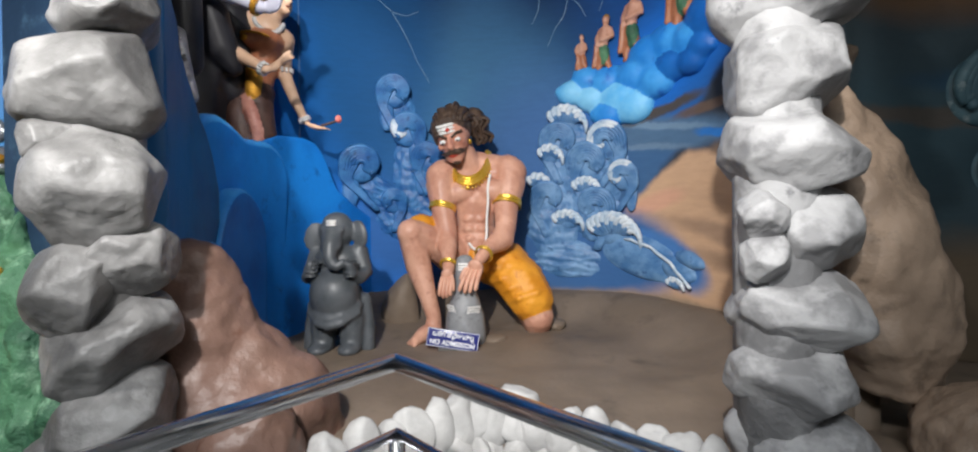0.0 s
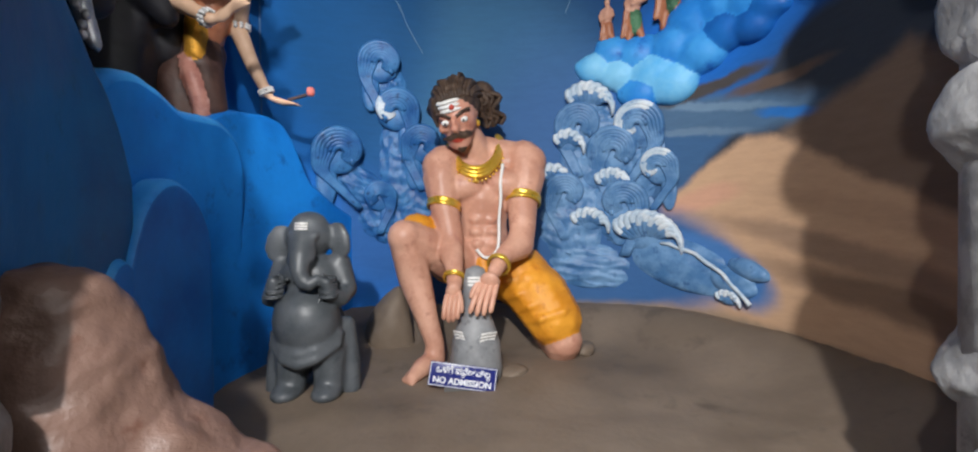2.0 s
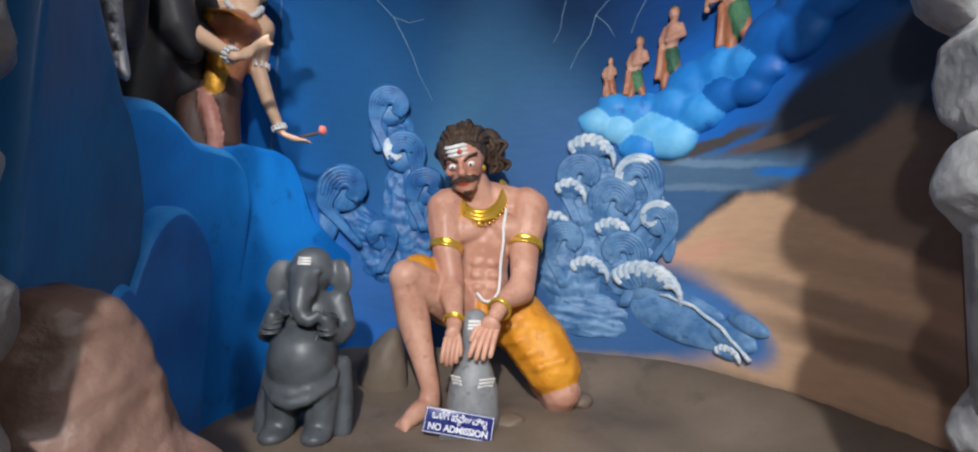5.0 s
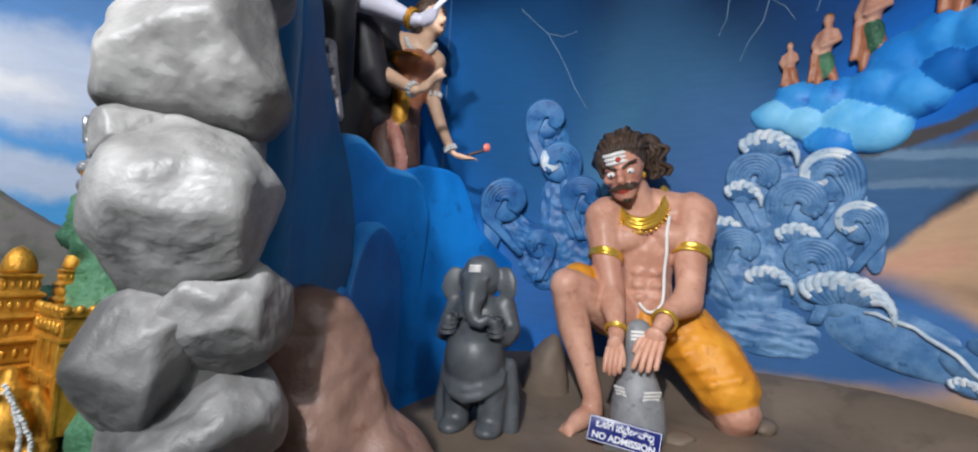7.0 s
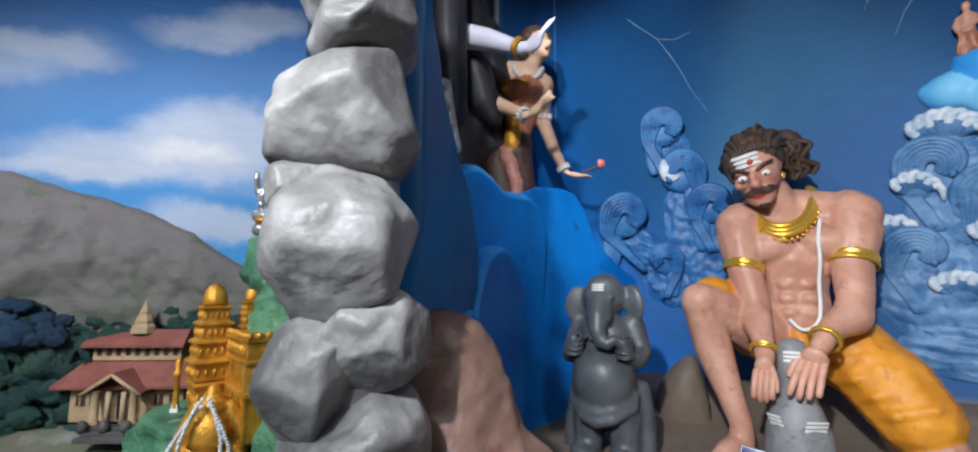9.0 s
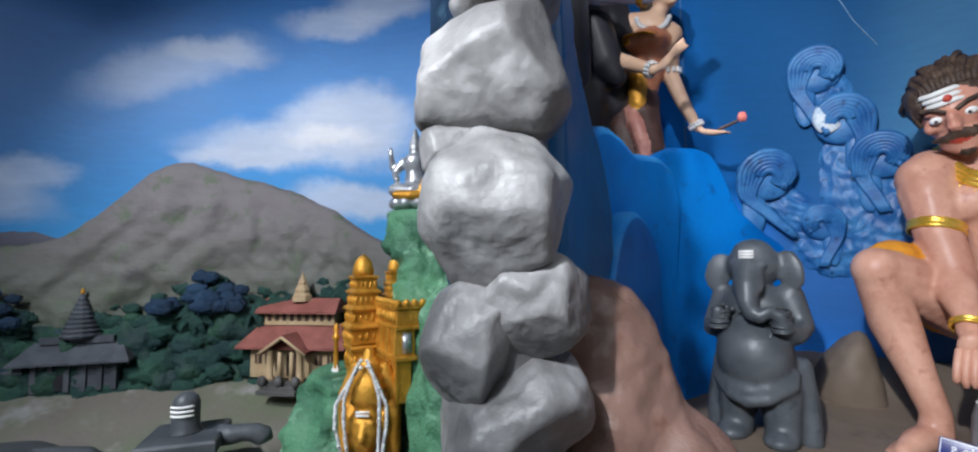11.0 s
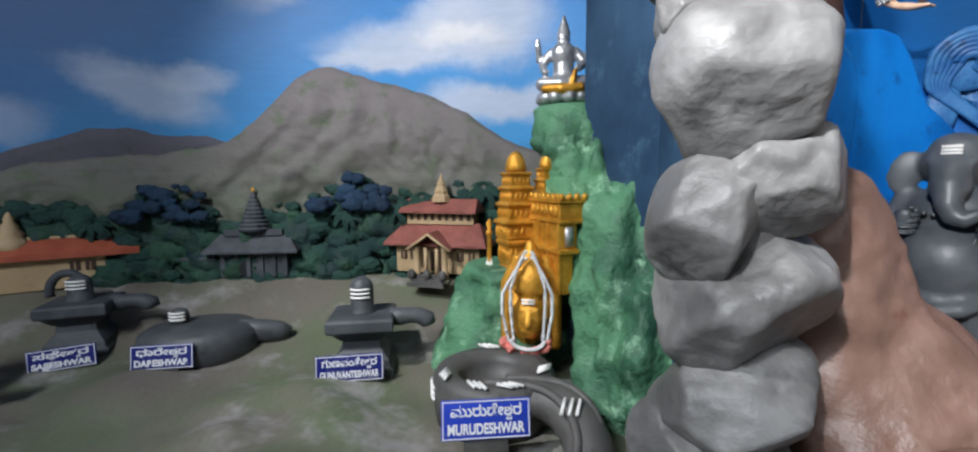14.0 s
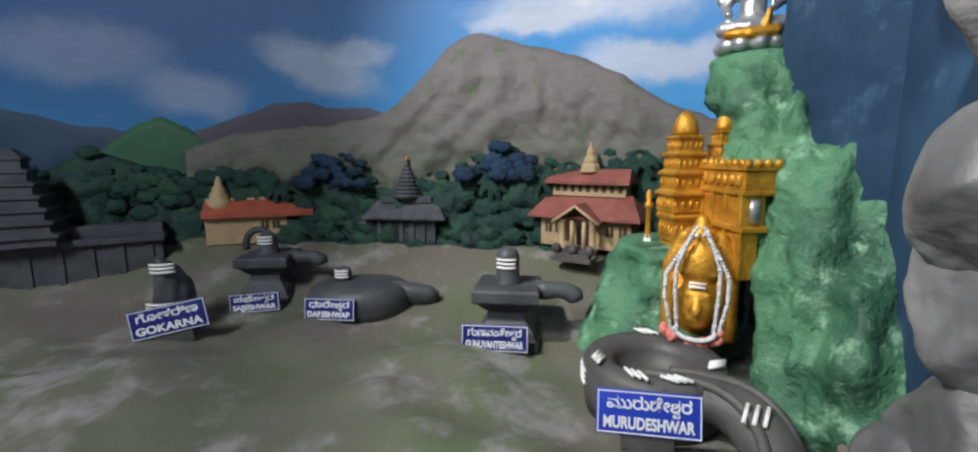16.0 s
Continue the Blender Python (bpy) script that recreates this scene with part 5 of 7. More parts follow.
# seated woman on the cloud ledge
PS, CO, RO, GD, HR, BD, DB, SA, RD = range(9)
wo = [
    egg(HR, (-1.115, 2.465, 2.745), (.082, .085, .068)), egg(HR, (-1.155, 2.51, 2.69), (.07, .075, .085)), egg(PS, (-1.075, 2.435, 2.690), (.056, .060, .078), (0, -8, 20)), egg(PS, (-1.014, 2.408, 2.682), (.018, .012, .016)), egg(PS, (-1.040, 2.415, 2.632), (.024, .024, .020)),
    chain(PS, (-1.10, 2.44, 2.63, .036), (-1.135, 2.42, 2.56, .044)), egg(HR, (-1.17, 2.54, 2.62), (.05, .06, .09)),
    chain(PS, (-1.262, 2.37, 2.580, .055), (-1.15, 2.415, 2.552, .068), (-1.065, 2.455, 2.50, .05)),
    egg(CO, (-1.145, 2.385, 2.46), (.100, .078, .068)), egg(CO, (-1.192, 2.338, 2.462), (.048, .046, .042)), egg(CO, (-1.095, 2.358, 2.448), (.046, .046, .042)),
    chain(CO, (-1.14, 2.405, 2.40, .074), (-1.185, 2.405, 2.29, .080)), chain(GD, (-1.175, 2.345, 2.31, .042), (-1.165, 2.325, 2.18, .036)),
    chain(DB, (-1.24, 2.43, 2.22, .12), (-1.33, 2.44, 2.17, .13), (-1.42, 2.45, 2.13, .12)), chain(DB, (-1.185, 2.39, 2.20, .080), (-1.150, 2.36, 2.09, .066), (-1.12, 2.35, 1.98, .055)), chain(RO, (-1.195, 2.325, 2.16, .030), (-1.165, 2.300, 2.09, .034), (-1.135, 2.295, 2.0, .030), (-1.13, 2.30, 1.93, .028)),
    chain(DB, (-1.26, 2.40, 2.19, .09), (-1.26, 2.35, 2.08, .085), (-1.23, 2.33, 1.95, .07)),
    chain(PS, (-1.272, 2.35, 2.565, .050), (-1.297, 2.28, 2.46, .043), (-1.288, 2.25, 2.408, .040)), chain(PS, (-1.288, 2.25, 2.41, .039), (-1.15, 2.22, 2.325, .034), (-1.035, 2.20, 2.257, .023)), egg(PS, (-.990, 2.20, 2.272), (.036, .016, .024), (0, -38, 0)),
    chain(PS, (-1.062, 2.455, 2.49, .046), (-1.078, 2.47, 2.40, .040), (-1.085, 2.48, 2.33, .038)), chain(PS, (-1.085, 2.48, 2.33, .037), (-1.045, 2.51, 2.20, .030), (-1.0, 2.54, 2.09, .022)),
    egg(PS, (-.950, 2.55, 2.058), (.048, .024, .015), (0, 14, 10)),
]
for i in range(4):
    wo.append(chain(PS, (-.975 + .004 * i, 2.192 + .008 * i, 2.290, .0095), (-.945 + .006 * i, 2.190 + .009 * i, 2.318 - .003 * i, .0085), (-.915 + .005 * i, 2.190 + .009 * i, 2.345 - .009 * i, .006)))
    wo.append(chain(PS, (-.92, 2.535 + .013 * i, 2.052, .009), (-.882 + .004 * i, 2.535 + .015 * i, 2.046, .006)))


def wo_dress(bm):
    for x, y in ((-1.050, 2.377), (-1.021, 2.418)):
        add_ball(bm, (x, y, 2.703), (.012, .009, .005), HR)
        add_ball(bm, (x, y + .002, 2.722), (.014, .010, .003), HR)
    add_ball(bm, (-1.020, 2.398, 2.650), (.010, .013, .005), RO)
    add_ball(bm, (-1.085, 2.378, 2.66), (.008, .008, .014), GD)
    for q in range(14):
        a = math.radians(180 + q * 180 / 13)
        for j in range(2):
            add_ball(bm, (-1.110 + .060 * math.cos(a), 2.385 + .02 * math.cos(a) - .02 * j, 2.572 + .045 * math.sin(a) - .018 * j - .25 * (.06 * math.cos(a))), .013, BD, None, 1)
    for c, ax, r in (((-1.048, 2.203, 2.265), (.11, -.02, -.065), .028), ((-1.004, 2.538, 2.098), (.045, .03, -.11), .026), ((-1.087, 2.48, 2.345), (.0, .01, -.1), .042)):
        for q in range(12):
            t = 2 * math.pi * q / 12
            axv = Vector(ax).normalized()
            a = axv.orthogonal().normalized()
            for o in (-.006, .006):
                add_ball(bm, Vector(c) + axv * o + (a * math.cos(t) + axv.cross(a) * math.sin(t)) * r, .0085, BD, None, 1)
    add_tube(bm, [(-1.245, 2.335, 2.455), (-1.20, 2.29, 2.478), (-1.15, 2.308, 2.485), (-1.10, 2.312, 2.472), (-1.06, 2.35, 2.455)], .007, GD, 6)
    add_ball(bm, (-1.195, 2.292, 2.455), (.020, .010, .018), GD)
    add_tube(bm, [(-.915, 2.545, 2.062), (-.875, 2.56, 2.078), (-.845, 2.568, 2.090)], .007, DB, 6)
    for q in range(6):
        a = q * math.pi / 3
        add_ball(bm, (-.828 + .008 * math.cos(a), 2.57 + .008 * math.sin(a), 2.103), (.010, .010, .020), RD, None, 2)


tagged(sculpt("seated_woman_statue", wo, ["skin_pale", "copper_cloth", "rose_cloth", "gold", "hair", "beads", "dark_brown", "silver", "flower"], .0095, 2, wo_dress), "painted statue of a seated woman in copper dress with flower", "statue")

# standing figure with a white arm and a dark robe
AR, RB, GL, SI = range(4)
fg = [
    chain(RB, (-1.40, 2.22, 1.95, .13), (-1.40, 2.24, 2.3, .15), (-1.40, 2.26, 2.6, .15), (-1.40, 2.28, 2.85, .13)), chain(RB, (-1.33, 2.32, 2.75, .10), (-1.28, 2.36, 2.5, .10), (-1.31, 2.34, 2.2, .10)),
    chain(RB, (-1.25, 1.90, 2.95, .09), (-1.22, 1.88, 2.5, .085), (-1.21, 1.90, 2.2, .07)),
    egg(RB, (-1.38, 2.28, 3.02), (.10, .10, .13)),
    chain(AR, (-1.44, 2.08, 2.72, .072), (-1.36, 2.05, 2.655, .066)), chain(AR, (-1.36, 2.05, 2.655, .064), (-1.15, 2.065, 2.572, .050), (-1.0, 2.09, 2.502, .031)),
    egg(AR, (-.945, 2.10, 2.512), (.05, .022, .034), (0, -32, 0)), chain(RB, (-1.28, 2.17, 2.50, .085), (-1.25, 2.20, 2.36, .080), (-1.205, 2.22, 2.28, .045)),
    chain(SI, (-1.168, 1.80, 2.27, .032), (-1.15, 1.79, 2.20, .030), (-1.125, 1.79, 2.10, .026), (-1.105, 1.80, 2.02, .020)),
]
for i in range(4):
    fg.append(chain(AR, (-.915 - .010 * i, 2.085 + .014 * i, 2.530, .013), (-.880 - .010 * i, 2.080 + .014 * i, 2.556 + .006 * i, .011), (-.842 - .012 * i, 2.080 + .014 * i, 2.582 + .009 * i, .008)))


def fg_dress(bm):
    add_ring(bm, (-1.012, 2.088, 2.508), (.15, .025, -.07), .036, .012, GL)
    add_tube(bm, [(-1.27, 1.78, 2.95), (-1.19, 1.78, 2.24)], .011, RB, 10)
    for q in range(10):
        add_ball(bm, (-1.155 + .012 * math.sin(q * 2) + .006 * q, 1.768, 2.27 - .026 * q), (.014, .010, .016), SI, None, 1)


tagged(sculpt("robed_statue", fg, ["skin_white", "dark", "gold", "silver"], .011, 3, fg_dress), "painted statue in a dark robe stretching out a white arm", "statue")

# ---------------------------------------------------------------- waves, clouds and lightning on the storm wall


def wave_curl(course, s, z, r, flip=1, out=.0, label="blue plaster wave curl in relief with white foam edge", mats=("wave", "wave_tip"), sway=0.0, rim=0):
    """A plume of water: side-by-side ridges that rise as one stem, arch over and roll in at the tip."""
    bm = bmesh.new()
    f = course.frame_at(s, z, out)
    for j in range(6):
        q = r * (1 - .15 * j)
        pts, rad = [], []
        for x, y in ((-.15 + sway, -2.3), (-.55 + .5 * sway, -1.5), (-.92, -.75)):
            pts.append(f @ Vector((flip * (x * r * .75 + (x * q) * .25 + .05 * r * j), y * r, .010 + .05 * r)))
            rad.append(r * .10)
        for i in range(15):
            t = i / 14
            a = math.radians(185 - (215 + 8 * j) * t)
            k = q * (1 - .30 * t * t) if j < 3 else q * (1 - .15 * t)
            lift = r * (.16 + .34 * math.sin(math.pi * (.12 + .80 * t)) * (1 - .06 * j))
            pts.append(f @ Vector((flip * k * math.cos(a), k * math.sin(a) * .95, lift)))
            rad.append(r * (.125 + .03 * math.sin(math.pi * t)) * (1 if t < .85 else 1.25 - 1.1 * (t - .6)))
        n = len(bm.faces)
        line = catmull(pts, 3)
        tube(bm, line, list(np.interp(np.linspace(0, 1, len(line)), np.linspace(0, 1, len(rad)), rad)), 9)
        bm.faces.ensure_lookup_table()
        total = len(bm.faces) - n
        for m_, g in enumerate(bm.faces[n:]):
            g.material_index = 1 if m_ > total * (.38 if j < rim else .72 if j < 3 else .85) else 0
    ball(bm, (0, 0, 0), (r * .9, r * .9, r * .26), f, 3)
    ball(bm, (-flip * r * .5, -1.2 * r, 0), (r * .42, r * 1.1, r * .12), f, 3)
    for i in range(4):
        a = math.radians(-38 + 20 * i)
        ball(bm, (flip * r * .62 * math.cos(a), r * .60 * math.sin(a), r * .30), (r * .13, r * .16, r * .14), f, 2)
    bmesh.ops.recalc_face_normals(bm, faces=bm.faces)
    return tagged(part("wave_curl", bm, [M[m] for m in mats]), label, "wave relief", "wave curls")


def wave_crest(course, s, z, w, h, n=8, tip="wave_tip", flip=1, water="wave"):
    """A breaking crest: ribs that fan out from the water, arch over and hang down."""
    bm = bmesh.new()
    f = course.frame_at(s, z - h * .35, 0)
    for i in range(n):
        u = i / (n - 1)
        a0 = math.radians(165 - 130 * u)
        reach = h * (.80 + .35 * math.sin(math.pi * (.25 + .6 * u)))
        pts, rad = [], []
        for k in range(12):
            t = k / 11
            a = a0 - .55 * t - .9 * max(0, t - .55)
            q = reach * (t if t < .7 else .7 + (t - .7) * .25)
            drop = -h * .55 * max(0, t - .62) ** 1.2
            pts.append(f @ Vector((flip * (q * math.cos(a) * w / h * .62 + (u - .5) * w * .42), q * math.sin(a) + drop, .012 + h * .30 * math.sin(math.pi * min(1, t * .8)))))
            rad.append(w / n * (.52 + .25 * math.sin(math.pi * t)) * (1 if t < .75 else 1 - 1.6 * (t - .75)))
        m0 = len(bm.faces)
        tube(bm, pts, rad, 8)
        bm.faces.ensure_lookup_table()
        for j, q in enumerate(bm.faces[m0:]):
            q.material_index = 0 if j // 8 >= 4 + (i % 2) else 1
    cut = len(bm.faces)
    ball(bm, (0, h * .18, .0), (w * .55, h * .55, .035), f, 3)
    bm.faces.ensure_lookup_table()
    for q in bm.faces[cut:]:
        q.material_index = 1
    bmesh.ops.recalc_face_normals(bm, faces=bm.faces)
    return tagged(part("wave_crest", bm, [M[tip], M[water]]), "breaking wave crest in relief with white foam ribs", "wave relief", "wave crests")


for s, z, r, fl in ((1.97, 2.38, .11, 1), (2.05, 2.13, .115, -1), (1.74, 1.90, .125, 1), (1.95, 1.67, .085, -1), (2.19, 1.95, .105, 1)):
    wave_curl(WA, s, z, r, fl, .03, "blue plaster wave curl in relief on the storm wall", ("wave_deep", "wave_tip" if z == 2.13 else "wave_deep"), {1.90: .9, 2.13: -.5}.get(z, 0.0))


def wave_body(course, lumps, material, label):
    """The swelling water under the crests: long lobes with flowing ridges."""
    bm = bmesh.new()
    for u, v, ru, rv, tilt in lumps:
        f = course.frame_at(u, v, -.004) @ pose(0, 0, 0, 0, 0, tilt)
        vs = bmesh.ops.create_icosphere(bm, subdivisions=5, radius=1)["verts"]
        for w in vs:
            d = w.co.copy()
            flow = math.sin(d.y * rv * 95 + 5 * fnoise((d.x * ru * 3, d.y * rv * 3, u), 2.0, 3))
            edge = max(0.0, d.z)
            w.co = f @ Vector((d.x * ru * (1 + .10 * fnoise(d + Vector((u, v, 0)), 2.5, 3)), d.y * rv * (1 + .14 * fnoise(d + Vector((v, u, 0)), 3, 3)), d.z * .030 + edge * (.0045 * flow + .012 * fnoise((d.x * 2, d.y * 2, u), 2, 3))))
    return tagged(part("wave_body", bm, material), label, "wave relief", kind="structure")


wave_body(WA, [(1.86, 1.74, .20, .085, -38), (2.10, 1.84, .15, .30, 8), (2.02, 2.27, .085, .17, 10), (2.22, 1.62, .17, .24, -12), (1.98, 1.55, .16, .12, -20)], M["wave_deep"], "deep blue swelling water in low plaster relief")
wave_body(WA, [(3.14, 1.95, .20, .24, 6), (3.28, 1.62, .24, .22, -10), (3.02, 1.55, .20, .28, 4), (3.38, 1.85, .16, .20, 12), (3.12, 1.28, .32, .12, -4)], M["wave"], "blue swelling water in low plaster relief with flowing ridges")
for s, z, w, h, n in ((3.11, 2.21, .20, .15, 8), (3.24, 1.76, .15, .11, 7), (3.11, 1.55, .16, .11, 7), (3.42, 1.50, .28, .18, 11), (3.00, 1.98, .13, .11, 6), (2.92, 1.80, .12, .10, 5)):
    wave_crest(WA, s, z, w, h, n)
for s, z, r, fl in ((3.06, 2.05, .12, 1), (3.25, 1.90, .13, 1), (3.30, 1.62, .12, -1), (2.98, 1.68, .11, 1)):
    wave_curl(WA, s, z, r, fl, .0, "blue plaster wave swirl in low relief", ("wave", "wave"))
for s, z, r in ((3.38, 2.02, .125), (3.49, 1.80, .095)):
    wave_curl(WA, s, z, r, -1, .02, "breaking blue wave curl in relief with white foam rim", ("wave", "wave_tip"), .4, 2)
# low tongue of surf
b = bmesh.new()
for u, v, ru, rv in ((3.58, 1.315, .33, .125), (3.84, 1.25, .13, .065), (3.92, 1.31, .10, .045)):
    ball(b, (0, 0, 0), (ru, rv, .035), WA.frame_at(u, v, .005) @ pose(0, 0, 0, 0, 0, -16), 4)
for v in b.verts:
    v.co += Vector((0, -1, 0)) * .012 * fnoise(v.co, 16, 3)
tagged(part("surf_relief", b, M["wave"]), "tongue of blue surf in low plaster relief", "wave relief", kind="structure")
wave_crest(WA, 3.83, 1.18, .09, .06, 6)
b = bmesh.new()
tube(b, [WA.at(3.50 + .045 * i, 1.415 - .004 * i - .0022 * i * i + .006 * math.sin(i * 2.1), .038) for i in range(11)], [.006 + .005 * abs(math.sin(i * 1.7)) for i in range(11)], 7)
tagged(part("foam_line", b, M["wave_tip"]), "white foam line along the surf", "wave relief", kind="structure")

CLOUDS = [(3.15, 2.36, .085, 1), (3.25, 2.43, .09, 0), (3.37, 2.40, .10, 0), (3.28, 2.31, .09, 1), (3.46, 2.28, .12, 1), (3.40, 2.20, .10, 0), (3.56, 2.40, .11, 0), (3.55, 2.22, .11, 1), (3.66, 2.50, .12, 0), (3.70, 2.34, .11, 0), (3.79, 2.53, .12, 0), (3.82, 2.40, .10, 2), (3.93, 2.50, .11, 0), (3.95, 2.38, .08, 2), (4.06, 2.58, .13, 2), (4.20, 2.52, .10, 2), (4.24, 2.68, .13, 2), (4.38, 2.62, .11, 2), (4.45, 2.78, .13, 2), (4.02, 2.44, .08, 2)]
rnd = random.Random(9)
puffs = []
for s, z, r, kind in CLOUDS:
    puffs.append(("e", kind, WA.frame_at(s, z, .0), (r * 1.25, r * 1.0, .055 + .25 * r)))
    for q in range(1):
        a = rnd.uniform(0, 6.28)
        puffs.append(("e", kind, WA.frame_at(s + r * .9 * math.cos(a), z + r * .7 * math.sin(a), .0), (r * .5, r * .45, .05)))
tagged(sculpt("cloud_bank", puffs, ["cloud_blue", "cloud_pale", "cloud_dark"], .011, 3), "bank of bright blue clouds in plaster relief", "cloud relief", kind="structure")

# small onlookers on the clouds
FS, FO, FG, FH = range(4)


def onlooker(s, z, h, lean, skirt):
    f = WA.frame_at(s, z, .03)

    def P(x, y, r, d=0.0):
        q = f @ Vector((x * h, y * h, d * h))
        return (*q, r * h)
    pr = [chain(FO, P(-.08, .0, .045), P(-.05, .2, .065), P(-.02, .42, .085)), chain(FO, P(.14, .02, .045), P(.08, .2, .065), P(.02, .42, .085)),
          chain(FG if skirt else FO, P(.02, .40, .10), P(.05, .22, .085)),
          chain(FS, P(0, .48, .085), P(lean * .5, .62, .095), P(lean * .8, .74, .09)), chain(FS, P(lean, .80, .045), P(lean * 1.1, .86, .045)),
          egg(FS, f @ Vector((lean * 1.2 * h, .90 * h, .03 * h)), (.065 * h, .065 * h, .075 * h)), egg(FH, f @ Vector((lean * 1.2 * h, .955 * h, 0)), (.065 * h, .065 * h, .06 * h)),
          chain(FS, P(lean - .10, .75, .045), P(lean - .17, .62, .038), P(lean - .13, .50, .032, .08)), chain(FS, P(lean + .08, .75, .045), P(lean + .12, .62, .038), P(lean - .05, .54, .032, .12)),
          chain(FO, P(-.16, .12, .03, .05), P(-.12, .3, .035, .06), P(-.1, .48, .03, .08))]
    return tagged(sculpt("onlooker_statue", pr, ["skin", "copper_cloth", "green", "gold"], .0065 + .01 * (h - .2), 1), "small painted relief figure standing on a blue cloud", "statue", "relief onlookers")


for s, z, h, lean, sk in ((3.22, 2.47, .25, .0, 0), (3.36, 2.45, .36, .06, 1), (3.55, 2.50, .42, .05, 1), (3.90, 2.56, .52, -.12, 1)):
    onlooker(s, z, h, lean, sk)

M["bolt"] = paint("pale_blue_streak_paint", (.20, .33, .46), (.30, .43, .55), 30, 90, .6)
for line in ([(1.80, 3.06), (1.88, 2.99), (1.96, 2.92), (2.03, 2.80), (2.08, 2.70), (2.12, 2.60), (2.2, 2.46)], [(1.96, 2.92), (2.05, 2.90), (2.13, 2.93)], [(2.97, 3.15), (2.94, 3.02), (2.93, 2.93), (2.89, 2.84)], [(3.22, 3.1), (3.13, 3.0), (3.10, 2.88), (3.03, 2.78), (2.99, 2.68)], [(3.13, 3.0), (3.2, 2.93), (3.24, 2.85)], [(3.42, 3.05), (3.36, 2.95), (3.33, 2.86)]):
    b = bmesh.new()
    tube(b, [WA.at(u, v, .002) for u, v in line], [.0012 + .0016 * (1 - i / len(line)) for i in range(len(line))], 5)
    tagged(part("lightning_streak", b, M["bolt"]), "thin pale lightning streak painted on the storm sky", "lightning", "lightning streaks")

# teal curls beyond the white pillar
for s, z, r in ((.98, 2.05, .17), (1.05, 1.72, .14), (1.55, 1.85, .17), (1.35, 2.3, .17)):
    wave_curl(WC, s, z, r, -1, .0, "dim teal wave curl in plaster relief", ("wave_teal", "wave_teal"))

# ---------------------------------------------------------------- signs


def letters(text, size, m, name, material, parent, width=None, bold=.0):
    cu = bpy.data.curves.new("text", "FONT")
    cu.body, cu.size, cu.align_x, cu.align_y, cu.extrude, cu.offset = text, size, "CENTER", "CENTER", .0006, bold
    tmp = bpy.data.objects.new("text", cu)
    scene.collection.objects.link(tmp)
    me = bpy.data.meshes.new_from_object(tmp.evaluated_get(bpy.context.evaluated_depsgraph_get()))
    bpy.data.objects.remove(tmp)
    bpy.data.curves.remove(cu)
    xs = [v.co.x for v in me.vertices] or [0, 1]
    k = width / max(1e-6, max(xs) - min(xs)) if width else 1
    c = (max(xs) + min(xs)) / 2
    me.transform(m @ Matrix.Diagonal((k, 1, 1, 1)) @ Matrix.Translation((-c, 0, 0)))
    return part(name, me, material, parent, smooth=False)


def sign(at, yaw, roll, tilt, w, h, upper, lower, board, label, under=()):
    t = thing("name_sign", label, "sign", "blue signs")
    m = Matrix.Translation(at) @ pose(0, 0, 0, 90 + tilt, 0, yaw) @ pose(0, 0, 0, 0, 0, roll)
    b = bmesh.new()
    box(b, (0, 0, -.003), (w, h, .006), m, .0012)
    part("board", b, M[board], t)
    b = bmesh.new()
    e = .0035
    for c, s in (((0, h / 2 - e, .0005), (w - e, .0022, .0012)), ((0, -h / 2 + e, .0005), (w - e, .0022, .0012)), ((w / 2 - e, 0, .0005), (.0022, h - e, .0012)), ((-w / 2 + e, 0, .0005), (.0022, h - e, .0012))):
        box(b, c, s, m)
    part("border", b, M["sign_white"], t, smooth=False)
    letters(upper, h * .36, m @ Matrix.Translation((0, h * .20, .0008)), "upper_line", M["sign_white"], t, w * .80, .0006)
    for mark, at_u in under:
        letters(mark, h * .21, m @ Matrix.Translation(((at_u - .5) * w * .80, h * .03, .0008)), "upper_line_mark", M["sign_white"], t, None, .0005)
    letters(lower, h * .36, m @ Matrix.Translation((0, -h * .24, .0008)), "lower_line", M["sign_white"], t, w * .86, .0010)
    b = bmesh.new()
    box(b, (0, -h * .45, -.012), (w * .5, h * .9, .012), m, .002)
    part("stand", b, M["ash"], t)
    return t


def yaw_of(dx, dy):
    return math.degrees(math.atan2(dy, dx))


sign((-.172, 2.30, .955), 4, -9, -12, .255, .088, "ಒಳಗೆ ಪವೇಶವಿಲ", "NO ADMISSION", "sign_blue", "dark blue sign with white lettering leaning on the floor", (("ರ", .50), ("ಲ", .97)))
sign((-1.198, .856, .944), yaw_of(.48, .88), -1, -14, .192, .082, "ಮುರುಡೇಶರ", "MURUDESHWAR", "sign_bright", "bright blue sign with white lettering leaning against a coiled stone", (("ವ", .82),))
sign((-1.735, .748, .903), yaw_of(.45, .89), 0, -8, .195, .078, "ಗುಣವಂತೇಶರ", "GUNUVANTESHWAR", "sign_blue", "dark blue sign with white lettering before a stepped stone pedestal", (("ವ", .86),))
sign((-2.14, .305, .915), yaw_of(.45, .89), 0, -8, .178, .075, "ಧಾರೇಶರ", "DARESHWAR", "sign_blue", "dark blue sign with white lettering before a flat round stone", (("ವ", .78),))
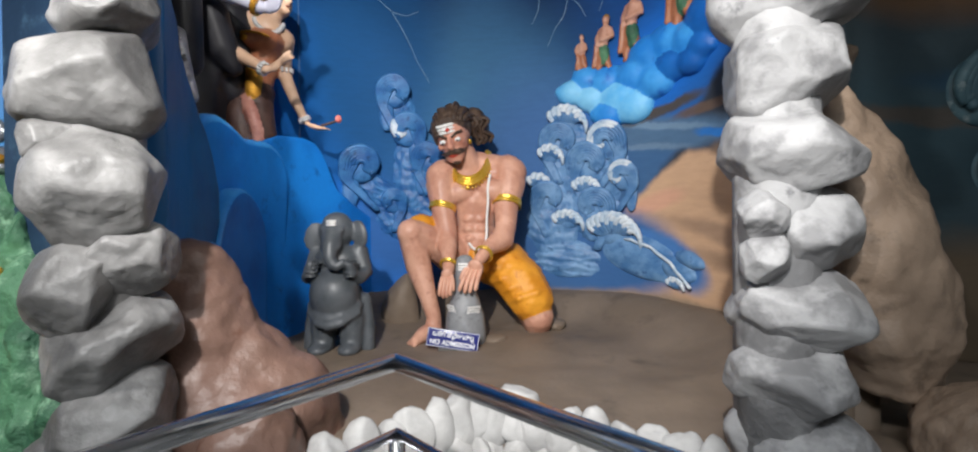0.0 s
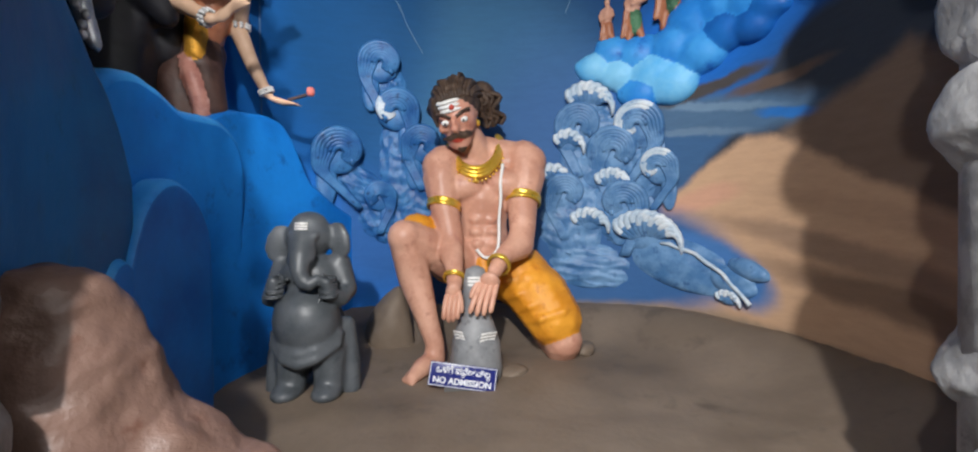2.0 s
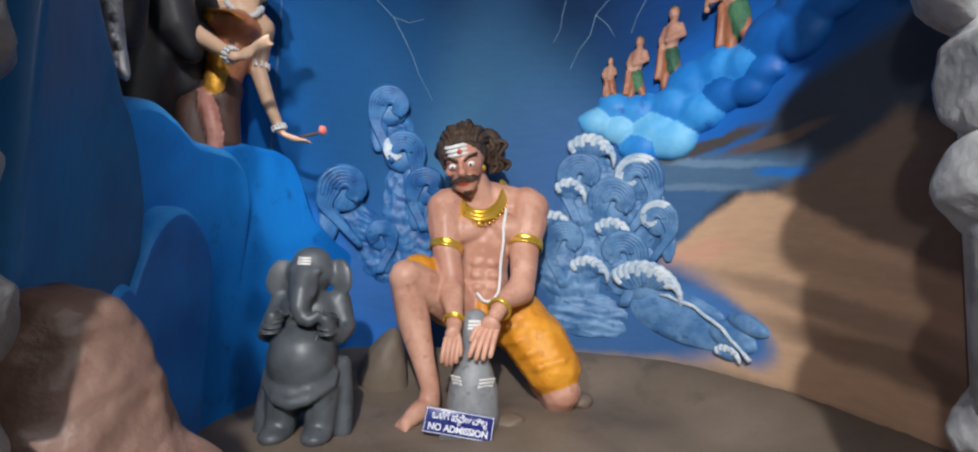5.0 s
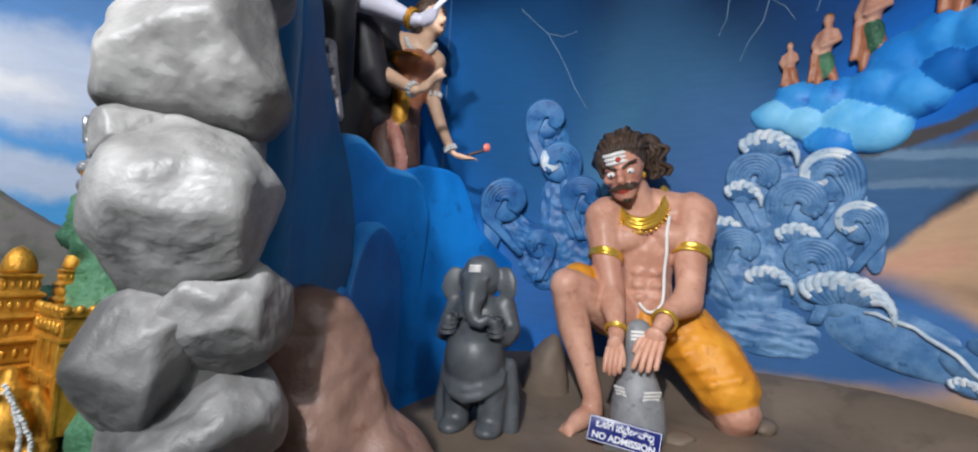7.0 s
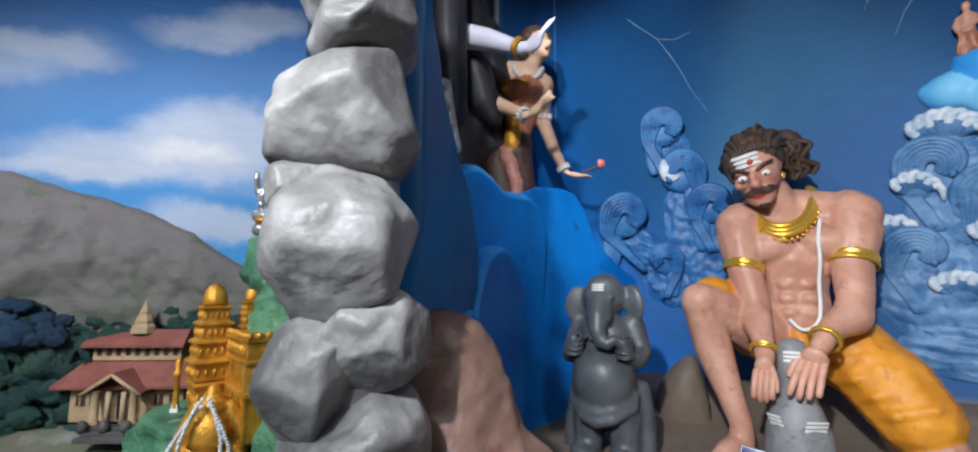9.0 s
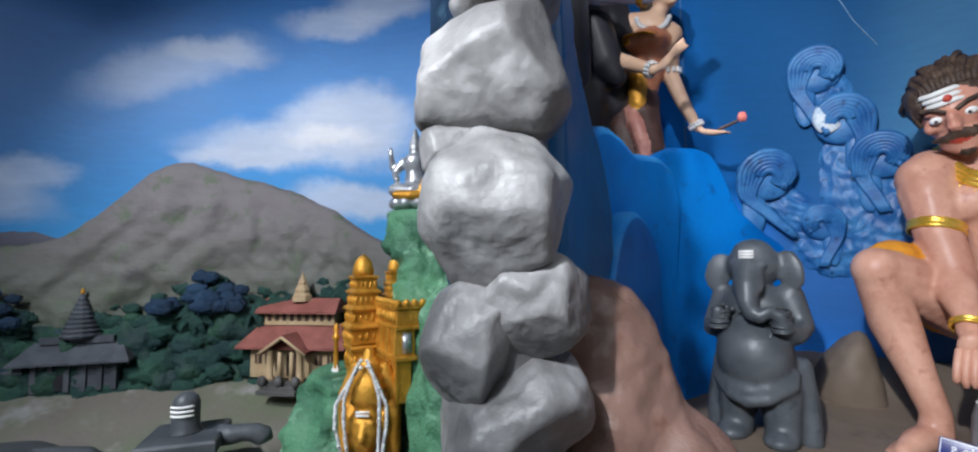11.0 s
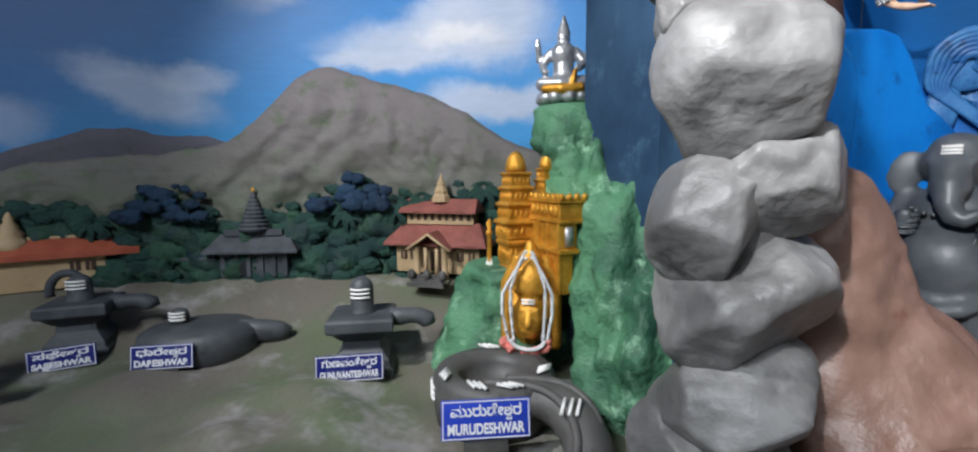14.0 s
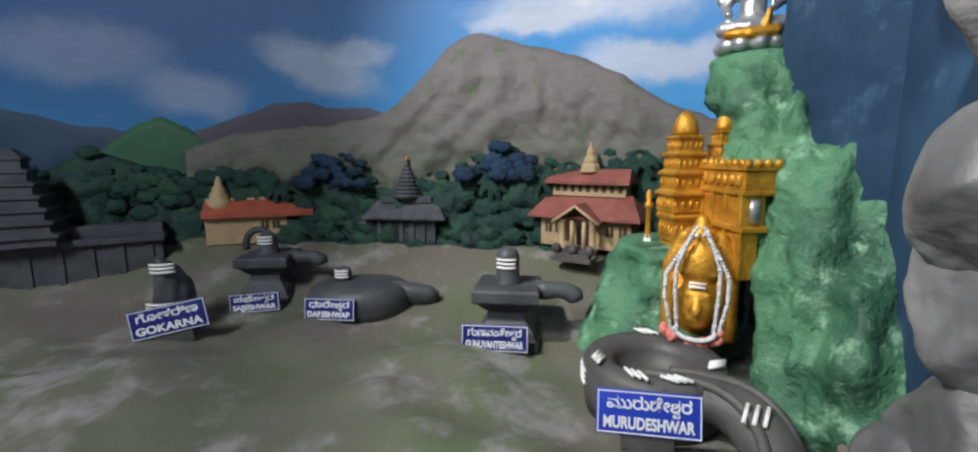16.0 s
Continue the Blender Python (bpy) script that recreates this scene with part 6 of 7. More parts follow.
sign((-2.33, .055, .91), yaw_of(.32, .95), 4, -8, .178, .068, "ಸಜೇಶರ", "SAJJESHWAR", "sign_blue", "dark blue sign with white lettering before a dark pedestal", (("ಜ", .34), ("ವ", .80)))
sign((-2.14, -.155, .94), yaw_of(.2, .98), 11, -8, .222, .088, "ಗೋಕರ್ಣ", "GOKARNA", "sign_blue", "dark blue sign with white lettering tilted before a rough stone")

# ---------------------------------------------------------------- stone shrines


def shrine(at, yaw, k, mat, label, top=.085):
    """A stepped pedestal, a spouted basin and a rounded shaft."""
    t = thing("stone_shrine", label, "shrine", "stone shrines")
    m = Matrix.Translation(at) @ pose(0, 0, 0, 0, 0, yaw) @ Matrix.Scale(k, 4)
    b = bmesh.new()
    lathe(b, [(.098, -.03), (.098, .025), (.09, .03), (.085, .05), (.058, .085), (.056, .11)], m, square=True)
    bmesh.ops.bevel(b, geom=list(b.edges), offset=.002 * k, segments=1, affect="EDGES")
    part("pedestal", b, M[mat], t, smooth=False)
    b = bmesh.new()
    lathe(b, [(.062, .112), (.085, .138), (.096, .142), (.100, .148), (.100, .178), (.094, .184), (.05, .186)], m, square=True)
    bmesh.ops.bevel(b, geom=list(b.edges), offset=.002 * k, segments=1, affect="EDGES")
    basin = part("basin", b, M[mat], t, smooth=False)
    b = bmesh.new()
    tube(b, [m @ Vector(p) for p in ((.085, 0, .165), (.12, 0, .163), (.15, 0, .166), (.18, 0, .163), (.205, 0, .150), (.21, 0, .135))], [.030 * k, .029 * k, .025 * k, .027 * k, .030 * k, .024 * k], 14)
    part("spout", b, M[mat], basin)
    b = bmesh.new()
    lathe(b, [(.044, .184), (.042, .19), (.036, .20), (.036, .185 + top), (.030, .20 + top), (.016, .212 + top), (.004, .215 + top)], m, 24)
    sh = part("shaft", b, M[mat], t)
    b = bmesh.new()
    for j in range(3):
        z = .208 + top * .35 + j * .0125
        pts = [m @ Vector((.0375 * math.cos(a), .0375 * math.sin(a), z)) for a in [math.radians(q) for q in range(-145, -35, 10)]]
        tube(b, pts, .0042 * k, 6)
    part("painted_stripes", b, M["white"], sh, "white painted stripes")
    return t


shrine((-1.845, .835, .848), 62, 1.0, "slate", "dark grey stone shrine on a stepped pedestal with a spout")
shrine((-2.47, .10, .885), 75, .95, "temple_grey", "blackish stone shrine on a stepped pedestal with a spout", .06)
b = bmesh.new()
tube(b, [(-2.60 + .01 * math.cos(a), .055 + .05 * math.cos(a), 1.07 + .065 * math.sin(a)) for a in [math.radians(x) for x in range(-10, 195, 12)]], .014, 10)
tagged(part("stone_arch", b, M["temple_grey"]), "small dark stone arch behind a shrine", "arch")

flat = thing("flat_shrine", "flat round grey stone basin with a small striped shaft", "shrine", "stone shrines")
m = Matrix.Translation((-2.26, .42, .875)) @ pose(0, 0, 0, 0, 0, 70)
b = bmesh.new()
lathe(b, [(.15, -.03), (.162, .02), (.165, .05), (.158, .075), (.135, .092), (.10, .10), (.05, .104)], m @ Matrix.Diagonal((1.15, .9, 1, 1)), 40)
part("basin", b, M["slate"], flat)
b = bmesh.new()
tube(b, [m @ Vector(p) for p in ((.12, 0, .05), (.19, 0, .048), (.25, 0, .04), (.28, 0, .03))], [.055, .05, .045, .03], 16, True, .8)
part("spout", b, M["slate"], flat)
b = bmesh.new()
lathe(b, [(.03, .09), (.028, .13), (.024, .145), (.01, .152)], m @ Matrix.Translation((-.06, 0, 0)), 20)
sh = part("shaft", b, M["slate"], flat)
b = bmesh.new()
for j in range(3):
    tube(b, [m @ Vector((-.06 + .0295 * math.cos(a), .0295 * math.sin(a), .118 + j * .011)) for a in [math.radians(q) for q in range(-160, -30, 13)]], .0042, 6)
part("painted_stripes", b, M["white"], sh, "white painted stripes")

gok = rock("rough_stone", (-2.235, -.165, .985), (.065, .07, .125), 77, M["slate"], crisp=7, planes=20, rough=.12)
tagged(gok, "rough upright grey stone with white painted stripes", "stone")
for z, rr in ((1.075, .052), (.955, .072)):
    b = bmesh.new()
    for j in range(3):
        tube(b, [(-2.235 + rr * math.cos(a), -.165 + rr * math.sin(a), z + .012 * j) for a in [math.radians(q) for q in range(-52, 40, 12)]], .0042, 6)
    part("painted_stripes", b, M["white"], gok, "white painted stripes")
rock("rough_stone", (-2.27, -.17, .87), (.09, .09, .05), 78, M["slate"], gok)
bpy.data.objects["rough_stone.001"].name = "foot"

# coiled stone with a long spout
coil = thing("coiled_stone", "grey ring-shaped stone with a long curved spout and white stripes", "stone")
m = Matrix.Translation((-1.362, 1.0, .858))
b = bmesh.new()
lathe(b, [(.150, -.02), (.158, .03), (.160, .07), (.156, .098), (.146, .110), (.118, .112), (.096, .104), (.086, .085), (.080, .05), (.02, .045)], m, 48)
body = part("ring", b, M["ash"], coil)
SPOUT = [(-1.30, .955, .925), (-1.255, .995, .930), (-1.19, 1.045, .925), (-1.125, 1.055, .905), (-1.065, 1.03, .875), (-1.03, .985, .835), (-1.02, .94, .79)]
b = bmesh.new()
tube(b, catmull(SPOUT, 6), [.042 + .012 * sm(0, 20, i) for i in range(37)], 18, True, .9)
part("spout", b, M["ash"], coil)
b = bmesh.new()
for j in (-1, 1):
    tube(b, catmull([(x + .006 * j, y + .030 * j, z + .040) for x, y, z in SPOUT], 5), .011, 8)
for q in range(3):
    x, y, z = SPOUT[3]
    o = .012 * (q - 1)
    w = bmesh.new()
    tube(w, [(x + .02 + o, y - .045 + o, z + .038), (x + o, y - .012 + o, z + .058)], .0042, 6)
    part("painted_stripe", w, M["white"], body)
part("rim", b, M["ash"], coil)
for a0, rr, zz in ((-100, .135, .977), (-55, .13, .977), (40, .13, .977), (150, .13, .977), (-20, .13, .977)):
    for j in range(3):
        b = bmesh.new()
        a = math.radians(a0)
        o = (j - 1) * .014
        c, sn = math.cos(a), math.sin(a)
        tube(b, [(-1.362 + rr * c - o * sn + d * .7 * c - d * .7 * sn, 1.0 + rr * sn + o * c + d * .7 * sn + d * .7 * c, zz) for d in (-.02, .02)], .0042, 6)
        part("painted_stripe", b, M["white"], body)
for k_ in range(3):
    b = bmesh.new()
    tube(b, [(-1.362 + .1615 * math.cos(a), 1.0 + .1615 * math.sin(a), .91 + k_ * .014) for a in [math.radians(x) for x in (-128, -120, -112, -104)]], .0042, 6)
    part("painted_stripe", b, M["white"], body)

# ---------------------------------------------------------------- golden temple, head and silver figure
gt = thing("golden_temple", "golden temple model with two tiered towers on the green cliff", "temple model")


def tower(cx, cy, z0, h, w, name, turn):
    """A gateway tower: a plain shaft, stepped tiers with overhanging ledges and a rounded top."""
    m = Matrix.Translation((cx, cy, z0)) @ pose(0, 0, 0, 0, 0, turn)
    b = bmesh.new()
    tiers = [(0, .22, .74), (.22, .40, .88), (.40, .53, 1.0), (.53, .65, .90), (.65, .76, .79), (.76, .86, .68)]
    prof = []
    for a, c, r in tiers:
        d = c - a
        prof += [(w * r * .96, h * a), (w * r * .93, h * (a + d * .66)), (w * r * 1.07, h * (a + d * .74)), (w * r * 1.10, h * (a + d * .84)), (w * r * 1.0, h * (a + d * .93))]
    lathe(b, prof, m, square=True)
    shaft = part(name, b, M["gold"], gt, smooth=False)
    b = bmesh.new()
    lathe(b, [(w * .60, h * .855), (w * .66, h * .87), (w * .63, h * .90), (w * .52, h * .945), (w * .32, h * .98), (w * .05, h * 1.0)], m, 20)
    part("tower_cap", b, M["gold"], shaft)
    b = bmesh.new()
    rnd = random.Random(2)
    for a, c, r in tiers[1:]:
        for side in range(4):
            for q in range(5):
                ball(b, pose(0, 0, 0, 0, 0, 90 * side) @ Vector((w * r * .94, (q - 2) * w * r * .40, h * (a + (c - a) * .34))), (w * .05, w * r * .13, h * (c - a) * rnd.uniform(.20, .28)), m, 1)
    tagged(part("carved_frieze", b, M["gold"], shaft), kind="stuff")
    return shaft


tower(-1.565, 1.240, 1.09, .450, .051, "tower", -14)
tower(-1.515, 1.325, 1.20, .335, .036, "tower", -14)
m = Matrix.Translation((-1.340, 1.213, 0)) @ pose(0, 0, 0, 0, 0, -16)
for nm, x, y, z, s in (("upper_storey", .004, -.004, 1.362, (.250, .076, .046)), ("cornice", .010, -.010, 1.392, (.262, .090, .014)), ("cornice", .008, -.008, 1.334, (.256, .084, .012)),
                       ("lower_storey", 0, 0, 1.292, (.240, .052, .074)), ("cornice", .008, -.008, 1.250, (.254, .066, .014)), ("base", -.002, .002, 1.186, (.236, .040, .116))):
    b = bmesh.new()
    box(b, (x - s[0] / 2, y + s[1] / 2, z), s, m, .003)
    part(nm, b, M["gold"], gt, smooth=False)
KNOBS = [("finial", (-.225 + i * .027, -.005, 1.402), (.010, .008, .011)) for i in range(9)]
KNOBS += [("finial", (.006, i * .024, 1.402), (.008, .010, .011)) for i in range(4)]
KNOBS += [("carving", (-.22 + i * .029, -.006, 1.362), (.011, .006, .016)) for i in range(8)]
for nm, c, s in KNOBS:
    b = bmesh.new()
    ball(b, c, s, m, 2)
    part(nm, b, M["gold"], gt)
for x in (-.18, -.125, -.07, -.006):
    for z, h, y in ((1.292, .074, -.002), (1.186, .116, .001)):
        b = bmesh.new()
        box(b, (x, y, z), (.012, .010, h), m, .002)
        part("column", b, M["gold"], gt, smooth=False)
b = bmesh.new()
box(b, (.001, .028, 1.292), (.004, .026, .056), m)
part("niche", b, M["silver"], gt, "pale silvery niche")

lp = thing("lamp_column", "slim golden lamp column on a white base", "column")
b = bmesh.new()
lathe(b, [(.010, 1.175), (.008, 1.20), (.007, 1.27), (.012, 1.275), (.012, 1.285), (.006, 1.29), (.010, 1.31), (.003, 1.325)], Matrix.Translation((-1.64, 1.19, 0)), 12)
part("shaft", b, M["gold"], lp)
b = bmesh.new()
lathe(b, [(.018, 1.16), (.018, 1.172), (.014, 1.173), (.014, 1.185), (.010, 1.186), (.010, 1.195)], Matrix.Translation((-1.64, 1.19, 0)), 4)
part("base", b, M["white"], lp, "white stepped base", smooth=False)

f = Matrix.Translation((-1.415, 1.170, 1.100)) @ pose(0, 0, 0, 0, 0, 42) @ Matrix.Scale(.82, 4)


def L(x, y, z):
    return tuple(f @ Vector((x, y, z)))


head = [egg(0, L(0, .045, 0), (.080, .04, .15), (0, 0, 42)), egg(0, L(0, -.01, -.045), (.048, .046, .068), (0, 0, 42)), egg(0, L(0, -.02, -.095), (.03, .03, .026), (0, 0, 42)),
        chain(0, L(0, -.056, -.02) + (.008,), L(0, -.078, -.058) + (.012,)), egg(0, L(-.02, -.05, -.012), (.016, .01, .008), (0, 0, 36)), egg(0, L(.02, -.05, -.012), (.016, .01, .008), (0, 0, 36)),
        chain(0, L(-.018, -.055, -.085) + (.007,), L(.018, -.055, -.085) + (.007,)), egg(0, L(0, .0, .075), (.05, .045, .06), (0, 0, 36)), egg(0, L(0, .01, .14), (.035, .035, .045), (0, 0, 36)), egg(0, L(0, .01, .185), (.018, .02, .03), (0, 0, 36)),
        egg(0, L(-.06, .0, -.02), (.016, .02, .04), (0, 0, 36)), egg(0, L(.06, .0, -.02), (.016, .02, .04), (0, 0, 36)),
        chain(0, L(-.085, .02, -.13) + (.02,), L(-.088, .02, .06) + (.018,), L(-.05, .02, .15) + (.016,)), chain(0, L(.085, .02, -.15) + (.02,), L(.088, .02, .06) + (.018,), L(.05, .02, .15) + (.016,))]
for j in range(4):
    head.append(chain(0, L(-.045, -.03 + .004 * j, .045 + .024 * j) + (.008,), L(0, -.045 + .006 * j, .058 + .024 * j) + (.009,), L(.045, -.03 + .004 * j, .045 + .024 * j) + (.008,)))


def head_mark(bm):
    n = len(bm.faces)
    for j in range(2):
        box(bm, (0, -.062, .012 + .011 * j), (.045, .006, .007), f)
    bm.faces.ensure_lookup_table()
    for q in bm.faces[n:]:
        q.material_index = 1


tagged(sculpt("golden_head_statue", head, ["gold", "white"], .0055, 1, head_mark), "golden relief head with crown set into the cliff", "statue")
gar = thing("garland", "white bead garland with pink flowers round the golden head", "garland")
rnd = random.Random(6)
for sx, o in ((-1, 0), (1, 0), (-1, .022), (1, .018)):
    b = bmesh.new()
    for i in range(34):
        t = i / 33
        x = sx * (.010 + (.048 + o * 1.3) * min(1, t * 2.6) ** .75 - (.01 + o) * max(0, t - .6) * 2)
        ball(b, L(x, -.050 - .022 * math.sin(t * 3) + rnd.uniform(-.003, .003), .185 - .31 * t - o), .0050 + rnd.uniform(0, .0015), None, 1)
    tagged(part("strand", b, M["beads"], gar), kind="stuff")
b = bmesh.new()
for i in range(40):
    t = i / 39
    a = math.radians(200 + 140 * t)
    ball(b, L(.085 * math.cos(a) - .01, -.058 + rnd.uniform(-.008, .008), -.100 + .062 * math.sin(a) + rnd.uniform(-.013, .013)), .0105, None, 1)
tagged(part("flower_bunch", b, M["flower"], gar), kind="stuff")
b = bmesh.new()
for i in range(22):
    t = i / 21
    a = math.radians(190 + 160 * t)
    ball(b, L(.056 * math.cos(a), -.074, -.112 + .032 * math.sin(a)), .0068, None, 1)
tagged(part("strand", b, M["beads"], gar), kind="stuff")

sv = Matrix.Translation((-1.545, 1.425, 1.738)) @ pose(0, 0, 0, 0, 0, 40)


def S(x, y, z, r=None):
    p = tuple(sv @ Vector((x, y, z)))
    return p if r is None else p + (r,)


sil = [chain(0, S(-.065, -.02, .02, .024), S(0, -.045, .012, .026), S(.065, -.02, .02, .024)), egg(0, S(0, .0, .03), (.055, .04, .03)), chain(0, S(0, .0, .04, .036), S(0, 0, .09, .034), S(0, 0, .115, .042)),
       egg(0, S(0, -.005, .165), (.021, .022, .027)), chain(0, S(0, 0, .18, .022), S(0, 0, .205, .014), S(0, 0, .225, .008), S(0, 0, .235, .005)),
       chain(0, S(-.04, 0, .12, .017), S(-.068, -.01, .08, .013), S(-.055, -.035, .055, .012)), chain(0, S(.04, 0, .12, .017), S(.068, -.01, .08, .013), S(.05, -.04, .06, .012)),
       chain(0, S(-.04, .01, .115, .014), S(-.08, 0, .10, .011), S(-.082, -.01, .145, .010)), chain(0, S(.04, .01, .115, .014), S(.082, 0, .10, .011), S(.085, -.01, .15, .010)),
       egg(0, S(.087, -.01, .165), (.008, .008, .016)), egg(0, S(-.084, -.01, .158), (.010, .008, .012)), chain(0, S(.045, -.05, .12, .004), S(.045, -.05, .01, .004)),
       chain(1, S(-.055, -.055, .0, .012), S(0, -.07, -.004, .014), S(.06, -.05, .0, .012)), chain(1, S(.03, -.06, .0, .010), S(.04, -.055, .05, .007))]
for q in range(10):
    a = 2 * math.pi * q / 10
    sil.append(egg(2, S(.068 * math.cos(a), .05 * math.sin(a), -.025), (.026, .024, .022)))
tagged(sculpt("silver_seated_statue", sil, ["silver", "gold", "silver"], .0042, 1), "silver seated figure with raised arms on the green cliff top", "statue")

# ---------------------------------------------------------------- little houses
ht = thing("red_roofed_house", "cream model house with two red-brown roofs and a porch", "house model", "model houses")
m = Matrix.Translation((-2.115, 1.29, 1.078)) @ pose(0, 0, 0, 0, 0, yaw_of(.81, .587)) @ Matrix.Scale(1.1, 4)


def gable(b, x0, x1, y0, y1, z0, z1, inset, m, t=.008):
    """A hipped roof with a thickness."""
    ym = (y0 + y1) / 2
    lo = [(x0, y0, z0), (x1, y0, z0), (x1, y1, z0), (x0, y1, z0)]
    hi = [(x0 + inset, ym - .004, z1), (x1 - inset, ym - .004, z1), (x1 - inset, ym + .004, z1), (x0 + inset, ym + .004, z1)]
    A = [b.verts.new(m @ Vector(p)) for p in lo]
    B = [b.verts.new(m @ Vector(p)) for p in hi]
    C = [b.verts.new(m @ Vector((p[0], p[1], p[2] - t))) for p in lo]
    for i in range(4):
        j = (i + 1) % 4
        b.faces.new((A[i], A[j], B[j], B[i]))
        b.faces.new((C[i], C[j], A[j], A[i]))
    b.faces.new(B)
    b.faces.new(C[::-1])
    bmesh.ops.recalc_face_normals(b, faces=b.faces)


def bx(nm, c, s, mat, parent, label="", bevel=.0015):
    b = bmesh.new()
    box(b, c, s, m, bevel)
    return part(nm, b, M[mat], parent, label, smooth=False)


bx("wall", (0, 0, .045), (.335, .10, .11), "cream", ht)
b = bmesh.new()
gable(b, -.205, .205, -.085, .085, .102, .175, .05, m)
part("lower_roof", b, M["roof"], ht, smooth=False)
bx("upper_wall", (0, .01, .195), (.27, .06, .05), "cream", ht)
b = bmesh.new()
gable(b, -.155, .155, -.05, .07, .222, .265, .012, m)
part("upper_roof", b, M["roof"], ht, smooth=False)
b = bmesh.new()
lathe(b, [(.036, .255), (.034, .275), (.026, .285), (.027, .295), (.016, .315), (.017, .322), (.006, .345), (.002, .36)], m, 8)
part("spire", b, M["cream"], ht, smooth=False)
for x in (-.135, -.095, .095, .14):
    w = bx("window", (x, -.051, .055), (.026, .006, .034), "window_dark", ht)
    bx("window_frame", (x, -.053, .055), (.004, .006, .036), "cream", w)
for i in range(9):
    bx("window", (-.115 + i * .029, -.0205, .197), (.014, .004, .024), "window_dark", ht, "", .0005)
bx("door", (0, -.052, .035), (.05, .006, .075), "window_dark", ht)
for x in (-.055, .055):
    b = bmesh.new()
    lathe(b, [(.016, -.02), (.016, .005), (.011, .01), (.011, .09), (.015, .095)], m @ Matrix.Translation((x, -.105, 0)), 10)
    part("porch_column", b, M["cream"], ht)
for x in (-.022, .022):
    b = bmesh.new()
    lathe(b, [(.008, -.01), (.007, .09)], m @ Matrix.Translation((x, -.10, 0)), 8)
    part("porch_column", b, M["cream"], ht)
b = bmesh.new()
P = [(-.085, -.125, .092), (0, -.125, .150), (.085, -.125, .092), (-.085, .0, .092), (0, .0, .150), (.085, .0, .092)]
vs = [b.verts.new(m @ Vector(p)) for p in P]
ws = [b.verts.new(m @ Vector((p[0], p[1], p[2] - .010))) for p in P]
for q in ((vs[0], vs[1], vs[4], vs[3]), (vs[1], vs[2], vs[5], vs[4]), (ws[0], ws[3], ws[4], ws[1]), (ws[1], ws[4], ws[5], ws[2]), (vs[0], ws[0], ws[1], vs[1]), (vs[1], ws[1], ws[2], vs[2])):
    b.faces.new(q)
part("porch_roof", b, M["roof"], ht, smooth=False)
b = bmesh.new()
for a, c in ((P[0], P[1]), (P[1], P[2])):
    tube(b, [m @ Vector((a[0], a[1] - .002, a[2] - .006)), m @ Vector((c[0], c[1] - .002, c[2] - .006))], .006, 6)
part("bargeboard", b, M["cream"], ht)
for i in range(3):
    bx("step", (0, -.115 - .015 * i, -.01 - .012 * i), (.10 + .02 * i, .03, .014), "ash", ht)
for x in (-.06, .0, .06):
    b = bmesh.new()
    ball(b, (x, -.14, .0), (.016, .014, .02), m, 2)
    part("guardian_stone", b, M["ash"], ht)

yl = thing("yellow_house", "ochre model house with a brick-red roof and stepped spire", "house model", "model houses")
m = Matrix.Translation((-2.80, .045, 1.075)) @ pose(0, 0, 0, 0, 0, 88)
bx("wall", (-.05, 0, .045), (.32, .09, .13), "cream", yl, "ochre wall")
bx("side_wall", (.155, .01, .04), (.09, .06, .10), "temple_grey", yl)
b = bmesh.new()
gable(b, -.215, .22, -.075, .06, .118, .165, .004, m, .022)
part("roof", b, M["roof_red"], yl, smooth=False)
b = bmesh.new()
tube(b, [m @ Vector((-.21, -.002, .168)), m @ Vector((.215, -.002, .168))], .008, 6)
part("ridge_cap", b, M["cream"], yl)
b = bmesh.new()
lathe(b, [(.055, .12), (.052, .165), (.038, .18), (.042, .19), (.026, .21), (.028, .218), (.014, .235), (.016, .245), (.004, .27)], m @ Matrix.Translation((-.155, -.0, 0)), 10)
part("spire", b, M["cream"], yl)
for x in (.02, .065):
    w = bx("window", (x, -.046, .06), (.03, .006, .036), "window_dark", yl)
    bx("window_frame", (x, -.048, .06), (.0035, .006, .038), "cream", w)

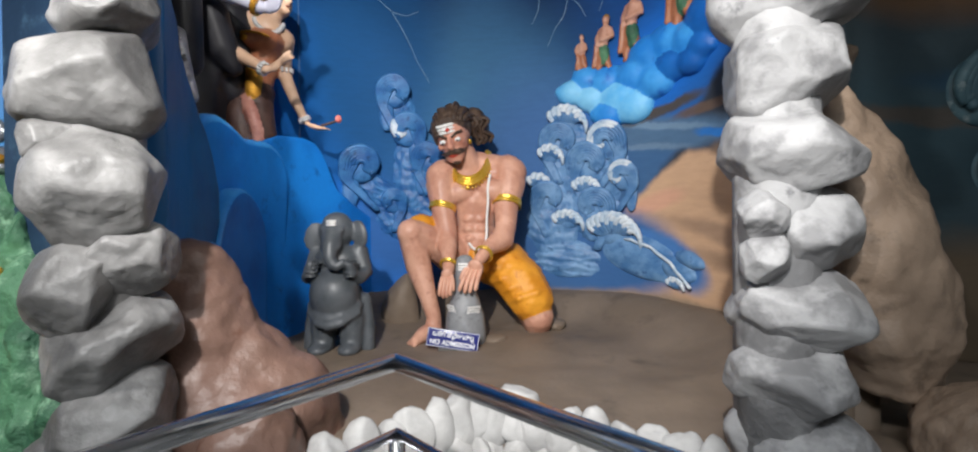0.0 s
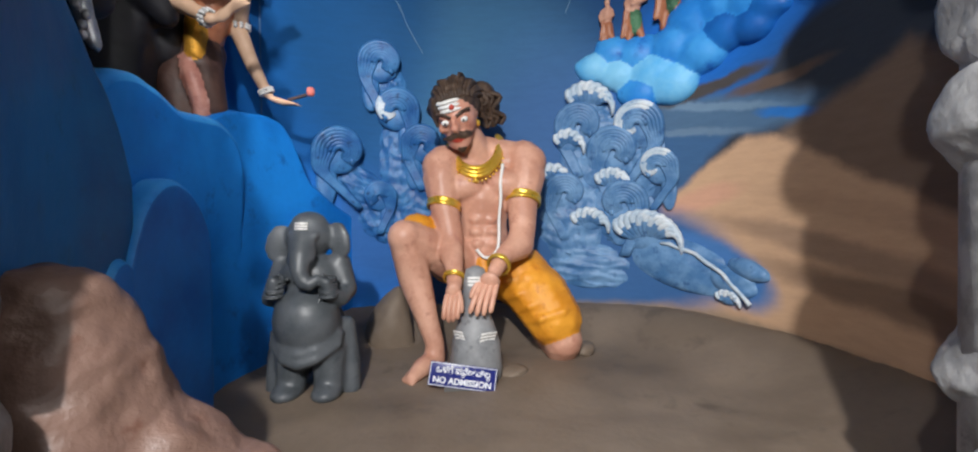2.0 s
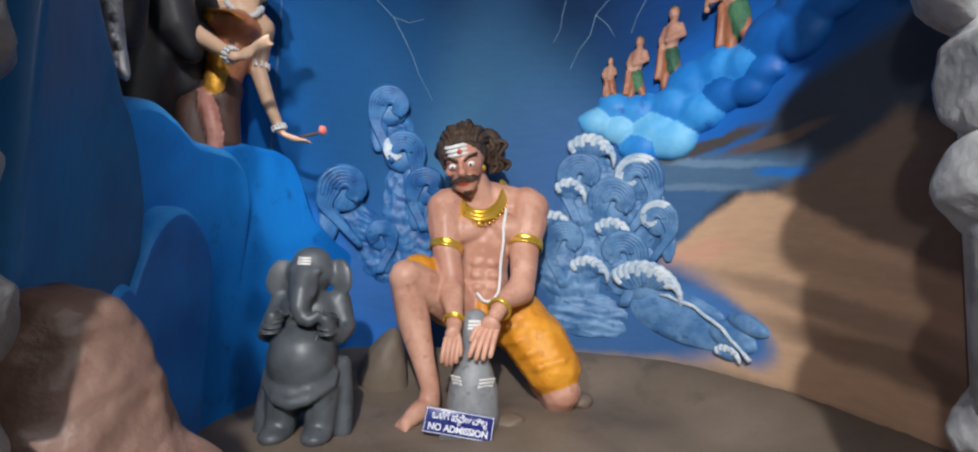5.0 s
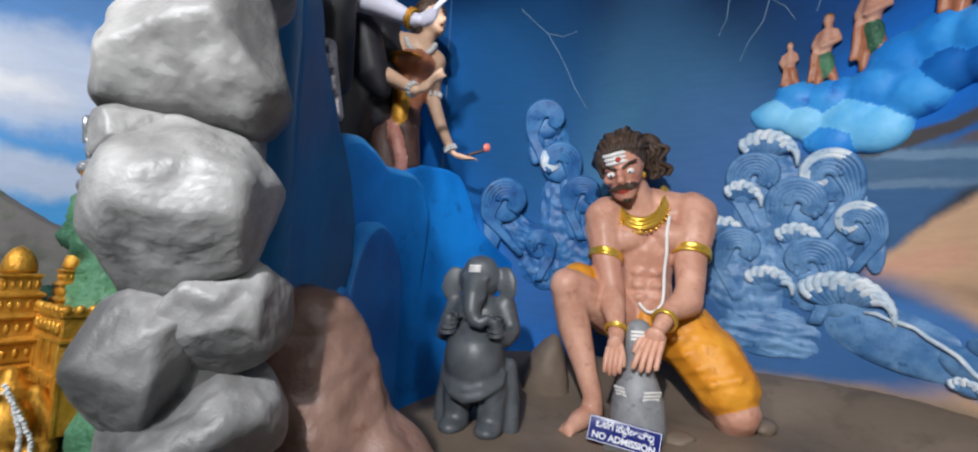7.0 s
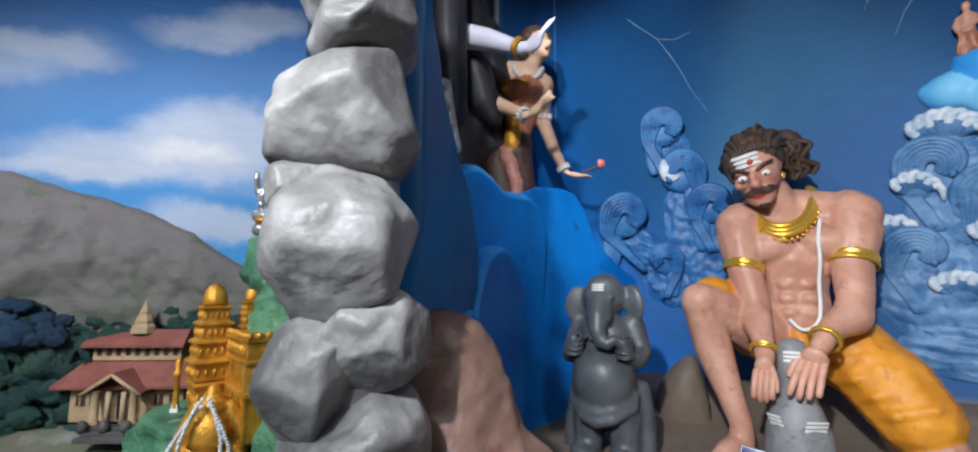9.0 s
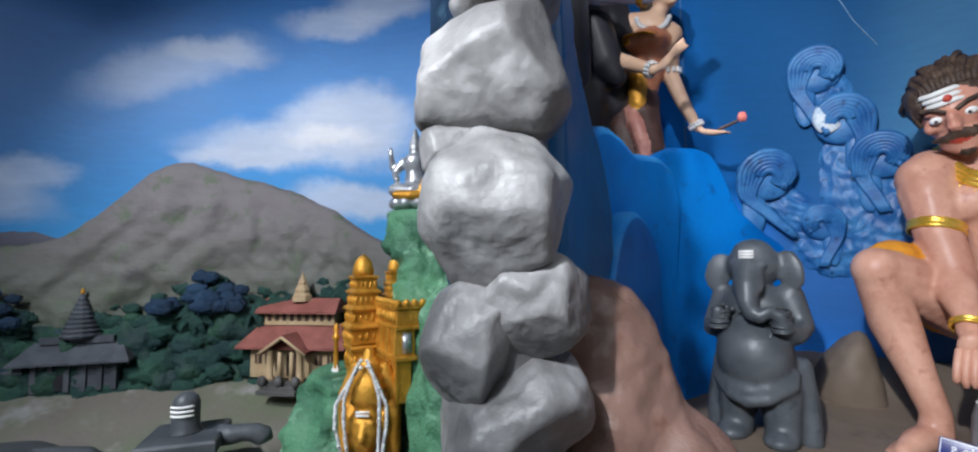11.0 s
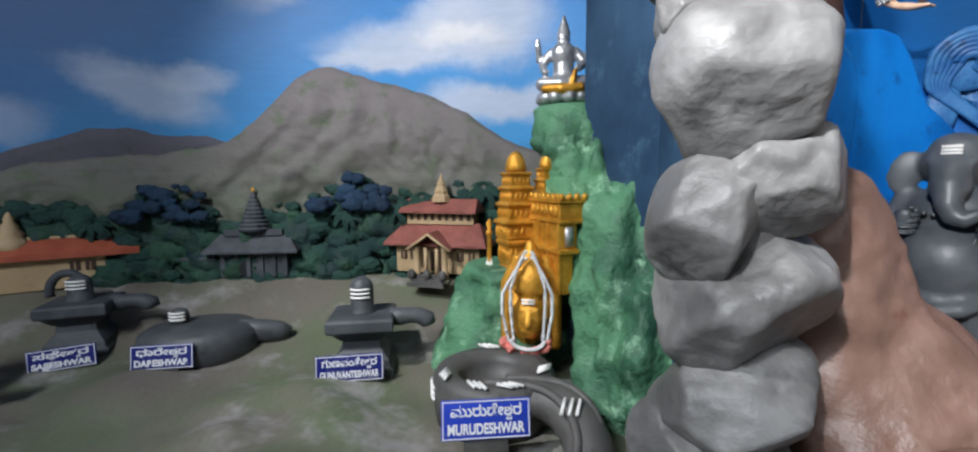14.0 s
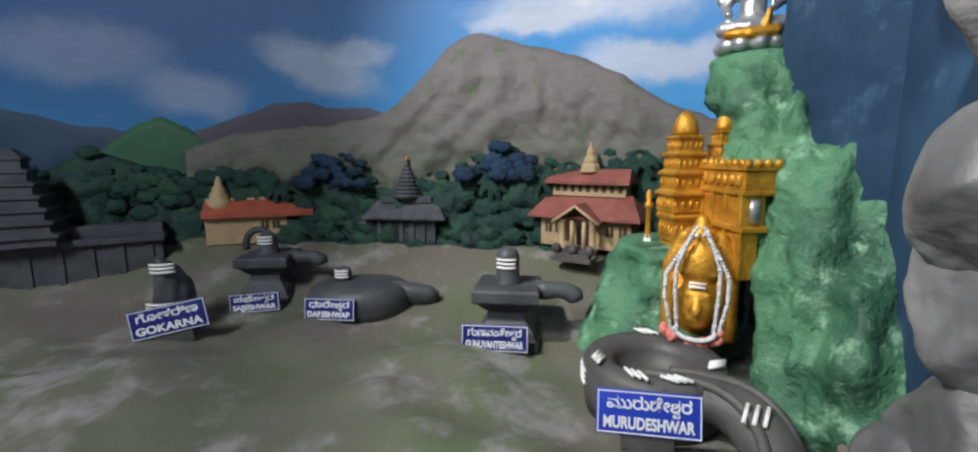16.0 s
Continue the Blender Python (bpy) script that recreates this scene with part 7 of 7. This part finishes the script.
bt = thing("dark_temple", "blackish stone temple model with a tall stepped spire", "temple model", "model houses")
m = Matrix.Translation((-2.575, .66, 1.065)) @ pose(0, 0, 0, 0, 0, yaw_of(.5, .866))
bx("wall", (0, 0, .045), (.27, .08, .11), "temple_grey", bt)
for x in (-.12, -.07, -.02, .03, .08, .125):
    bx("pilaster", (x, -.044, .045), (.018, .012, .11), "temple_grey", bt)
bx("door", (-.045, -.044, .03), (.03, .008, .07), "dark", bt)
b = bmesh.new()
gable(b, -.185, .185, -.085, .06, .10, .165, .05, m)
part("roof", b, M["temple_grey"], bt, smooth=False)
bx("roof_ridge", (0, -.01, .172), (.23, .05, .025), "temple_grey", bt)
b = bmesh.new()
prof = []
for i in range(9):
    r = .06 - .0058 * i
    prof += [(r, .18 + .0165 * i), (r * 1.08, .188 + .0165 * i), (r * .95, .193 + .0165 * i)]
lathe(b, prof + [(.006, .335), (.002, .345)], m @ Matrix.Translation((.0, -.01, 0)), 12)
sp = part("spire", b, M["temple_grey"], bt, smooth=False)
b = bmesh.new()
lathe(b, [(.003, .335), (.008, .345), (.003, .36)], m @ Matrix.Translation((0, -.01, 0)), 8)
part("finial", b, M["gold"], sp)
bx("annex", (-.22, .0, .04), (.13, .06, .07), "temple_grey", bt)
b = bmesh.new()
gable(b, -.30, -.15, -.05, .04, .072, .115, .04, m)
part("annex_roof", b, M["temple_grey"], bt, smooth=False)

gp = thing("grey_temple", "grey stone temple model with stepped tower and long wall", "temple model", "model houses")
m = Matrix.Translation((-2.70, -.62, 1.0)) @ pose(0, 0, 0, 0, 0, 100)
bx("wall", (.0, -.02, .02), (.62, .10, .18), "temple_grey", gp)
bx("coping", (.0, -.03, .115), (.64, .13, .02), "temple_grey", gp)
bx("roof", (.05, .04, .145), (.52, .10, .04), "temple_grey", gp)
for i in range(7):
    bx("buttress", (-.27 + i * .09, -.072, .01), (.02, .012, .16), "temple_grey", gp)
b = bmesh.new()
prof = []
for i in range(7):
    r = .13 - .014 * i
    prof += [(r, .12 + .045 * i), (r, .145 + .045 * i), (r * 1.1, .15 + .045 * i), (r * 1.1, .158 + .045 * i)]
lathe(b, prof + [(.02, .46)], m @ Matrix.Translation((-.12, .0, 0)), square=True)
part("tower", b, M["temple_grey"], gp, smooth=False)
